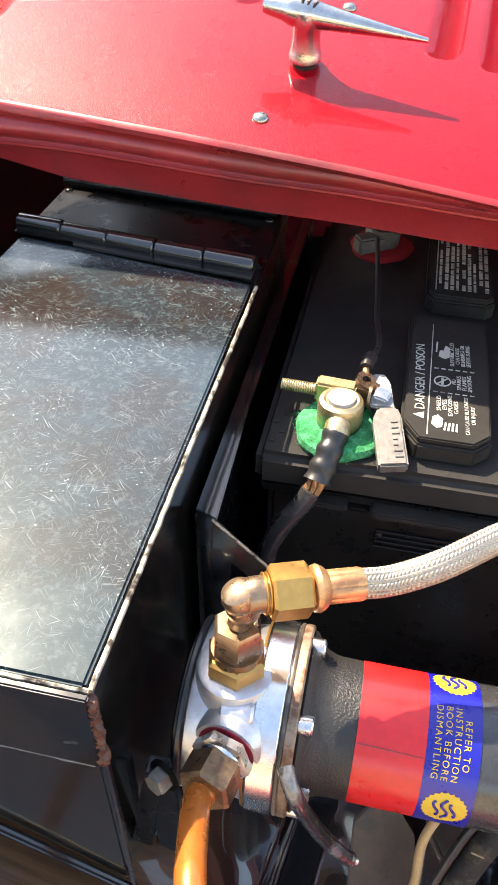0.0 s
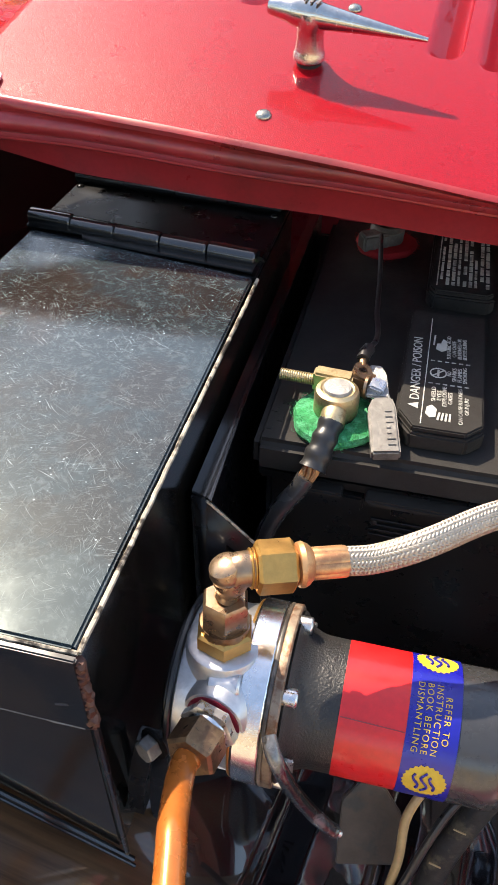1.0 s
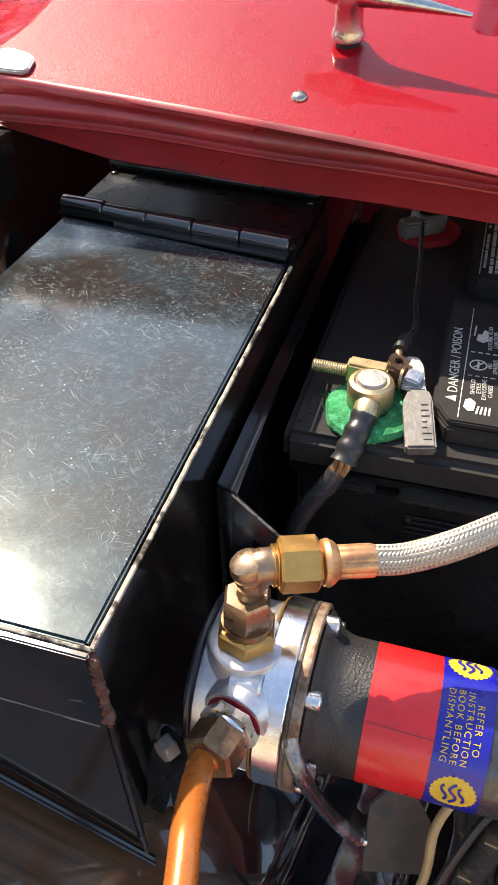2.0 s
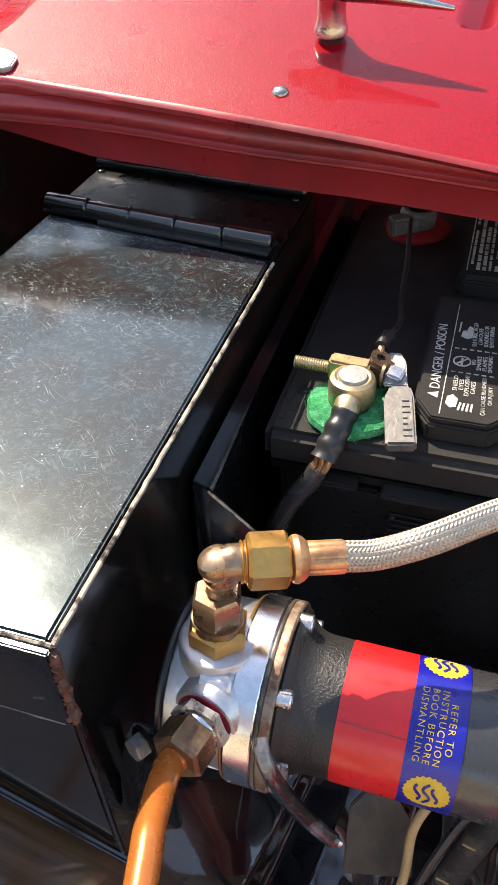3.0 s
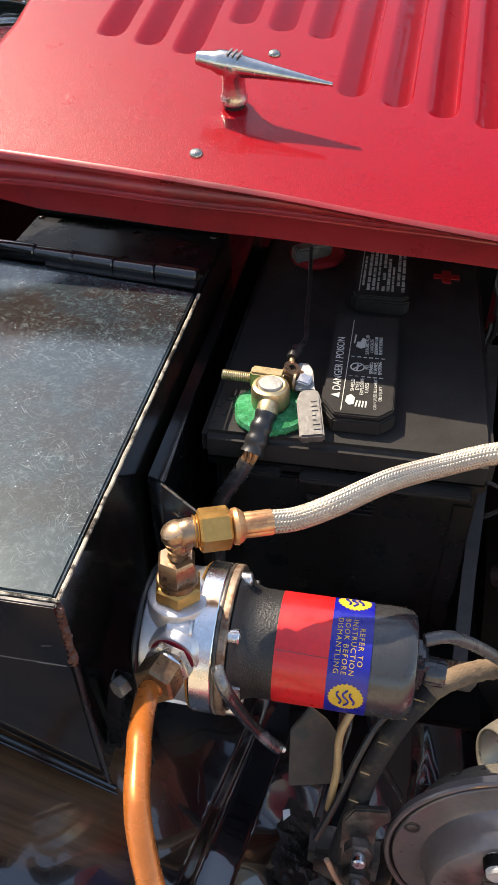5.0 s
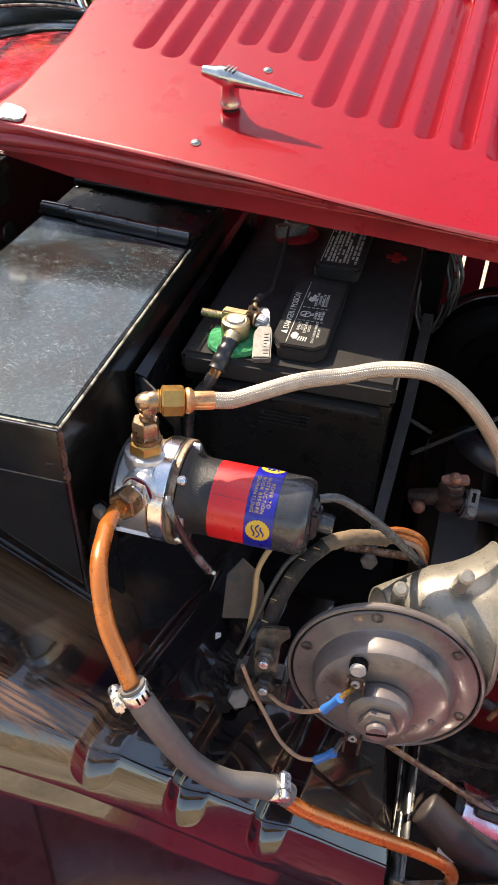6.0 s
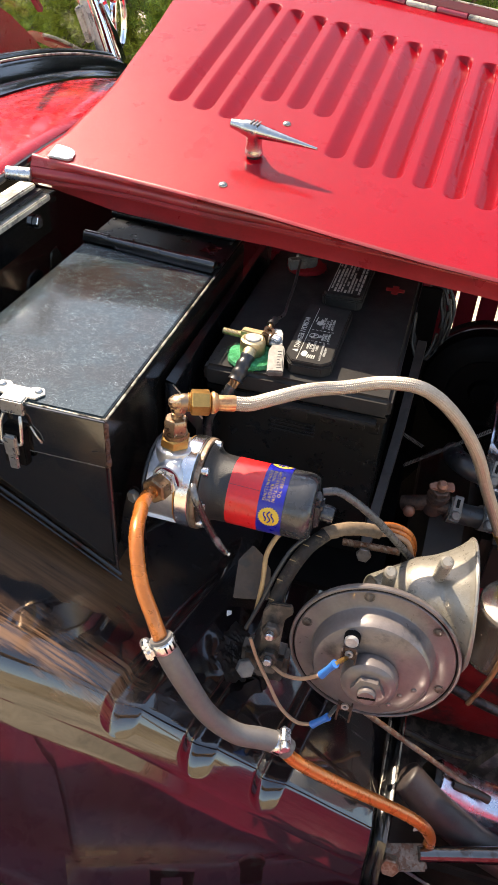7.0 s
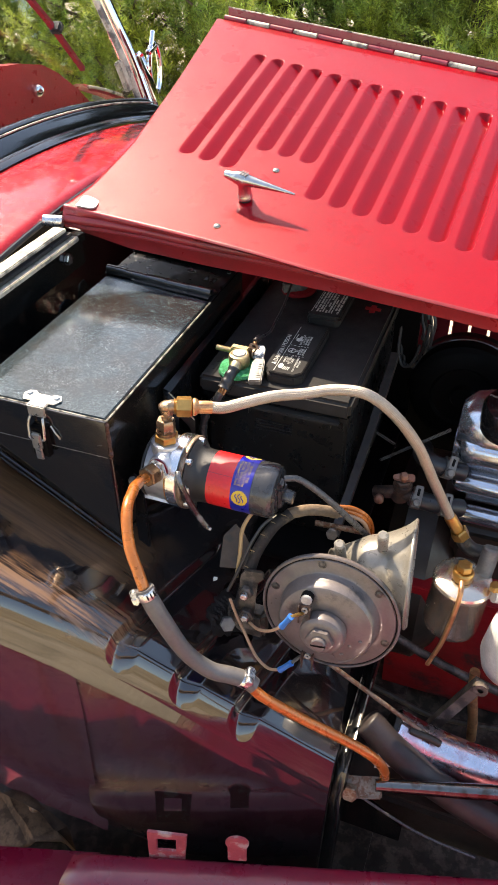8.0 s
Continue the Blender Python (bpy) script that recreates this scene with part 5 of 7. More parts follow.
part("plus_mark", merge(block(0.154, 0.174, 0.3755, 0.3825, BZ - 0.0005, BZ + 0.0008, 0.0003, 1), block(0.1605, 0.1675, 0.369, 0.389, BZ - 0.0005, BZ + 0.0007, 0.0003, 1)), PLUS, battery, "moulded red plus sign")


# ---- battery terminals ----
def felt_ring(c, r, material, label, seed):
    rnd = random.Random(seed)
    bm = lathe([(0.009, 0), (r * 0.96, 0), (r, 0.0022), (r * 0.95, 0.0046), (r * 0.8, 0.0055), (0.010, 0.0058), (0.009, 0.0)], 48, Matrix.Translation(c), lambda a: 1 + 0.035 * math.sin(3 * a + 1) + 0.02 * math.sin(7 * a))
    verts = [v.co.copy() for v in bm.verts]
    for i in range(1500):
        p = rnd.choice(verts) + Vector((rnd.gauss(0, 0.001), rnd.gauss(0, 0.001), rnd.gauss(0, 0.0006)))
        d = Vector((rnd.gauss(0, 1), rnd.gauss(0, 1), rnd.uniform(0.0, 1.2))).normalized() * rnd.uniform(0.0012, 0.0030)
        s = d.orthogonal().normalized() * 0.00010
        bm.faces.new([bm.verts.new(p - s), bm.verts.new(p + s), bm.verts.new(p + d)])
    bm.transform(Matrix.Translation(SEAT))
    return single("felt_washer", bm, material, label, "washer", "felt washers on the battery posts")


felt_ring((0.0560, 0.1880, BZ + 0.0002), 0.0235, FELT, "fuzzy green felt washer under the battery clamp", 3)
felt_ring((0.0600, 0.3960, BZ + 0.0002), 0.0220, FELT_RED, "red felt washer on the far battery post", 4)

clamp = thing("battery_clamp", (0.058, 0.19, BZ + 0.006), "worn brass battery clamp with a lead post and bolt", "battery clamp", shift=(0.0, 0.0058, -0.005))
TC = Vector((0.0550, 0.1895, BZ + 0.0062))
ring = part("clamp_ring", lathe([(0.0075, 0), (0.0108, 0), (0.0118, 0.002), (0.0118, 0.0125), (0.0110, 0.0148), (0.0090, 0.0158), (0.0075, 0.0155)], 40, Matrix.Translation(TC)), DULL_BRASS, clamp)
part("post", lathe([(0.0, 0), (0.0080, 0), (0.0078, 0.0155), (0.0070, 0.0170), (0.0, 0.0174)], 32, Matrix.Translation(TC)), LEAD, clamp, "bright lead battery post")
part("clamp_ear", block(-0.0125, 0.0085, -0.0045, 0.0045, -0.0062, 0.0062, 0.0012, 2, Matrix.Translation(TC + Vector((-0.002, 0.0135, 0.0095))) @ pose(0, 0, 0, 0, 0, -4)), DULL_BRASS, clamp)
part("clamp_ear", block(0.004, 0.018, -0.0045, 0.0045, -0.006, 0.006, 0.0012, 2, Matrix.Translation(TC + Vector((0.000, 0.0175, 0.0110))) @ pose(0, 0, 0, 0, 10, -6)), BRONZE, clamp)


part("bolt", screw_bm(TC + Vector((-0.033, 0.0145, 0.0090)), TC + Vector((-0.010, 0.0135, 0.0090)), 0.0034, 0.00125), DULL_BRASS, clamp, "threaded brass bolt")
part("nut", block(-0.004, 0.004, -0.0042, 0.0042, -0.0048, 0.0048, 0.001, 2, Matrix.Translation(TC + Vector((0.0195, 0.0100, 0.0115))) @ pose(0, 0, 0, 12, 8, -12)), ZINC, clamp, "square zinc nut")
part("nut_washer", lathe([(0.003, 0), (0.0065, 0), (0.0065, 0.0015), (0.003, 0.0015)], 18, ax(TC + Vector((0.0135, 0.0110, 0.0110)), (1, -0.15, 0.05))), BRONZE, clamp)
part("cable_socket", lathe([(0.0, 0), (0.0062, 0), (0.0066, 0.002), (0.0066, 0.007), (0.0058, 0.009), (0, 0.009)], 24, ax(TC + Vector((0.0005, -0.0090, 0.0075)), (-0.05, -1.0, -0.35))), DULL_BRASS, clamp)

cable = thing("earth_cable", (0.03, 0.15, 0.6), "thick black battery cable with a rubber sleeve and bare copper showing", "cable", shift=(0.0, 0.0058, -0.005))
part("sleeve", tube([TC + Vector((0.0002, -0.0140, 0.0055)), TC + Vector((-0.002, -0.024, -0.0010)), TC + Vector((-0.0055, -0.0345, -0.0110))], lambda s: 0.0064 + 0.0005 * math.sin(s * 20) + 0.0006 * s, 20, 10), CABLE, cable, "ribbed black rubber sleeve")
cb = [Vector((0.0490, 0.1545, 0.7490)), Vector((0.0440, 0.1500, 0.7390)), Vector((0.0345, 0.1450, 0.7240)), Vector((0.0280, 0.1420, 0.7020)), Vector((0.0290, 0.1400, 0.6600)), Vector((0.0300, 0.1420, 0.6000))]
part("cable_jacket", tube([cb[1].lerp(cb[0], 0.62)] + cb[1:], 0.0052, 18, 10), BAKELITE, cable, "worn grey-black jacket")
for k in range(7):
    a = 2 * math.pi * k / 7
    o = Vector((math.cos(a), math.sin(a) * 0.6, math.sin(a) * 0.6)) * 0.0034
    part("copper_strand", tube([cb[0] + Vector((0.0, 0.003, 0.006)) + o, cb[0] + o, cb[1] + o * 0.9], 0.0014, 6, 4), COPPER, cable, "bare copper strands")

tag = thing("cable_lug", (0.082, 0.19, BZ + 0.004), "silvery stamped metal lug lying on the battery", "lug", shift=SEAT)
part("eye_plate", prism([(-0.0062, -0.006), (0.0058, -0.008), (0.0060, 0.010), (0.0040, 0.0165), (-0.0015, 0.0175), (-0.0055, 0.0140)], 0.0022, Matrix.Translation((0.0745, 0.2020, 0.7690)) @ pose(0, 0, 0, 8, -4, 12), 0.0007), LEAD, tag, "bright flat eye of the lug")
tm = Matrix.Translation((0.0812, 0.1775, 0.7615)) @ pose(0, 0, 0, 10, -4, 11)
tagp = part("plate", prism([(-0.0072, -0.0185), (0.0072, -0.0185), (0.0072, 0.0125), (0.0055, 0.0185), (-0.0040, 0.0185), (-0.0072, 0.0110)], 0.0068, tm, 0.0011), LUG, tag, "grey cast lug body")
rt = random.Random(2)
for i in range(7):
    w = rt.uniform(0.002, 0.0040)
    y = -0.014 + 0.0036 * i
    part("stamped_bar", block(0.0012, 0.0012 + w, y, y + 0.0011, 0.0066, 0.0074, 0.0002, 1, tm), LUG, tagp)

thin = thing("sense_wire", (0.066, 0.3, BZ), "thin black wire with a crimped sleeve over the battery", "wire", shift=SEAT)
part("ring_end", lathe([(0.0025, 0), (0.0055, 0), (0.0055, 0.001), (0.0025, 0.001)], 16, ax((0.0655, 0.2090, 0.7745), (0.4, -0.2, 0.9))), BRONZE, thin)
part("crimp", tube([(0.0650, 0.2130, 0.7750), (0.0645, 0.2170, 0.7765)], 0.0018, 8, 3), COPPER, thin)
part("sleeve", tube([(0.0645, 0.2170, 0.7768), (0.0650, 0.2215, 0.7775), (0.0665, 0.2270, 0.7775)], 0.0036, 12, 6), CABLE, thin)
part("wire", tube([(0.0665, 0.2270, 0.7775), (0.0690, 0.2420, 0.7735), (0.0685, 0.2600, 0.7690), (0.0655, 0.2850, 0.7670), (0.0625, 0.3250, 0.7680), (0.0575, 0.3720, 0.7740)], 0.0016, 10, 8), CABLE, thin)
far_clamp = thing("far_battery_clamp", (0.06, 0.396, BZ + 0.006), "dull silver clamp on the far battery post", "battery clamp", shift=SEAT)
part("clamp_ring", lathe([(0.0075, 0), (0.0120, 0), (0.0125, 0.009), (0.0100, 0.0115), (0.0075, 0.0115)], 28, Matrix.Translation((0.060, 0.396, BZ + 0.006))), LUG, far_clamp)
part("clamp_ear", block(-0.010, 0.010, -0.006, 0.006, -0.006, 0.006, 0.0015, 2, Matrix.Translation((0.052, 0.384, BZ + 0.010)) @ pose(0, 0, 0, 0, 0, 30)), LUG, far_clamp)


# ---- fuel pump ----
PY, PZ = 0.053, 0.7135
AXIS = Matrix(((0, 0, 1, 0), (1, 0, 0, PY), (0, 1, 0, PZ), (0, 0, 0, 1)))


def turned(prof, n=56, squash=None):
    """A part turned about the pump's axis; the profile holds (radius, place along the car)."""
    return lathe(prof, n, AXIS, squash)


pump = thing("fuel_pump", (0.09, PY, PZ - 0.03), "cylindrical electric fuel pump with alloy body and red and blue bands", "fuel pump")
body = part("body", turned([(0.0, 0.0182), (0.0325, 0.0182), (0.0336, 0.0190), (0.0340, 0.0206), (0.0343, 0.038), (0.0350, 0.0415), (0.0352, 0.0455)], 64, lambda a: 1 + 0.012 * math.cos(3 * a)), ALLOY, pump, "cast alloy pump body")
part("end_gasket", turned([(0.0, 0.0158), (0.0340, 0.0158), (0.0346, 0.0163), (0.0346, 0.0177), (0.0340, 0.0183), (0.0, 0.0183)]), CABLE, pump, "dark end gasket")
part("flange_ring", turned([(0.030, 0.0440), (0.0372, 0.0440), (0.0380, 0.0450), (0.0380, 0.0545), (0.0372, 0.0555), (0.030, 0.0555)], 72), ALLOY_BRIGHT, pump, "bright machined flange ring")
part("gasket", turned([(0.030, 0.0556), (0.0379, 0.0556), (0.0381, 0.0562), (0.0379, 0.0570), (0.030, 0.0570)], 90, lambda a: 1 + 0.004 * math.sin(37 * a)), GRIME, pump, "brown gasket edge")
part("cap_flange", turned([(0.026, 0.0571), (0.0376, 0.0571), (0.0380, 0.0578), (0.0380, 0.0605), (0.0374, 0.0612), (0.026, 0.0612)], 72), RUSTY, pump, "rusty plated cap flange")
part("gasket", turned([(0.030, 0.0428), (0.0368, 0.0428), (0.0372, 0.0434), (0.0368, 0.0440), (0.030, 0.0440)], 72), BRASS, pump, "thin brassy gasket edge")
# pressed skirt of the coil housing
def skirt_bm():
    return turned([(0.0352, 0.0613), (0.0358, 0.0622), (0.0350, 0.0632), (0.0322, 0.0650), (0.0292, 0.0680), (0.0278, 0.0715), (0.0274, 0.0740), (0.0272, 0.0835)], 72, None)


part("housing", skirt_bm(), CRACKLE, pump, "black crackle painted coil housing")
red = part("red_band", turned([(0.0272, 0.0830), (0.02745, 0.0831), (0.02745, 0.1090), (0.0272, 0.1091)], 64), RED_BAND, pump, "red band with a taped seam")
blue = part("blue_band", turned([(0.0273, 0.1088), (0.0276, 0.1089), (0.0276, 0.1286), (0.0273, 0.1287)], 64), BLUE_BAND, pump, "blue band with yellow print")
part("end_cap", turned([(0.0272, 0.1284), (0.0274, 0.1400), (0.0272, 0.1440), (0.0264, 0.1475), (0.0246, 0.1498), (0.0205, 0.1508), (0.0, 0.1510)], 56), BAKELITE, pump, "worn black moulded end cap")
terminal = part("terminal_block", merge(block(0.1495, 0.1550, PY - 0.006, PY + 0.006, PZ - 0.017, PZ + 0.015, 0.0018), block(0.1495, 0.1570, PY - 0.0075, PY + 0.0075, PZ - 0.008, PZ + 0.010, 0.002)), BAKELITE, pump, "black terminal block")
part("terminal_knob", lathe([(0.0, 0), (0.0066, 0), (0.0070, 0.0008), (0.0070, 0.0085), (0.0062, 0.0100), (0.0, 0.0104)], 40, ax((0.1560, PY - 0.001, PZ - 0.001), (1, -0.05, -0.05)), lambda a: 1 + 0.03 * math.cos(18 * a)), BAKELITE, terminal, "knurled black terminal nut")
seam_l = [Vector((0.0835 + 0.0250 * k, PY + 0.0276 * math.cos(2.25 + 0.02 * k), PZ + 0.0276 * math.sin(2.25 + 0.02 * k))) for k in span(0, 1, 8)]
part("tape_seam", sweep(seam_l, 0.00022, 5), MAROON, red)


def wrap(a0, x0, r=0.02775):
    """Bends flat lettering round the pump: local x runs down the near side, local y along the pump."""
    def fn(co):
        a = a0 + co.x / r
        return Vector((x0 + co.y, PY - r * math.sin(a), PZ + r * math.cos(a)))
    return fn


LINES = (("REFER TO", 0.1224, 0.0), ("INSTRUCTION", 0.1188, 0.0), ("BOOK BEFORE", 0.1152, 0.0), ("DISMANTLING", 0.1116, 0.0))
for text, x0, d in LINES:
    part("print", letters(text, 0.0036, None, 0.0, wrap(radians(25), x0), "CENTER", 1.22), GOLD_PRINT, blue, smooth=False)


def badge(a0, x0, rad):
    """A scalloped badge shape with plain bars in it, wrapped on the band."""
    r = 0.02772
    bm = bmesh.new()
    c = bm.verts.new(wrap(a0, x0, r)(Vector((0, 0, 0))))
    n = 96
    ringv = []
    for ring_i in (0.5, 1.0):
        row = []
        for i in range(n):
            a = 2 * math.pi * i / n
            q = rad * ring_i * (1 + (0.045 * math.cos(24 * a) if ring_i == 1.0 else 0))
            row.append(bm.verts.new(wrap(a0, x0, r)(Vector((q * math.cos(a), q * math.sin(a), 0)))))
        ringv.append(row)
    for i in range(n):
        j = (i + 1) % n
        bm.faces.new((c, ringv[0][i], ringv[0][j]))
        bm.faces.new((ringv[0][i], ringv[1][i], ringv[1][j], ringv[0][j]))
    b = part("badge", bm, GOLD_PRINT, blue, "yellow scalloped badge", smooth=False)
    for k, (dy, w, h) in enumerate(((-0.0032, 0.0040, 0.0012), (0.0, 0.0052, 0.0014), (0.0030, 0.0036, 0.0012))):
        pts = [wrap(a0, x0, 0.02782)(Vector((u, dy + h * math.sin(u * 700), 0))) for u in span(-w, w, 10)]
        part("badge_bar", sweep(pts, 0.00055, 5), BLUE_BAND, b)


badge(radians(80), 0.1188, 0.0083)
badge(radians(-34), 0.1188, 0.0083)

# cap screws, lug and earth tag
for ang, has in ((33, 1), (-26, 1), (118, 1), (152, 1), (212, 1), (272, 1)):
    a = radians(ang)
    p = Vector((0.0612, PY - 0.0335 * math.sin(a), PZ + 0.0335 * math.cos(a)))
    sc = part("cap_screw", lathe([(0.0, 0), (0.0036, 0), (0.0038, 0.0006), (0.0038, 0.0050), (0.0033, 0.0056), (0.0012, 0.0056), (0.0010, 0.0046), (0.0, 0.0046)], 20, ax(p, (1, 0, 0))), ZINC, pump, "zinc cheese head screw")
part("earth_tag", merge(block(-0.006, 0.005, -0.0045, 0.0045, -0.0008, 0.0008, 0.0004, 1, ax((0.0640, PY - 0.0330, PZ + 0.0030), (0.1, -1, 0.1), (1, 0, 0))), block(-0.004, 0.006, -0.0028, 0.0028, -0.0012, 0.0016, 0.0006, 1, ax((0.0610, PY - 0.0345, PZ + 0.0085), (-0.2, -1, 0.5), (1, 0, 0)))), ZINC, pump, "small folded earth tag")
# bosses
TOPD = Vector((0.015, 0.06, 1.0)).normalized()
TOP0 = Vector((0.0342, 0.0478, 0.7462))
part("outlet_boss", lathe([(0.0178, -0.016), (0.0160, -0.006), (0.0154, -0.001), (0.0154, 0.0030), (0.0148, 0.0045), (0.0136, 0.0052), (0.0, 0.0052)], 48, ax(TOP0, TOPD)), ALLOY, body)
part("casting_lug", rod((0.0450, 0.0340, 0.7430), (0.0320, 0.0338, 0.7418), 0.0060, 20, 0.001), ALLOY, body)
part("casting_rib", block(0.010, 0.044, -0.0035, 0.0035, -0.004, 0.004, 0.0018, 2, Matrix.Translation((0, 0.0300, 0.6900)) @ pose(0, 0, 0, -35, 0, 0)), ALLOY, body)
outlet = thing("outlet_union", TOP0 + TOPD * 0.0050, "brass outlet union and elbow on top of the fuel pump", "pipe union")
part("lower_nut", hexnut(0.0208, 0.0085, ax(TOP0 + TOPD * 0.0052, TOPD, (0.3, 1, 0))), BRASS, outlet, "brass hexagon")
part("collar", lathe([(0.0, 0), (0.0098, 0), (0.0098, 0.004), (0.0, 0.004)], 30, ax(TOP0 + TOPD * 0.0130, TOPD)), DARK_BRONZE, outlet)
part("upper_nut", hexnut(0.0168, 0.0150, ax(TOP0 + TOPD * 0.0150, TOPD, (1, 0.25, 0))), BRONZE, outlet, "brown bronze hexagon nut")
ELB = Vector((0.0362, 0.0512, 0.7905))
HD = Vector((0.915, 0.395, -0.075)).normalized()
part("elbow", tube([TOP0 + TOPD * 0.030, ELB - TOPD * 0.0100, ELB - TOPD * 0.0040 + HD * 0.0006, ELB - TOPD * 0.0004 + HD * 0.0030, ELB + HD * 0.0070, ELB + HD * 0.0100], lambda s: 0.0046 + 0.0021 * min(1, max(0, s - 0.12) * 4), 28, 8), BRONZE, outlet, "smooth bronze elbow")
part("elbow_heel", lathe([(0.0, -0.0010), (0.0058, -0.0006), (0.0067, 0.0005), (0.0069, 0.0032), (0.0060, 0.0060), (0.0036, 0.0075), (0.0, 0.0080)], 28, ax(ELB - TOPD * 0.0026 - HD * 0.0002, TOPD * 0.9 - HD * 0.35)), BRONZE, outlet)
for k in range(2):
    part("thread", lathe([(0.005, 0), (0.0074, 0.0002), (0.0078, 0.0006), (0.0074, 0.0010), (0.005, 0.0012)], 30, ax(ELB + HD * (0.0068 + 0.0013 * k), HD)), BRASS, outlet)

# braided hose with its end fittings
hose = thing("fuel_hose", (0.2, 0.11, 0.75), "braided steel fuel hose with brass end fittings", "hose")
H0 = ELB + HD * 0.0092
part("hose_nut", hexnut(0.0178, 0.0148, ax(H0, HD, (0, 0.3, 1)), 0.08), BRASS, hose, "brass hose nut")
part("hose_collar", lathe([(0.0, 0), (0.0066, 0), (0.0084, 0.0012), (0.0088, 0.0030), (0.0078, 0.0050), (0.0062, 0.0066), (0.0, 0.0066)], 30, ax(H0 + HD * 0.0148, HD)), COPPER, hose, "coppery collar")
part("ferrule", lathe([(0.0, 0), (0.0060, 0), (0.0063, 0.001), (0.0063, 0.0130), (0.0060, 0.0138), (0.0, 0.0138)], 48, ax(H0 + HD * 0.0208, HD), lambda a: 1 - 0.075 * (0.5 + 0.5 * math.cos(8 * a)) ** 4), COPPER, hose, "fluted copper ferrule")
H1 = H0 + HD * 0.0345
HOSE = [H1 - HD * 0.002, H1 + HD * 0.012, (0.1040, 0.0805, 0.7910), (0.1280, 0.1005, 0.7915), (0.1530, 0.1180, 0.7890), (0.182, 0.126, 0.7950), (0.213, 0.130, 0.7940), (0.241, 0.135, 0.7730), (0.267, 0.145, 0.7340), (0.287, 0.155, 0.6870), (0.309, 0.165, 0.6370), (0.3125, 0.1665, 0.6300)]


def weave(a, s):
    """Herringbone: ribbons that lean to and fro in turn round the hose."""
    u = 20 * a / (2 * math.pi)
    c, fr = math.floor(u), u - math.floor(u)
    v = s / 0.0017 + 0.9 * (fr if c % 2 else 1 - fr)
    return 0.00050 * (abs(math.sin(math.pi * v)) ** 0.7 - 0.6) - 0.00028 * (2 * abs(fr - 0.5)) ** 3


part("braid", tube(HOSE, 0.0055, 120, 130, True, weave), BRAID, hose, "woven steel braid", angle=80)
E0 = Vector((0.3115, 0.1660, 0.6315))
ED = Vector((0.50, 0.12, -0.86)).normalized()
part("end_ferrule", lathe([(0.0, -0.002), (0.0064, -0.002), (0.0068, 0.001), (0.0068, 0.016), (0.0060, 0.022), (0.0, 0.022)], 32, ax(E0, ED)), BRASS, hose, "brass end ferrule")
part("end_nut", hexnut(0.0175, 0.0130, ax(E0 + ED * 0.0210, ED)), BRASS, hose, "brass end nut")

# inlet union and copper pipe with a rubber joint
ND = Vector((-0.20, -0.96, 0.16)).normalized()
NP = Vector((0.0362, 0.0232, 0.7338))
inlet = thing("inlet_union", NP, "bronze inlet union nut on the front of the fuel pump", "pipe union")
part("inlet_boss", lathe([(0.0160, -0.014), (0.0142, -0.006), (0.0134, -0.001), (0.0126, 0.0), (0.0, 0.0)], 40, ax(NP, ND)), ALLOY, inlet)
part("fibre_washer", lathe([(0.006, 0), (0.0113, 0), (0.0113, 0.0004), (0.006, 0.0004)], 36, ax(NP, ND)), MAROON, inlet, "red fibre washer")
part("plated_hexagon", hexnut(0.0202, 0.0048, ax(NP + ND * 0.0010, ND, (1, 0, 0.4))), ZINC, inlet, "plated steel hexagon")
part("plated_neck", lathe([(0.0, 0), (0.0090, 0), (0.0085, 0.003), (0.0, 0.003)], 30, ax(NP + ND * 0.0052, ND)), ALLOY_BRIGHT, inlet)
part("union_nut", hexnut(0.0184, 0.0130, ax(NP + ND * 0.0066, ND, (1, 0.2, 0.1)), 0.1), DARK_BRONZE, inlet, "dark bronze union nut")
pipe = thing("fuel_pipe", (0.1, -0.09, 0.6), "orange copper fuel pipe with a grey rubber joint and hose clips", "fuel pipe")
X0 = NP + ND * 0.0180
PIPE = [X0, X0 + ND * 0.006 + Vector((0, 0, 0.001)), (0.0352, -0.0200, 0.7480), (0.0385, -0.0320, 0.7520), (0.0458, -0.0576, 0.7522), (0.0575, -0.0795, 0.7351), (0.0702, -0.0915, 0.7185), (0.0785, -0.0975, 0.7030)]
part("upper_pipe", tube(PIPE, 0.0052, 24, 10), COPPER_LACQ, pipe, "glossy orange copper pipe")
RUB = [(0.0778, -0.0968, 0.7058), (0.0840, -0.0992, 0.6940), (0.0960, -0.1000, 0.6690), (0.1120, -0.0960, 0.6310), (0.1320, -0.0890, 0.6050), (0.1500, -0.0820, 0.5960), (0.1640, -0.0780, 0.5900), (0.1710, -0.0770, 0.5835)]
part("rubber_joint", tube(RUB, lambda s: 0.0079 + 0.0003 * math.sin(s * 9), 24, 10), RUBBER, pipe, "grey rubber joint hose")
LOWP = [(0.1640, -0.0780, 0.5890), (0.1780, -0.0760, 0.5690), (0.2140, -0.0655, 0.5365), (0.2640, -0.0500, 0.4955), (0.2850, -0.0455, 0.4785), (0.2970, -0.0420, 0.4620), (0.3030, -0.0395, 0.4430), (0.3040, -0.0380, 0.4200)]
part("lower_pipe", tube(LOWP, 0.0053, 24, 10), COPPER_LACQ, pipe, "glossy orange copper pipe")


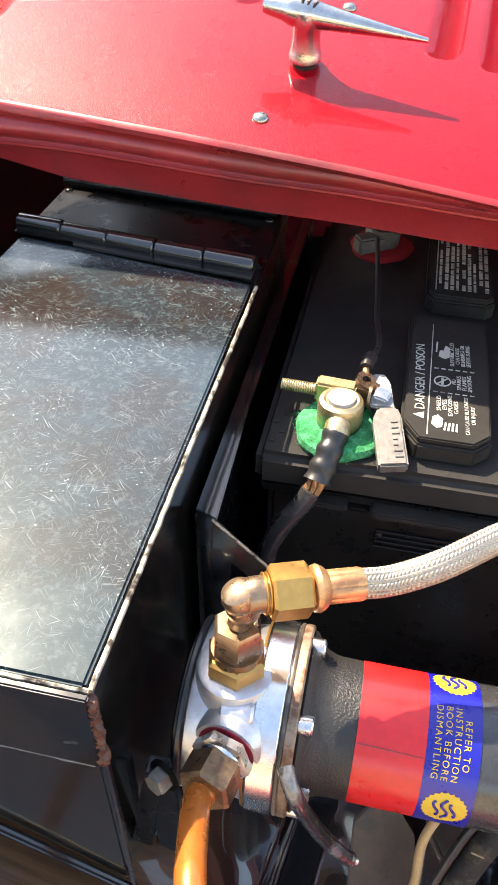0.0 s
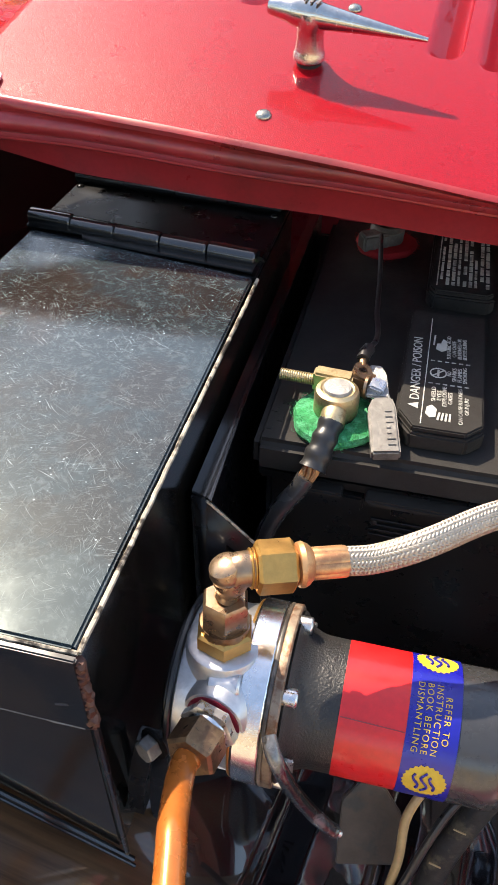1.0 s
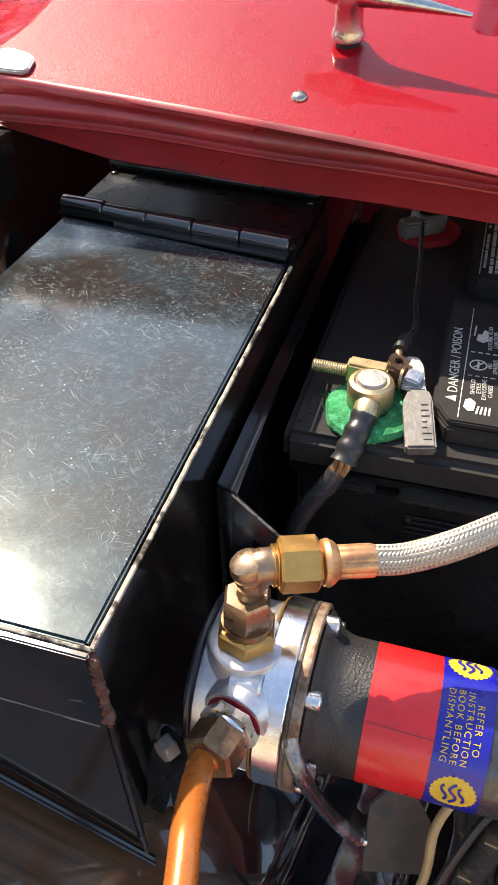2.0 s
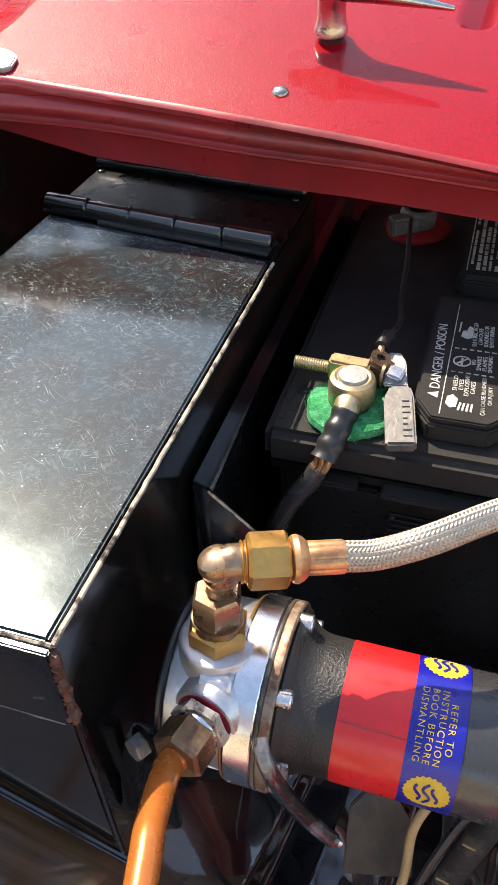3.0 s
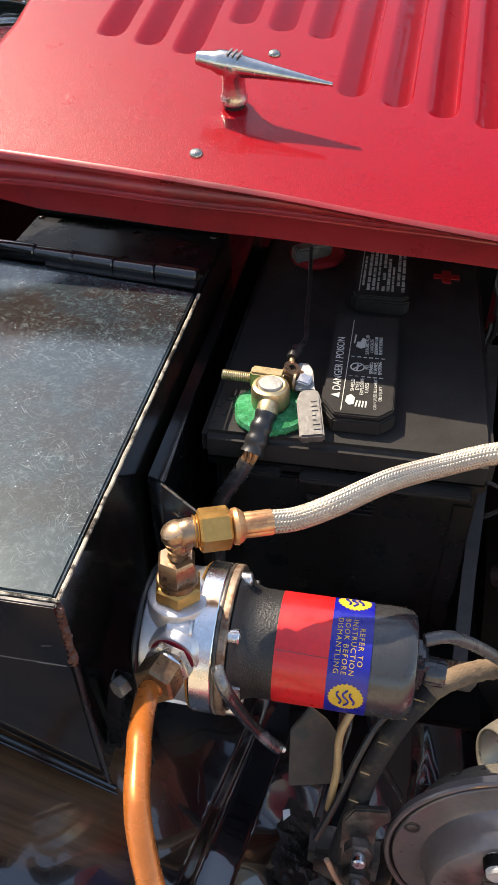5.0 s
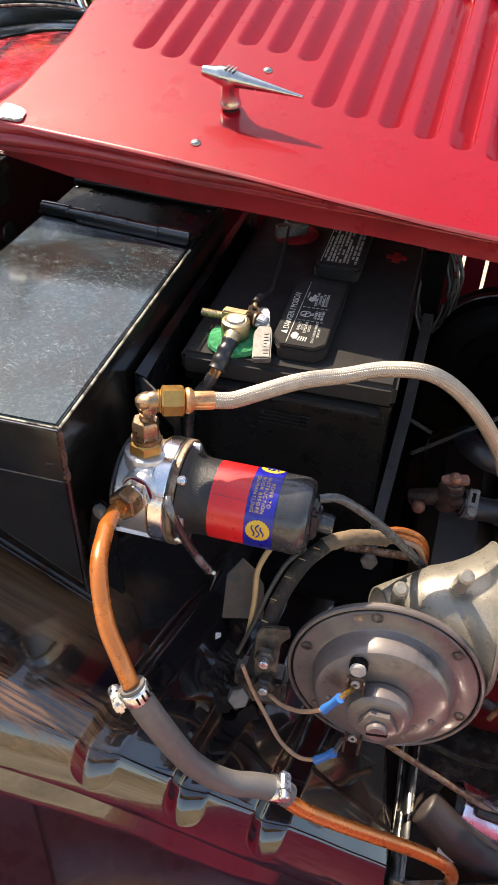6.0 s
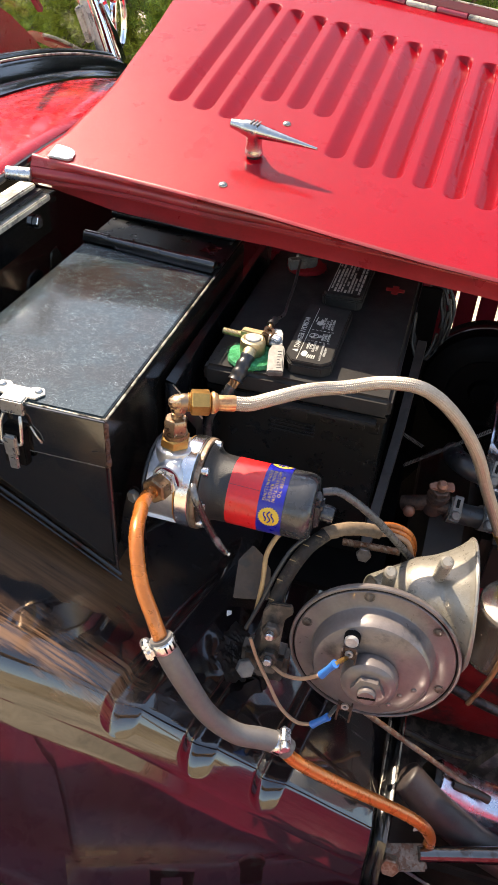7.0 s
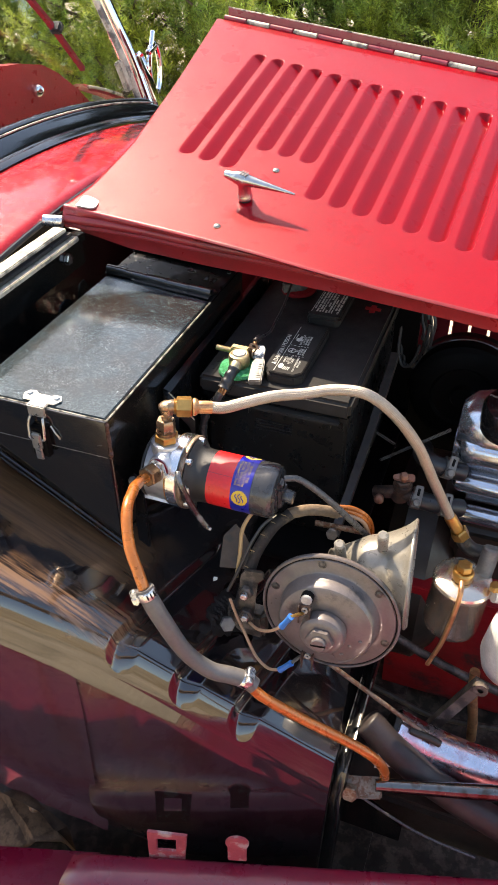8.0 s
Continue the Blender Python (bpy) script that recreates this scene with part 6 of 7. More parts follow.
def hose_clip(p, d, side, parent):
    """A worm-drive clip: slotted band, housing and screw."""
    m = ax(p, d, side)
    band = part("hose_clip", lathe([(0.0074, -0.0040), (0.0086, -0.0040), (0.0090, -0.0034), (0.0090, 0.0034), (0.0086, 0.0040), (0.0074, 0.0040)], 40, m), ZINC, parent, "pale steel worm-drive hose clip")
    for k in range(9):
        a = radians(95 + 22 * k)
        part("clip_slot", block(-0.0004, 0.0003, -0.0006, 0.0006, -0.0026, 0.0026, 0.0, 1, m @ Matrix.Rotation(a, 4, "Z") @ Matrix.Translation((0.0090, 0, 0))), BLACK_DULL, band)
    part("screw_housing", block(0.0078, 0.0138, -0.0070, 0.0070, -0.0042, 0.0042, 0.0018, 2, m), ZINC, band)
    part("clip_screw", lathe([(0.0, 0), (0.0036, 0), (0.0039, 0.001), (0.0039, 0.005), (0.0030, 0.0058), (0, 0.0058)], 16, m @ Matrix.Translation((0.0106, 0.0062, 0)) @ pose(0, 0, 0, -90, 0, 0)), ZINC, band)


hose_clip((0.0800, -0.0980, 0.7010), (0.40, -0.10, -0.9), (-0.75, -0.65, -0.2), pipe)
hose_clip((0.1625, -0.0785, 0.5910), (0.8, 0.16, -0.5), (0.3, 0.1, 0.9), pipe)

# mounting bracket and bolt beside the pump, earth wire
mount = thing("pump_bracket", (0.02, 0.06, 0.66), "black steel bracket that carries the fuel pump", "bracket")
part("bracket_plate", turned([(0.0, 0.0136), (0.0292, 0.0136), (0.0298, 0.0142), (0.0298, 0.0159), (0.0, 0.0159)], 40), BLACK_PLATE, mount)
part("bracket_leg", block(0.0020, 0.0150, 0.024, 0.029, 0.615, 0.705, 0.001), BLACK_PLATE, mount)
part("bracket_arm", sweep([Vector((0.0105, 0.0175, 0.7200)), Vector((0.0085, 0.0150, 0.7090)), Vector((0.0055, 0.0135, 0.6900)), Vector((0.0030, 0.0130, 0.6640))], 0.0052, 4), BLACK_PLATE, mount, "black bracket arm")
bolt = part("mount_bolt", hexnut(0.0090, 0.0060, ax((0.0138, 0.0152, 0.7195), (-0.45, -0.85, 0.1))), LUG, mount, "plated hexagon bolt")
part("bolt_washer", lathe([(0.003, 0), (0.0070, 0), (0.0070, 0.0012), (0.003, 0.0012)], 24, ax((0.0142, 0.0158, 0.7195), (-0.45, -0.85, 0.1))), BLACK_DULL, bolt)
earth = thing("pump_earth_wire", (0.08, 0.02, 0.69), "short black earth wire hanging from the fuel pump", "wire")
part("wire", tube([(0.0592, 0.0185, 0.7395), (0.0615, 0.0140, 0.7380), (0.0655, 0.0115, 0.7300), (0.0710, 0.0125, 0.7140), (0.0780, 0.0145, 0.6965), (0.0860, 0.0160, 0.6820), (0.0890, 0.0165, 0.6785)], 0.0031, 16, 8), mat("glossy_black_wire", (0.022, 0.020, 0.019), 0.22, 0.2, 0.8, 0.06, var=0.2, vscale=80, bump=0.08, second=(0.12, 0.12, 0.12), sscale=40, samt=0.35), earth)
part("bare_end", rod((0.0880, 0.0163, 0.6795), (0.0915, 0.0168, 0.6765), 0.0015, 10), ZINC, earth, "bare wire end")


# ---- horn ----
HC = Vector((0.2195, 0.0122, 0.6070))
HN = Vector((0.02, -0.99, 0.14)).normalized()
HM = ax(HC, HN, (0, 0, 1)) @ Matrix.Scale(1.02, 4)
horn = thing("car_horn", HC + Vector((0, 0, -0.07)), "grey round car horn with a cast trumpet", "horn")
part("back_shell", lathe([(0.0, -0.030), (0.035, -0.029), (0.052, -0.022), (0.060, -0.010), (0.064, -0.004), (0.0, -0.004)], 56, HM), HORN_CAST, horn)
part("rear_rim", lathe([(0.060, -0.0045), (0.0675, -0.0045), (0.0688, -0.0036), (0.0688, -0.0014), (0.060, -0.0012)], 72, HM), HORN, horn)
face = part("face_plate", lathe([(0.0, 0.0222), (0.030, 0.0218), (0.0420, 0.0205), (0.0455, 0.0190), (0.0470, 0.0165), (0.0480, 0.0110), (0.0488, 0.0050), (0.0500, 0.0024), (0.0525, 0.0012), (0.0640, 0.0012), (0.0647, 0.0006), (0.0650, -0.0010), (0.0661, -0.0010), (0.0664, 0.0008), (0.0670, 0.0014), (0.0684, 0.0012), (0.0692, 0.0002), (0.0692, -0.0012)], 80, HM), HORN, horn, "domed grey face plate")
part("gasket", lathe([(0.0650, -0.0006), (0.0650, -0.0002), (0.0661, -0.0002), (0.0661, -0.0006)], 80, HM), BLACK_DULL, face, "thin black gasket in the rim")
part("boss", lathe([(0.0, 0.0370), (0.0150, 0.0370), (0.0185, 0.0362), (0.0212, 0.0340), (0.0222, 0.0300), (0.0222, 0.0230)], 56, HM), HORN, face, "round centre boss")
part("centre_nut", hexnut(0.0230, 0.0060, HM @ Matrix.Translation((0, 0, 0.0368))), HORN, face, "grey hexagon lock nut")
part("adjusting_screw", lathe([(0.0, 0.0475), (0.0062, 0.0475), (0.0072, 0.0465), (0.0074, 0.0410)], 32, HM), HORN, face, "slotted adjusting screw")
part("screw_slot", block(-0.0070, 0.0070, -0.0009, 0.0009, 0.0468, 0.0478, 0.0, 1, HM @ pose(0, 0, 0, 0, 0, 98)), BLACK_DULL, face)
for ang in (12, 72, 132, 192, 252, 312):
    a = radians(ang)
    part("face_screw", merge(lathe([(0.0, 0.0024), (0.0020, 0.0024), (0.0032, 0.0018), (0.0034, 0.0010)], 18, HM @ Matrix.Translation((0.0595 * math.cos(a), 0.0595 * math.sin(a), 0))), lathe([(0.0036, 0.0010), (0.0036, 0.0015), (0.0044, 0.0015), (0.0044, 0.0010)], 20, HM @ Matrix.Translation((0.0595 * math.cos(a), 0.0595 * math.sin(a), 0)))), GRIME, face, "small dirty face screw")
for ang, r in ((30, 0.034), (100, 0.036), (215, 0.034), (240, 0.030), (260, 0.036)):
    a = radians(ang)
    part("dimple", dome(HM @ Vector((r * math.cos(a), r * math.sin(a), 0.0215)), HN, 0.0022, 0.0012, 10), HORN, face)
part("raised_line", sweep([HM @ Vector((0.0440 * math.cos(a), 0.0440 * math.sin(a), 0.0196)) for a in span(radians(200), radians(262), 14)], 0.0007, 6), HORN, face)
part("raised_line", sweep([HM @ Vector((r * math.cos(3.5), r * math.sin(3.5), 0.0232 - 0.004 * max(0, (r - 0.032) / 0.008))) for r in span(0.022, 0.040, 6)], 0.0007, 6), HORN, face)


def trumpet_bm():
    path = spline([(0.207, 0.056, 0.624), (0.224, 0.063, 0.6220), (0.248, 0.0665, 0.6262), (0.264, 0.0692, 0.6270), (0.275, 0.0705, 0.6277), (0.282, 0.0713, 0.6281), (0.2865, 0.0718, 0.6284)], 6)
    return sweep(path, lambda s: 0.020 + 0.0145 * min(1, s / 0.5) + 0.0205 * max(0.0, (s - 0.30) / 0.70) ** 2.4, 48, False)


BELL = ax((0.2865, 0.0718, 0.6284), (1.0, 0.08, 0.05))
tr = part("trumpet", trumpet_bm(), HORN_CAST, horn, "pale cast trumpet bell")
thicken(tr, 0.0022)
part("bell_rim", sweep([BELL @ Vector((0.0550 * math.cos(a), 0.0550 * math.sin(a), 0)) for a in span(0, 2 * math.pi, 48)], 0.0018, 8), HORN_CAST, horn)
for p, q in (((0.2190, 0.0510, 0.6450), (0.2185, 0.0330, 0.6850)), ((0.2570, 0.0570, 0.6680), (0.2580, 0.0380, 0.7050))):
    part("casting_boss", rod(p, q, 0.0054, 20, 0.0018), HORN_CAST, horn, "round casting boss")
part("terminal_post", rod(HM @ Vector((0.0335, 0.0190, 0.0150)), HM @ Vector((0.0335, 0.0190, 0.0290)), 0.0056, 24, 0.001), WHITE_METAL, horn, "horn terminal")
part("terminal_sleeve", rod(HM @ Vector((0.0335, 0.0190, 0.0200)), HM @ Vector((0.0335, 0.0190, 0.0262)), 0.0064, 24, 0.0008), BLACK_DULL, horn, "black insulating sleeve")


def blade_clip(x, y, z):
    """A folded blade connector: a hollow box with two prongs, an eyelet on its back."""
    m = HM @ Matrix.Translation((x, y, z)) @ Matrix.Scale(1.25, 4)
    bits = [block(-0.0045, 0.0045, -0.0050, 0.0050, 0.0, 0.0012, 0.0003, 1, m)]
    for s in (-1, 1):
        bits.append(block(-0.0045, 0.0045, s * 0.0044 - 0.0006, s * 0.0044 + 0.0006, 0.0008, 0.0052, 0.0003, 1, m))
        bits.append(block(-0.0135, -0.0042, s * 0.0042 - 0.0007, s * 0.0042 + 0.0007, 0.0010, 0.0026, 0.0003, 1, m))
    return merge(*bits), lathe([(0.0012, 0.0012), (0.0012, 0.0024), (0.0026, 0.0024), (0.0026, 0.0012)], 16, m)


for x, y, z in ((0.0235, 0.0190, 0.0285), (-0.0430, 0.0135, 0.0190)):
    clip_bm, eye_bm = blade_clip(x, y, z)
    bc = part("blade_connector", clip_bm, TAP, horn, "dark folded blade connector")
    part("eyelet", eye_bm, WHITE_METAL, bc)


def horn_wire(pts, sleeve, metal, parent_label):
    w = thing("horn_wire", pts[0], parent_label, "wire", "horn wires")
    part("wire", tube(pts, 0.0016, 10, 8), WIRE_TAN, w)
    a, b, c = (Vector(q) for q in sleeve)
    part("crimp_sleeve", tube([a, a.lerp(b, 0.5), b], lambda s: 0.0034 - 0.0006 * math.sin(s * 3.14), 12, 4), CRIMP_BLUE, w, "blue crimp sleeve")
    part("spade", tube([b, b.lerp(c, 0.5), c], lambda s: 0.0018 + 0.0003 * math.sin(s * 500), 8, 6), metal, w, "crimped spade terminal")


UP_END, LOW_END = HM @ Vector((0.0200, 0.0200, 0.0310)), HM @ Vector((-0.0445, 0.0205, 0.0225))
horn_wire([(0.1405, -0.0060, 0.5805), (0.1530, -0.0160, 0.5870), (0.1690, -0.0260, 0.6030), (0.1840, -0.0330, 0.6245)], [(0.1835, -0.0330, 0.6240), (0.1925, -0.0335, 0.6430), UP_END], BRASS, "tan horn wire with a blue crimp on the upper terminal")
horn_wire([(0.1190, -0.0050, 0.6080), (0.1270, -0.0070, 0.5850), (0.1400, -0.0150, 0.5685), (0.1540, -0.0240, 0.5530), (0.1700, -0.0320, 0.5510), (0.1840, -0.0350, 0.5590)], [(0.1835, -0.0350, 0.5585), (0.1950, -0.0340, 0.5740), LOW_END], LUG, "tan horn wire with a blue crimp on the lower terminal")
# bracket of the horn
hb = thing("horn_bracket", (0.13, 0.01, 0.56), "grimy steel bracket that carries the horn", "bracket")
part("bracket_arm", prism([(-0.008, -0.034), (0.008, -0.034), (0.0095, 0.026), (0.016, 0.034), (0.014, 0.042), (-0.004, 0.040), (-0.009, 0.030)], 0.004, ax((0.1340, 0.0060, 0.5990), (0.05, -0.96, 0.2), (1, 0, 0)), 0.001), GRIME, hb)
for p in ((0.1350, 0.0020, 0.6190), (0.1360, 0.0000, 0.5880)):
    n_ = part("bracket_bolt", hexnut(0.0135, 0.0065, ax(p, HN)), GRIME, hb, "grimy bracket bolt")
    part("bolt_end", rod(Vector(p) + HN * 0.006, Vector(p) + HN * 0.012, 0.0038, 14, 0.0008), ZINC, n_)
part("bracket_foot", block(0.108, 0.150, 0.010, 0.030, 0.535, 0.572, 0.004), GRIME, hb)
single("frame_bolt", hexnut(0.0145, 0.0080, ax((0.1165, -0.0080, 0.5720), (0.35, -0.70, 0.6))), LUG, "dull grey hexagon bolt on the toe board", "bolt")

# ---- wires and looms below the pump ----
w1 = thing("terminal_wire", (0.2, 0.09, 0.65), "grey feed wire curving from the pump terminal", "wire")
part("wire", tube([(0.1540, 0.0580, 0.7280), (0.1660, 0.0620, 0.7280), (0.1820, 0.0680, 0.7150), (0.2000, 0.0730, 0.6970), (0.2215, 0.0880, 0.6625), (0.2345, 0.1000, 0.6380), (0.2450, 0.1080, 0.6180), (0.2520, 0.1150, 0.5950)], 0.0033, 16, 8), WIRE_GREY, w1)
w2 = thing("wiring_loom", (0.15, 0.05, 0.64), "dark cloth wiring loom with a frayed brown braid", "wiring loom")
part("loom", tube([(0.1250, 0.0050, 0.5900), (0.1310, 0.0160, 0.6250), (0.1370, 0.0280, 0.6520), (0.1490, 0.0430, 0.6760), (0.1620, 0.0570, 0.6850)], 0.0058, 16, 8), LOOM, w2)
part("braid_end", tube([(0.1600, 0.0560, 0.6850), (0.1750, 0.0680, 0.6845), (0.1900, 0.0790, 0.6790), (0.2030, 0.0870, 0.6720)], 0.0056, 16, 6, True, lambda a, s: 0.0004 * math.sin(8 * a + s * 1500)), LOOM_BROWN, w2, "frayed brown braid")
for k, c in enumerate((WIRE_TAN, COPPER_LACQ, COPPER_LACQ)):
    o = Vector((0, 0.003 * k, 0.003 * (k - 1)))
    part("loom_wire", tube([Vector((0.2000, 0.0860, 0.6730)) + o, Vector((0.2150, 0.0930, 0.6700)) + o, Vector((0.2290, 0.0990, 0.6590)) + o, Vector((0.2360, 0.1040, 0.6350)) + o * 1.5, Vector((0.2370, 0.1100, 0.6000)) + o], 0.0023, 10, 6), c, w2)
for k in range(5):
    p = spline([(0.1310, 0.0160, 0.6250), (0.1370, 0.0280, 0.6520), (0.1490, 0.0430, 0.6760), (0.1620, 0.0570, 0.6850)], 8)[3 + 5 * k if 3 + 5 * k < 24 else 23]
    part("tracer", rod(p + Vector((-0.006, -0.005, 0.0035)), p + Vector((-0.001, -0.0063, 0.0042)), 0.0004, 6), WIRE_YELLOW, w2, "yellowish tracer thread")
w3 = thing("yellow_wire", (0.12, 0.03, 0.64), "stiff yellowish wire hanging below the pump", "wire")
part("wire", tube([(0.1290, 0.0470, 0.6900), (0.1230, 0.0400, 0.6820), (0.1185, 0.0330, 0.6680), (0.1190, 0.0250, 0.6450), (0.1170, 0.0190, 0.6150)], 0.0021, 12, 8), WIRE_YELLOW, w3)
w4 = thing("thin_black_wire", (0.13, 0.03, 0.65), "thin black wire with a bare end under the pump", "wire")
part("wire", tube([(0.1460, 0.0470, 0.6840), (0.1370, 0.0400, 0.6740), (0.1290, 0.0290, 0.6560), (0.1220, 0.0180, 0.6330), (0.1120, 0.0060, 0.6050)], 0.0019, 10, 8), CABLE, w4)
part("bare_end", rod((0.1450, 0.0460, 0.6830), (0.1490, 0.0490, 0.6870), 0.0016, 8), ZINC, w4)
# dusty plate and grime below the pump
single("stay_plate", prism([(-0.014, -0.022), (0.018, -0.020), (0.016, 0.006), (0.008, 0.018), (-0.002, 0.026), (-0.013, 0.012)], 0.003, ax((0.1045, 0.0470, 0.6260), (0.15, -0.8, 0.55), (1, 0, 0.1)), 0.0006), PLATE_TAN, "dusty grey stay plate below the pump", "plate")


def grime_bm():
    """A ragged lumpy crust on the toe board, thin at its rim."""
    def fn(s, a):
        reach = 0.024 * (1 + 0.5 * noise.noise(Vector((math.cos(a) * 1.7, math.sin(a) * 1.7, 5.0))) + 0.14 * noise.noise(Vector((math.cos(a) * 6, math.sin(a) * 6, 2.0))))
        x, y = 0.1040 + 0.8 * reach * s * math.cos(a), 0.0140 + 1.2 * reach * s * math.sin(a)
        z = toe_z(x) - 0.13 * max(0.0, y - toe_edge(x) - 0.042)
        q = Vector((x, y, 0.0))
        lump = 0.0016 * (noise.noise(q * 150) + 0.5) + 0.0016 * noise.noise(q * 320) + 0.0007 * noise.noise(q * 900)
        return (x, y, z + max(lump, 0.0) * (1 - s ** 3) + 0.0002)
    return grid(fn, span(0.02, 1.0, 40), span(0, 2 * math.pi, 90))


single("grime_heap", grime_bm(), mat("black_oily_crust", (0.012, 0.010, 0.009), 0.38, var=0.5, vscale=60, bump=0.8, bscale=200, dust=0.2, dust_col=(0.10, 0.085, 0.07), dscale=160), "clotted oily dirt in the corner of the toe board", "dirt", kind="stuff")
single("paint_flake", prism([(0, 0), (0.005, 0.001), (0.006, 0.004), (0.002, 0.005)], 0.0006, pose(0.0930, 0.0120, 0.6060, 20, 10, 40), 0.0), WHITE_PLASTIC, "small white paint flake on the dirt", "flake")
w5 = thing("control_rod", (0.3, 0.02, 0.45), "thin rusty brown rod below the horn with a dark link", "rod")
part("rod", rod((0.2050, 0.0220, 0.5240), (0.3480, 0.0190, 0.4370), 0.0026, 12), RUSTY, w5)
part("rod_link", tube([(0.3190, 0.0160, 0.4480), (0.3300, 0.0150, 0.4470), (0.3400, 0.0150, 0.4460), (0.3520, 0.0150, 0.4410)], lambda s: 0.0042, 12, 5), CHASSIS, w5, "dark grimy rod link")

# ---- engine ----
eng = thing("engine_block", (0.5, 0.35, 0.25), "oily red painted engine block", "engine")
part("block", block(0.315, 0.95, 0.262, 0.46, 0.24, 0.535, 0.012, 3), CHASSIS, eng)
part("flange", block(0.300, 0.95, 0.245, 0.475, 0.385, 0.402, 0.004), ENGINE_RED, eng)
part("side_cover", block(0.345, 0.60, 0.236, 0.266, 0.29, 0.37, 0.010, 3), ENGINE_RED, eng)
part("bell_housing", lathe([(0.0, 0), (0.14, 0.0), (0.155, 0.02), (0.155, 0.06), (0.13, 0.09), (0.0, 0.09)], 36, ax((0.235, 0.36, 0.38), (1, 0, 0))), CHASSIS, eng)
part("oil_pipe", tube([(0.245, 0.15, 0.452), (0.279, 0.15, 0.428), (0.343, 0.15, 0.400), (0.410, 0.15, 0.381), (0.50, 0.155, 0.362)], 0.0058, 12, 6), GRIME, eng, "dark rubber pipe")
part("cross_pipe", tube([(0.250, 0.15, 0.318), (0.290, 0.15, 0.306), (0.337, 0.15, 0.291), (0.402, 0.15, 0.300), (0.47, 0.155, 0.315)], 0.0040, 12, 6), GRIME, eng, "dark rubber pipe")
side = thing("chassis_member", (0.5, 0.19, 0.3), "dark red painted chassis side below the carburettor", "chassis")
part("side_panel", grid(lambda x, z: (x, 0.215 + 0.1 * (0.5 - z) + 0.004 * math.sin(z * 40), z), span(0.26, 1.0, 8), span(0.20, 0.455, 8)), ENGINE_RED, side)
part("top_flange", block(0.26, 1.0, 0.212, 0.262, 0.4545, 0.460, 0.0015), ENGINE_RED, side)
for x in (0.315, 0.395, 0.475):
    part("side_bolt", hexnut(0.013, 0.006, ax((x, 0.2235, 0.43), (0, -1, 0))), GRIME, side, "grimy bolt head")
cover = thing("rocker_cover", (0.45, 0.32, 0.54), "polished alloy rocker cover with long round fins", "rocker cover")
part("cover_body", block(0.303, 0.80, 0.272, 0.385, 0.555, 0.672, 0.020, 5), POLISHED, cover)
for z, y, r in ((0.652, 0.272, 0.021), (0.607, 0.262, 0.0125), (0.563, 0.258, 0.0115)):
    prof = [(0.0, 0), (r * 0.6, 0.001), (r * 0.9, r * 0.35), (r, r * 0.9), (r, 0.45), (0, 0.45)]
    part("fin", lathe(prof, 28, ax((0.304, y, z), (1, -0.02, 0))), POLISHED, cover, "round polished fin")
part("cover_shoulder", lathe([(0.0, -0.004), (0.026, -0.002), (0.040, 0.012), (0.044, 0.030), (0.044, 0.3), (0, 0.3)], 32, ax((0.300, 0.300, 0.668), (1, 0, 0))), POLISHED, cover)
part("cover_end", lathe([(0.0, 0), (0.050, 0), (0.054, 0.01), (0.054, 0.05), (0, 0.05)], 32, ax((0.296, 0.335, 0.61), (1, 0, 0))), POLISHED, cover)
cap = part("oil_cap", lathe([(0.0, 0.040), (0.020, 0.0395), (0.029, 0.036), (0.0325, 0.030), (0.0330, 0.012), (0.030, 0.008), (0.0315, 0.004), (0.0315, 0.0), (0.0, 0.0)], 44, ax((0.352, 0.272, 0.690), (0, -0.2, 1.0))), BLACK, cover, "glossy black oil filler cap")
part("cap_chain", tube([(0.325, 0.262, 0.735), (0.337, 0.248, 0.742), (0.352, 0.243, 0.744)], 0.0012, 6, 6), ZINC, cap)

# coolant pipes behind the engine
hp = thing("heater_pipes", (0.27, 0.21, 0.6), "black hoses with steel clips behind the engine", "hose")
part("upper_hose", tube([(0.262, 0.300, 0.615), (0.262, 0.266, 0.634), (0.270, 0.242, 0.645), (0.285, 0.240, 0.640), (0.315, 0.250, 0.630)], 0.0112, 20, 6), CABLE, hp)
part("lower_hose", tube([(0.262, 0.2060, 0.6140), (0.280, 0.2070, 0.6100), (0.300, 0.213, 0.6050), (0.320, 0.225, 0.597)], 0.0108, 20, 6), CABLE, hp)
TAP_RED = mat("coppery_tap", (0.30, 0.145, 0.095), 0.5, 0.6, var=0.25, vscale=120, bump=0.4)
tap = thing("heater_tap", (0.25, 0.205, 0.59), "rusty heater tap with a coppery wing handle beside the hoses", "tap")
part("tap_body", merge(lathe([(0.0, 0), (0.0095, 0), (0.0115, 0.004), (0.0115, 0.010), (0.0095, 0.014), (0.0095, 0.022), (0.0115, 0.025), (0.0105, 0.031), (0.0, 0.032)], 24, ax((0.2490, 0.2120, 0.6030), (0.10, -0.25, 0.95))), tube([(0.2200, 0.2160, 0.6000), (0.2350, 0.2120, 0.6080), (0.2500, 0.2090, 0.6150)], 0.0080, 14, 4), tube([(0.2480, 0.2080, 0.6150), (0.2600, 0.2060, 0.6150), (0.2680, 0.2060, 0.6150)], 0.0078, 14, 4)), TAP, tap)
part("gland_nut", hexnut(0.0175, 0.0070, ax((0.2510, 0.2045, 0.6335), (0.10, -0.25, 0.95))), TAP, tap)
WING_M = ax((0.2520, 0.2010, 0.6420), (0.10, -0.35, 0.92), (0.85, 0.1, 0.3))
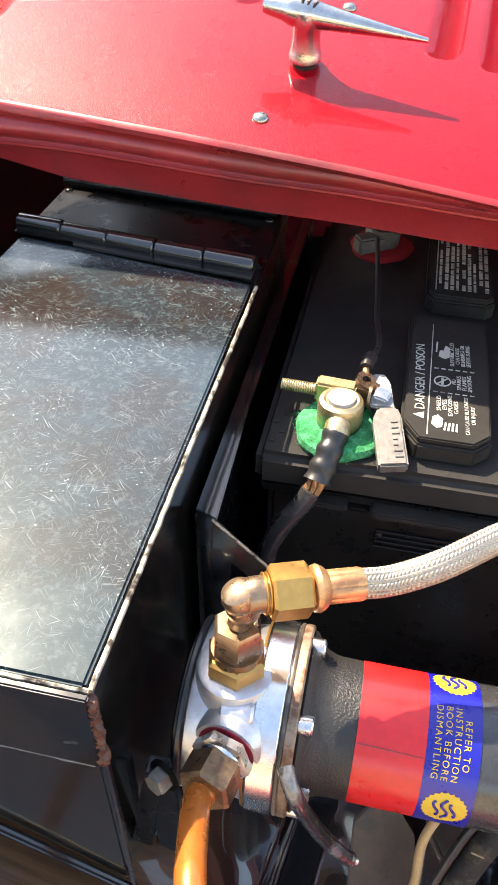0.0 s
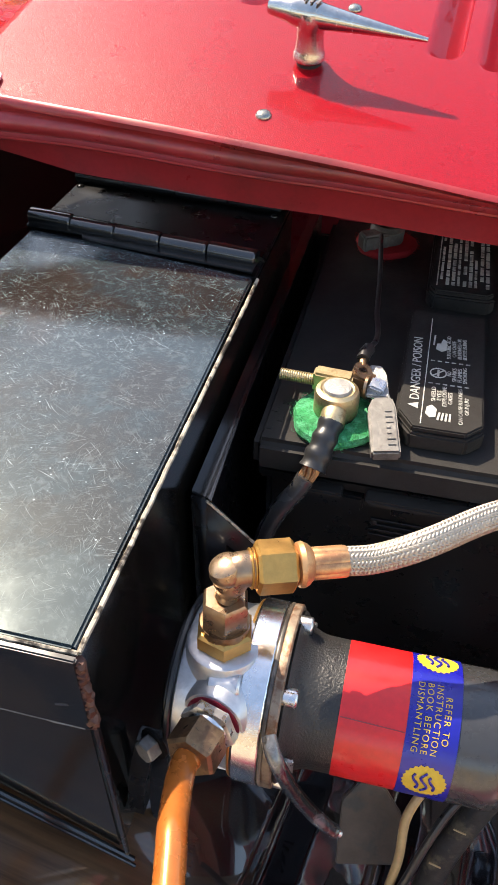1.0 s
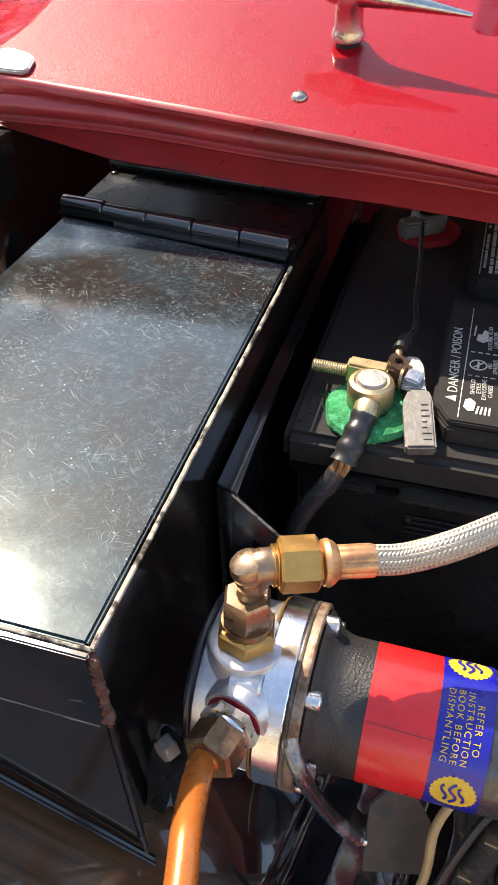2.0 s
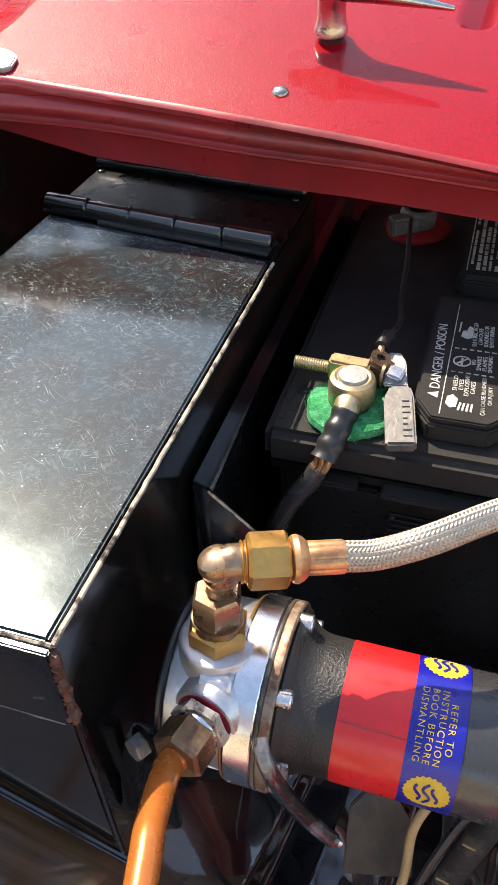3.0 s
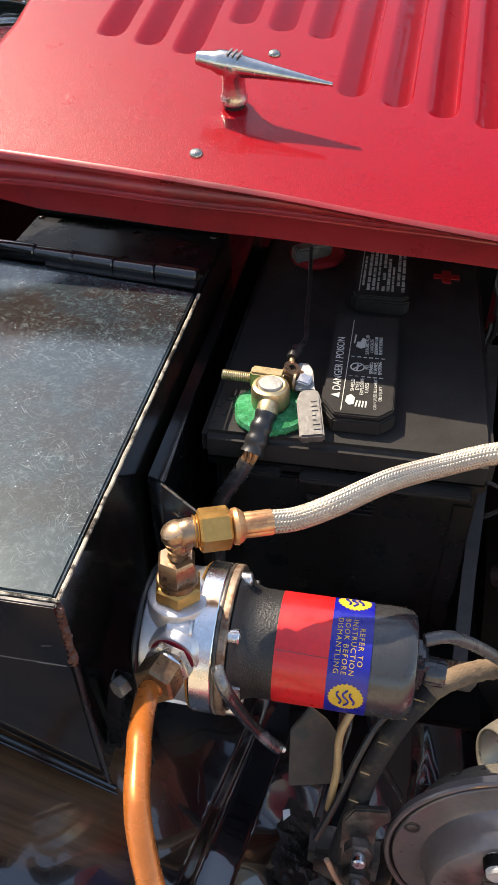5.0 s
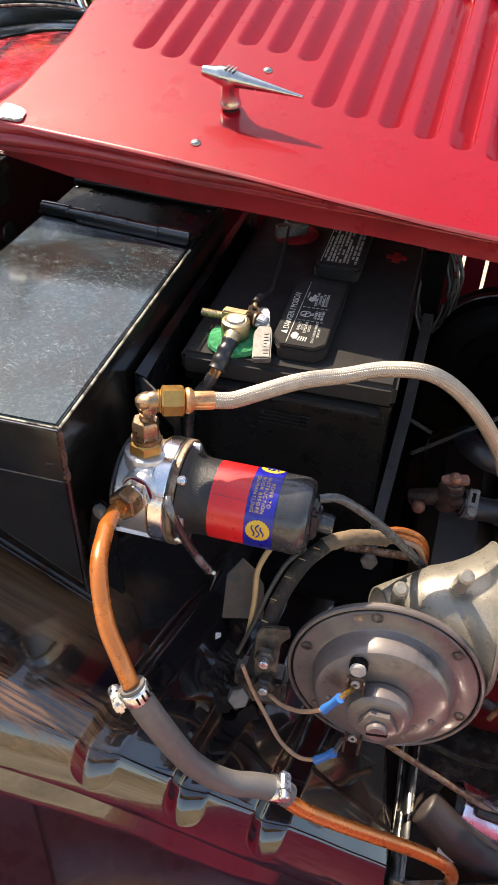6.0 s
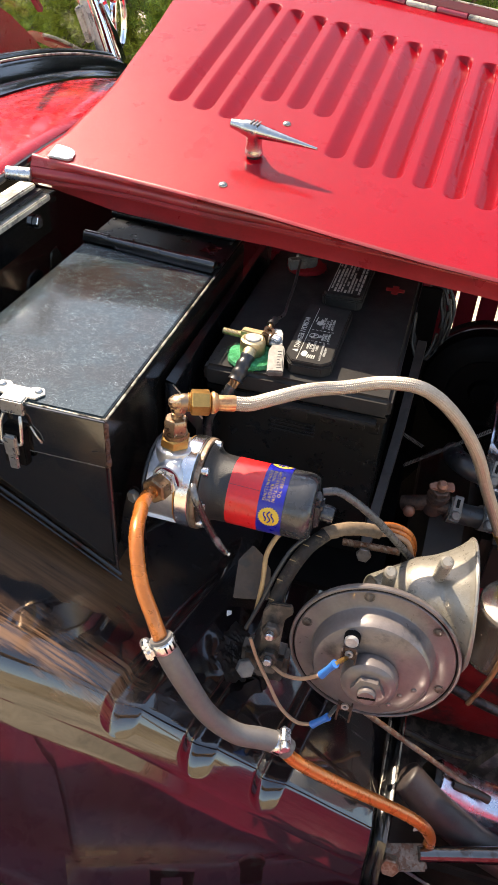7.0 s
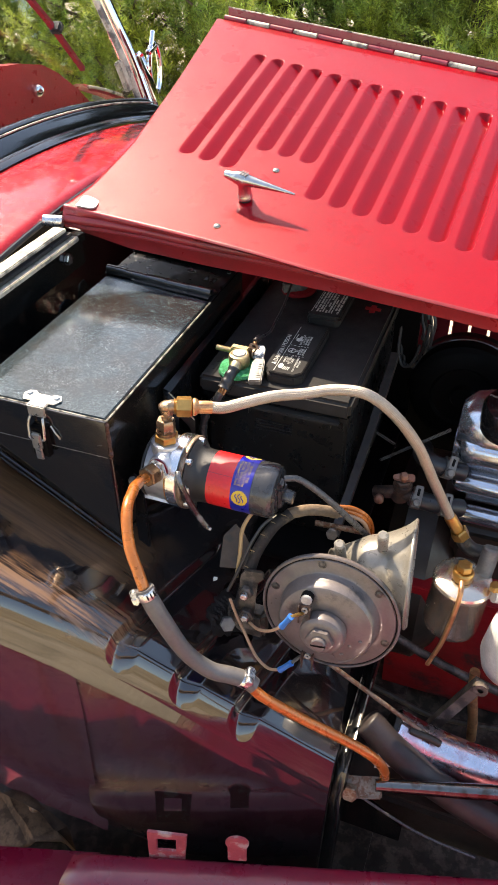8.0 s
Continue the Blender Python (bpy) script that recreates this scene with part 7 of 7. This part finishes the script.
part("wing_handle", merge(lathe([(0.0, 0.009), (0.0030, 0.009), (0.0055, 0.006), (0.0058, 0.0)], 18, WING_M), prism([(-0.0120, -0.0030), (-0.0050, -0.0046), (0.0050, -0.0046), (0.0115, -0.0052), (0.0130, 0.0), (0.0115, 0.0052), (0.0050, 0.0046), (-0.0050, 0.0046), (-0.0120, 0.0030)], 0.0035, WING_M, 0.001)), TAP_RED, tap, "coppery wing handle")
part("tap_screw", dome((0.2270, 0.2000, 0.6040), (-0.2, -0.9, 0.4), 0.0062, 0.0045, 14), TAP_RED, tap, "rusty screw head")


def worm_clip(p, d):
    """A hose band whose slotted tongue and screw stand towards the viewer."""
    m = ax(p, d, (0, -0.75, 0.65))
    cl = part("pipe_clip", lathe([(0.0100, -0.0055), (0.0130, -0.0055), (0.0130, 0.0055), (0.0100, 0.0055)], 30, m), LUG, hp, "dull steel pipe clip")
    part("clip_tongue", block(0.0126, 0.0146, -0.0150, 0.0110, -0.0050, 0.0050, 0.0018, 2, m), LUG, cl)
    part("clip_screw", lathe([(0.0, 0.0042), (0.0036, 0.0042), (0.0048, 0.0030), (0.0050, 0.0)], 18, m @ Matrix.Translation((0.0142, 0.0050, 0)) @ pose(0, 0, 0, 0, 90, 0)), LUG, cl)
    part("clip_slot", block(0.0144, 0.0149, -0.0115, -0.0030, -0.0016, 0.0016, 0.0003, 1, m), BLACK_DULL, cl)


worm_clip((0.2690, 0.2060, 0.6130), (0.95, 0.1, -0.12))
worm_clip((0.3010, 0.2130, 0.6050), (0.95, 0.2, -0.2))
worm_clip((0.2960, 0.2430, 0.6370), (0.9, 0.2, -0.3))
# dark round canister and coil of wire at the back of the bay
can = thing("heater_canister", (0.292, 0.52, 0.55), "large dull black round canister behind the engine", "canister")
CM = ax((0.2870, 0.505, 0.600), (0.04, -1, 0.05)) @ Matrix.Translation((0, 0, 0)) @ Matrix.Scale(0.83, 4)
part("drum", lathe([(0.0, 0), (0.085, 0.0), (0.092, 0.006), (0.092, 0.050), (0.0895, 0.058), (0.082, 0.063)], 56, CM), BLACK_DULL, can)
part("end_plate", lathe([(0.083, 0.0625), (0.078, 0.066), (0.055, 0.069), (0.050, 0.064), (0.022, 0.064), (0.018, 0.072), (0.0, 0.072)], 48, CM), BLACK_DULL, can, "stepped black end plate")
part("clamp_band", lathe([(0.0915, 0.025), (0.0938, 0.026), (0.0938, 0.036), (0.0915, 0.037)], 56, CM), BLACK, can)
coil = thing("cable_coil", (0.20, 0.5, 0.6), "coil of dark cable beside the battery", "cable")
rc = random.Random(3)
for k in range(5):
    c = Vector((0.205 + 0.002 * k, 0.468 + 0.004 * k, 0.672))
    pts = [c + Vector(((0.016 + 0.001 * k) * math.cos(a) + rc.gauss(0, 0.001), 0.012 * math.sin(a), (0.040 + 0.002 * k) * math.sin(a))) for a in span(0.3 * k, 0.3 * k + 6.1, 18)]
    part("cable_turn", tube(pts, 0.0024, 8, 3), (CABLE, LOOM, CABLE, CABLE, WIRE_GREY)[k % 5], coil)
def coil_spring(a, b, r, turns):
    a, b = Vector(a), Vector(b)
    m = ax(a, b - a)
    n = turns * 8
    return sweep([m @ Vector((r * math.cos(i * math.pi / 4), r * math.sin(i * math.pi / 4), (b - a).length * i / n)) for i in range(n + 1)], 0.00040, 5)


spring = thing("return_spring", (0.24, 0.27, 0.63), "thin steel return spring across the dark bay", "spring", "return springs")
part("spring", coil_spring((0.213, 0.270, 0.606), (0.290, 0.272, 0.671), 0.0017, 58), LUG, spring)
spring = thing("return_spring", (0.2, 0.27, 0.64), "short steel return spring behind the battery strap", "spring", "return springs")
part("spring", coil_spring((0.196, 0.270, 0.651), (0.228, 0.270, 0.635), 0.0017, 24), LUG, spring)

# ---- carburettor float chamber and linkage ----
fc = thing("float_chamber", (0.338, 0.125, 0.5), "plated round carburettor float chamber with a brass banjo", "float chamber")
FM = Matrix.Translation((0.3350, 0.1270, 0.5080)) @ pose(0, 0, 0, 0, 3, 0)
part("chamber", lathe([(0.0, 0), (0.0272, 0.0), (0.0304, 0.004), (0.0312, 0.012), (0.0312, 0.066), (0.0322, 0.0675), (0.0322, 0.071)], 52, FM), TIN, fc, "shiny plated chamber")
part("chamber_lid", lathe([(0.0322, 0.071), (0.0327, 0.0725), (0.0314, 0.0755), (0.025, 0.079), (0.0125, 0.081), (0.0, 0.0815)], 52, FM), TIN, fc, "polished lid")
BJ = FM @ Vector((-0.0020, -0.0050, 0.0815))
banjo = part("banjo", merge(lathe([(0.0, 0), (0.0105, 0), (0.0115, 0.002), (0.0115, 0.010), (0.0100, 0.012), (0.0, 0.012)], 32, Matrix.Translation(BJ)), hexnut(0.0150, 0.0090, Matrix.Translation(BJ + Vector((0, 0, 0.012))))), BRASS, fc, "brass banjo bolt")
part("overflow_pipe", tube([BJ + Vector((0.0, -0.010, 0.006)), BJ + Vector((0.0015, -0.0240, 0.0020)), BJ + Vector((0.0000, -0.0310, -0.0220)), BJ + Vector((-0.0060, -0.0340, -0.0700)), BJ + Vector((-0.0160, -0.0340, -0.1150))], 0.0027, 12, 8), COPPER, fc, "thin copper overflow pipe")
part("lid_neck", lathe([(0.0, 0), (0.0095, 0), (0.0095, 0.034), (0.0080, 0.036), (0.0, 0.036)], 28, ax(FM @ Vector((0.0190, 0.0140, 0.072)), (0.1, 0.4, 0.9))), LUG, fc)
part("feed_elbow", tube([E0 + ED * 0.032, E0 + ED * 0.046, E0 + ED * 0.052 + Vector((0.010, 0.0, -0.002)), E0 + ED * 0.052 + Vector((0.040, 0.004, 0.0))], 0.0085, 16, 6), GRIME, fc, "dark feed elbow")
carb = thing("carburettor", (0.42, 0.13, 0.45), "pale cast alloy carburettor body", "carburettor")
part("dashpot", lathe([(0.0, 0.12), (0.020, 0.118), (0.032, 0.108), (0.036, 0.094), (0.036, 0.05), (0.030, 0.030), (0.018, 0.020), (0.0, 0.018)], 44, Matrix.Translation((0.4020, 0.1000, 0.4680)) @ pose(0, 0, 0, 4, 6, 0)), CARB, carb, "pale domed carburettor body")
part("fuel_arm", tube([(0.372, 0.122, 0.578), (0.390, 0.128, 0.574), (0.420, 0.130, 0.570)], 0.0100, 16, 5), CARB, carb, "cast arm")
part("arm_bolt", hexnut(0.0110, 0.0080, Matrix.Translation((0.3720, 0.1200, 0.5860))), BRASS, carb, "brass arm bolt")
part("drain_pipe", tube([(0.374, 0.100, 0.470), (0.378, 0.098, 0.430), (0.386, 0.096, 0.385), (0.390, 0.094, 0.350)], 0.0060, 14, 6), COPPER, carb, "copper drain pipe")
link = thing("throttle_link", (0.36, 0.08, 0.42), "dark slotted throttle link bar", "lever")
part("bar", sweep([Vector((0.3300, 0.0560, 0.3800)), Vector((0.3540, 0.0580, 0.4420)), Vector((0.3790, 0.0610, 0.5030))], 0.0085, 4), GRIME, link)
part("pivot", lathe([(0.003, 0), (0.0075, 0), (0.0075, 0.008), (0.003, 0.008)], 20, ax((0.3800, 0.0560, 0.5050), (0, -1, 0.2))), GRIME, link)
part("lower_pivot", rod((0.3240, 0.0520, 0.3760), (0.3420, 0.0500, 0.3740), 0.0060, 14, 0.001), GRIME, link)

# lower right: chrome stay, polished pipe, chassis bracket
stay = thing("tie_bar", (0.35, -0.03, 0.41), "polished steel tie bar with a flattened end", "bar")
part("bar", tube([(0.2960, -0.0480, 0.4300), (0.3400, -0.0330, 0.4260), (0.4200, -0.0070, 0.4200), (0.6000, 0.0500, 0.4100)], lambda s: 0.0065 + 0.002 * min(1, s * 3), 18, 6), mat("dark_plated_steel", (0.20, 0.185, 0.17), 0.18, 1.0, var=0.25, vscale=60, bump=0.1, second=(0.10, 0.07, 0.055), sscale=60, samt=0.35), stay)
part("flat_end", block(-0.026, 0.018, -0.011, 0.011, -0.004, 0.004, 0.002, 2, Matrix.Translation((0.2860, -0.0520, 0.4250)) @ pose(0, 0, 0, 20, 2, 18)), RUSTY, stay, "rusty flattened end")
part("end_nut", hexnut(0.0160, 0.0100, ax((0.2730, -0.0590, 0.4250), (0, -0.9, 0.4))), RUSTY, stay)
ex = thing("exhaust_pipe", (0.36, 0.02, 0.40), "heat-blued polished steel pipe", "pipe")
part("pipe", tube([(0.2990, 0.0220, 0.4330), (0.3400, 0.0240, 0.4150), (0.4000, 0.0280, 0.4000), (0.5200, 0.0400, 0.3800)], 0.0235, 28, 6), mat("heat_tinted_steel", (0.74, 0.72, 0.78), 0.28, 1.0, var=0.2, vscale=20, bump=0.1, second=(0.55, 0.32, 0.36), sscale=12, samt=0.5), ex)
part("collar", lathe([(0.0, 0), (0.0185, 0), (0.0200, 0.003), (0.0195, 0.010), (0.014, 0.010)], 30, ax((0.2950, 0.0220, 0.4350), (0.92, 0.03, -0.38)) @ Matrix.Scale(0.95, 4)), CHASSIS, ex)
chassis = thing("chassis_rail", (0.4, 0.0, 0.35), "oily black chassis rail along the bay", "chassis")
part("rail", block(0.262, 1.0, -0.02, 0.045, 0.30, 0.36, 0.006), CHASSIS, chassis)
part("gusset", prism([(0, 0), (0.07, 0), (0.07, 0.03), (0.0, 0.085)], 0.003, ax((0.262, -0.045, 0.330), (0, -1, 0.05), (1, 0, 0)), 0.0006), BLACK, chassis)
part("inner_tube", tube([(0.2700, 0.0050, 0.4600), (0.2800, 0.0020, 0.4540), (0.3000, -0.004, 0.4400), (0.3290, -0.008, 0.4210), (0.3610, -0.012, 0.4040), (0.44, -0.020, 0.378), (0.6, -0.04, 0.35)], lambda s: 0.0165 * math.sqrt(max(0.04, 1 - (1 - min(1.0, s / 0.014)) ** 2)), 22, 10), mat("oily_brown_tube", (0.030, 0.021, 0.019), 0.5, var=0.4, vscale=40, bump=0.7, bscale=90, dust=0.2, dust_col=(0.09, 0.065, 0.055), dscale=60), chassis, "thick oily brown tube")
single("white_tab", prism([(0, 0), (0.018, 0.004), (0.010, 0.032), (0.004, 0.026)], 0.0015, ax((0.2900, -0.0240, 0.4210), (0.2, -0.95, 0.3), (1, 0, 0.1)), 0.0003), WHITE_PLASTIC, "pale plastic tab beside the fuel pipe", "tab")
single("lower_cable", tube([(0.262, -0.050, 0.412), (0.279, -0.050, 0.403), (0.347, -0.050, 0.368), (0.412, -0.050, 0.357)], 0.0015, 8, 6), WIRE_GREY, "thin grey cable low in the bay", "cable")

# ---- windscreen ----
ws = thing("windscreen", (-0.41, 0.4, 0.86), "folding windscreen with a chrome frame", "windscreen")
POST = [Vector((-0.400, 0.905, 0.825)), Vector((-0.430, 0.902, 0.915)), Vector((-0.462, 0.889, 1.000)), Vector((-0.52, 0.870, 1.160)), Vector((-0.57, 0.85, 1.30))]
part("frame_post", tube(POST, 0.0105, 16, 6), CHROME, ws, "chrome windscreen post")
part("inner_frame", tube([p + Vector((-0.002, -0.028, 0.0)) for p in POST], 0.0075, 12, 6), PALE_METAL, ws, "pale inner frame")
pane = bmesh.new()
q = [(-0.408, -0.2, 0.868), (-0.408, 0.872, 0.845), (-0.572, 0.830, 1.30), (-0.572, -0.2, 1.32)]
lo = [pane.verts.new(p) for p in q]
hi = [pane.verts.new((p[0] - 0.005, p[1], p[2])) for p in q]
pane.faces.new(lo)
pane.faces.new(hi[::-1])
for i in range(4):
    j = (i + 1) % 4
    pane.faces.new((lo[i], hi[i], hi[j], lo[j]))
gl = part("glass_pane", pane, GLASS, ws, "clear flat glass", smooth=False)
gl.visible_shadow = False
part("wiper_blade", sweep([Vector((-0.424, 0.722, 0.926)), Vector((-0.424, 0.640, 1.010)), Vector((-0.424, 0.560, 1.080))], 0.0052, 4), MAROON, ws, "dark red wiper blade")
part("wiper_clip", block(-0.010, 0.010, -0.009, 0.009, -0.006, 0.006, 0.003, 2, Matrix.Translation((-0.420, 0.655, 0.998)) @ pose(0, 0, 0, 45, 0, 0)), CABLE, ws)
br = part("post_bracket", block(-0.008, 0.008, -0.013, 0.013, -0.055, 0.05, 0.005, 3, Matrix.Translation((-0.408, 0.918, 0.870)) @ pose(0, 0, 0, 8, -16, 0)), CHROME, ws, "chrome bracket at the foot of the post")
ringp = [Vector((-0.405, 0.948 + 0.022 * math.cos(a), 0.885 + 0.042 * math.sin(a))) for a in span(0, 2 * math.pi, 24)]
part("bracket_loop", sweep(ringp, 0.0055, 10), CHROME, br, "chrome bracket loop")
part("wing_screw", merge(rod((-0.405, 0.938, 0.920), (-0.405, 0.952, 0.948), 0.0048, 12, 0.001), rod((-0.405, 0.925, 0.915), (-0.405, 0.955, 0.922), 0.006, 12, 0.002)), CHROME, br)
part("hinge_plate", block(-0.006, 0.006, -0.008, 0.008, -0.026, 0.026, 0.002, 2, Matrix.Translation((-0.414, 0.840, 0.892)) @ pose(0, 0, 0, 10, -14, 0)), PALE_METAL, ws)

# cockpit trim seen through the glass
def trim_bm():
    prof = ((0.40, 0.955), (0.55, 0.955), (0.64, 0.945), (0.70, 0.932), (0.745, 0.910), (0.80, 0.872), (0.86, 0.822), (0.90, 0.78))
    return merge(grid(lambda k, u: (-0.49 - 0.10 * u, prof[int(k)][0], prof[int(k)][1] - 0.02 * u * u), list(range(len(prof))), span(0, 1, 5)), grid(lambda k, u: (-0.49 + 0.004 * math.sin(u * 3.1), prof[int(k)][0], prof[int(k)][1] - 0.25 * u), list(range(len(prof))), span(0, 1, 8)))


cock = thing("cockpit_trim", (-0.5, 0.6, 0.8), "red leather cockpit trim behind the windscreen", "car trim")
part("trim_roll", trim_bm(), LEATHER, cock, angle=70)
part("stud", lathe([(0.0, 0.012), (0.006, 0.011), (0.010, 0.006), (0.011, 0.0), (0.0, 0.0)], 24, ax((-0.484, 0.665, 0.900), (1, -0.3, 0.3))), CHROME, cock, "chrome stud")
def fold_bm():
    return grid(lambda a, y: (-0.50 + 0.03 * math.cos(a) * 0.6, y, 0.885 - 0.55 * (y - 0.82) ** 1.2 + 0.012 * math.sin(a) - 0.02), span(0, math.pi, 10), span(0.822, 1.0, 12))


part("trim_fold", fold_bm(), LEATHER, cock, "folded red trim edge")
part("trim_piping", sweep([Vector((-0.485, y, 0.872 - 0.5 * (y - 0.82) ** 1.2)) for y in span(0.825, 0.95, 10)], 0.003, 8), PALE_METAL, cock)
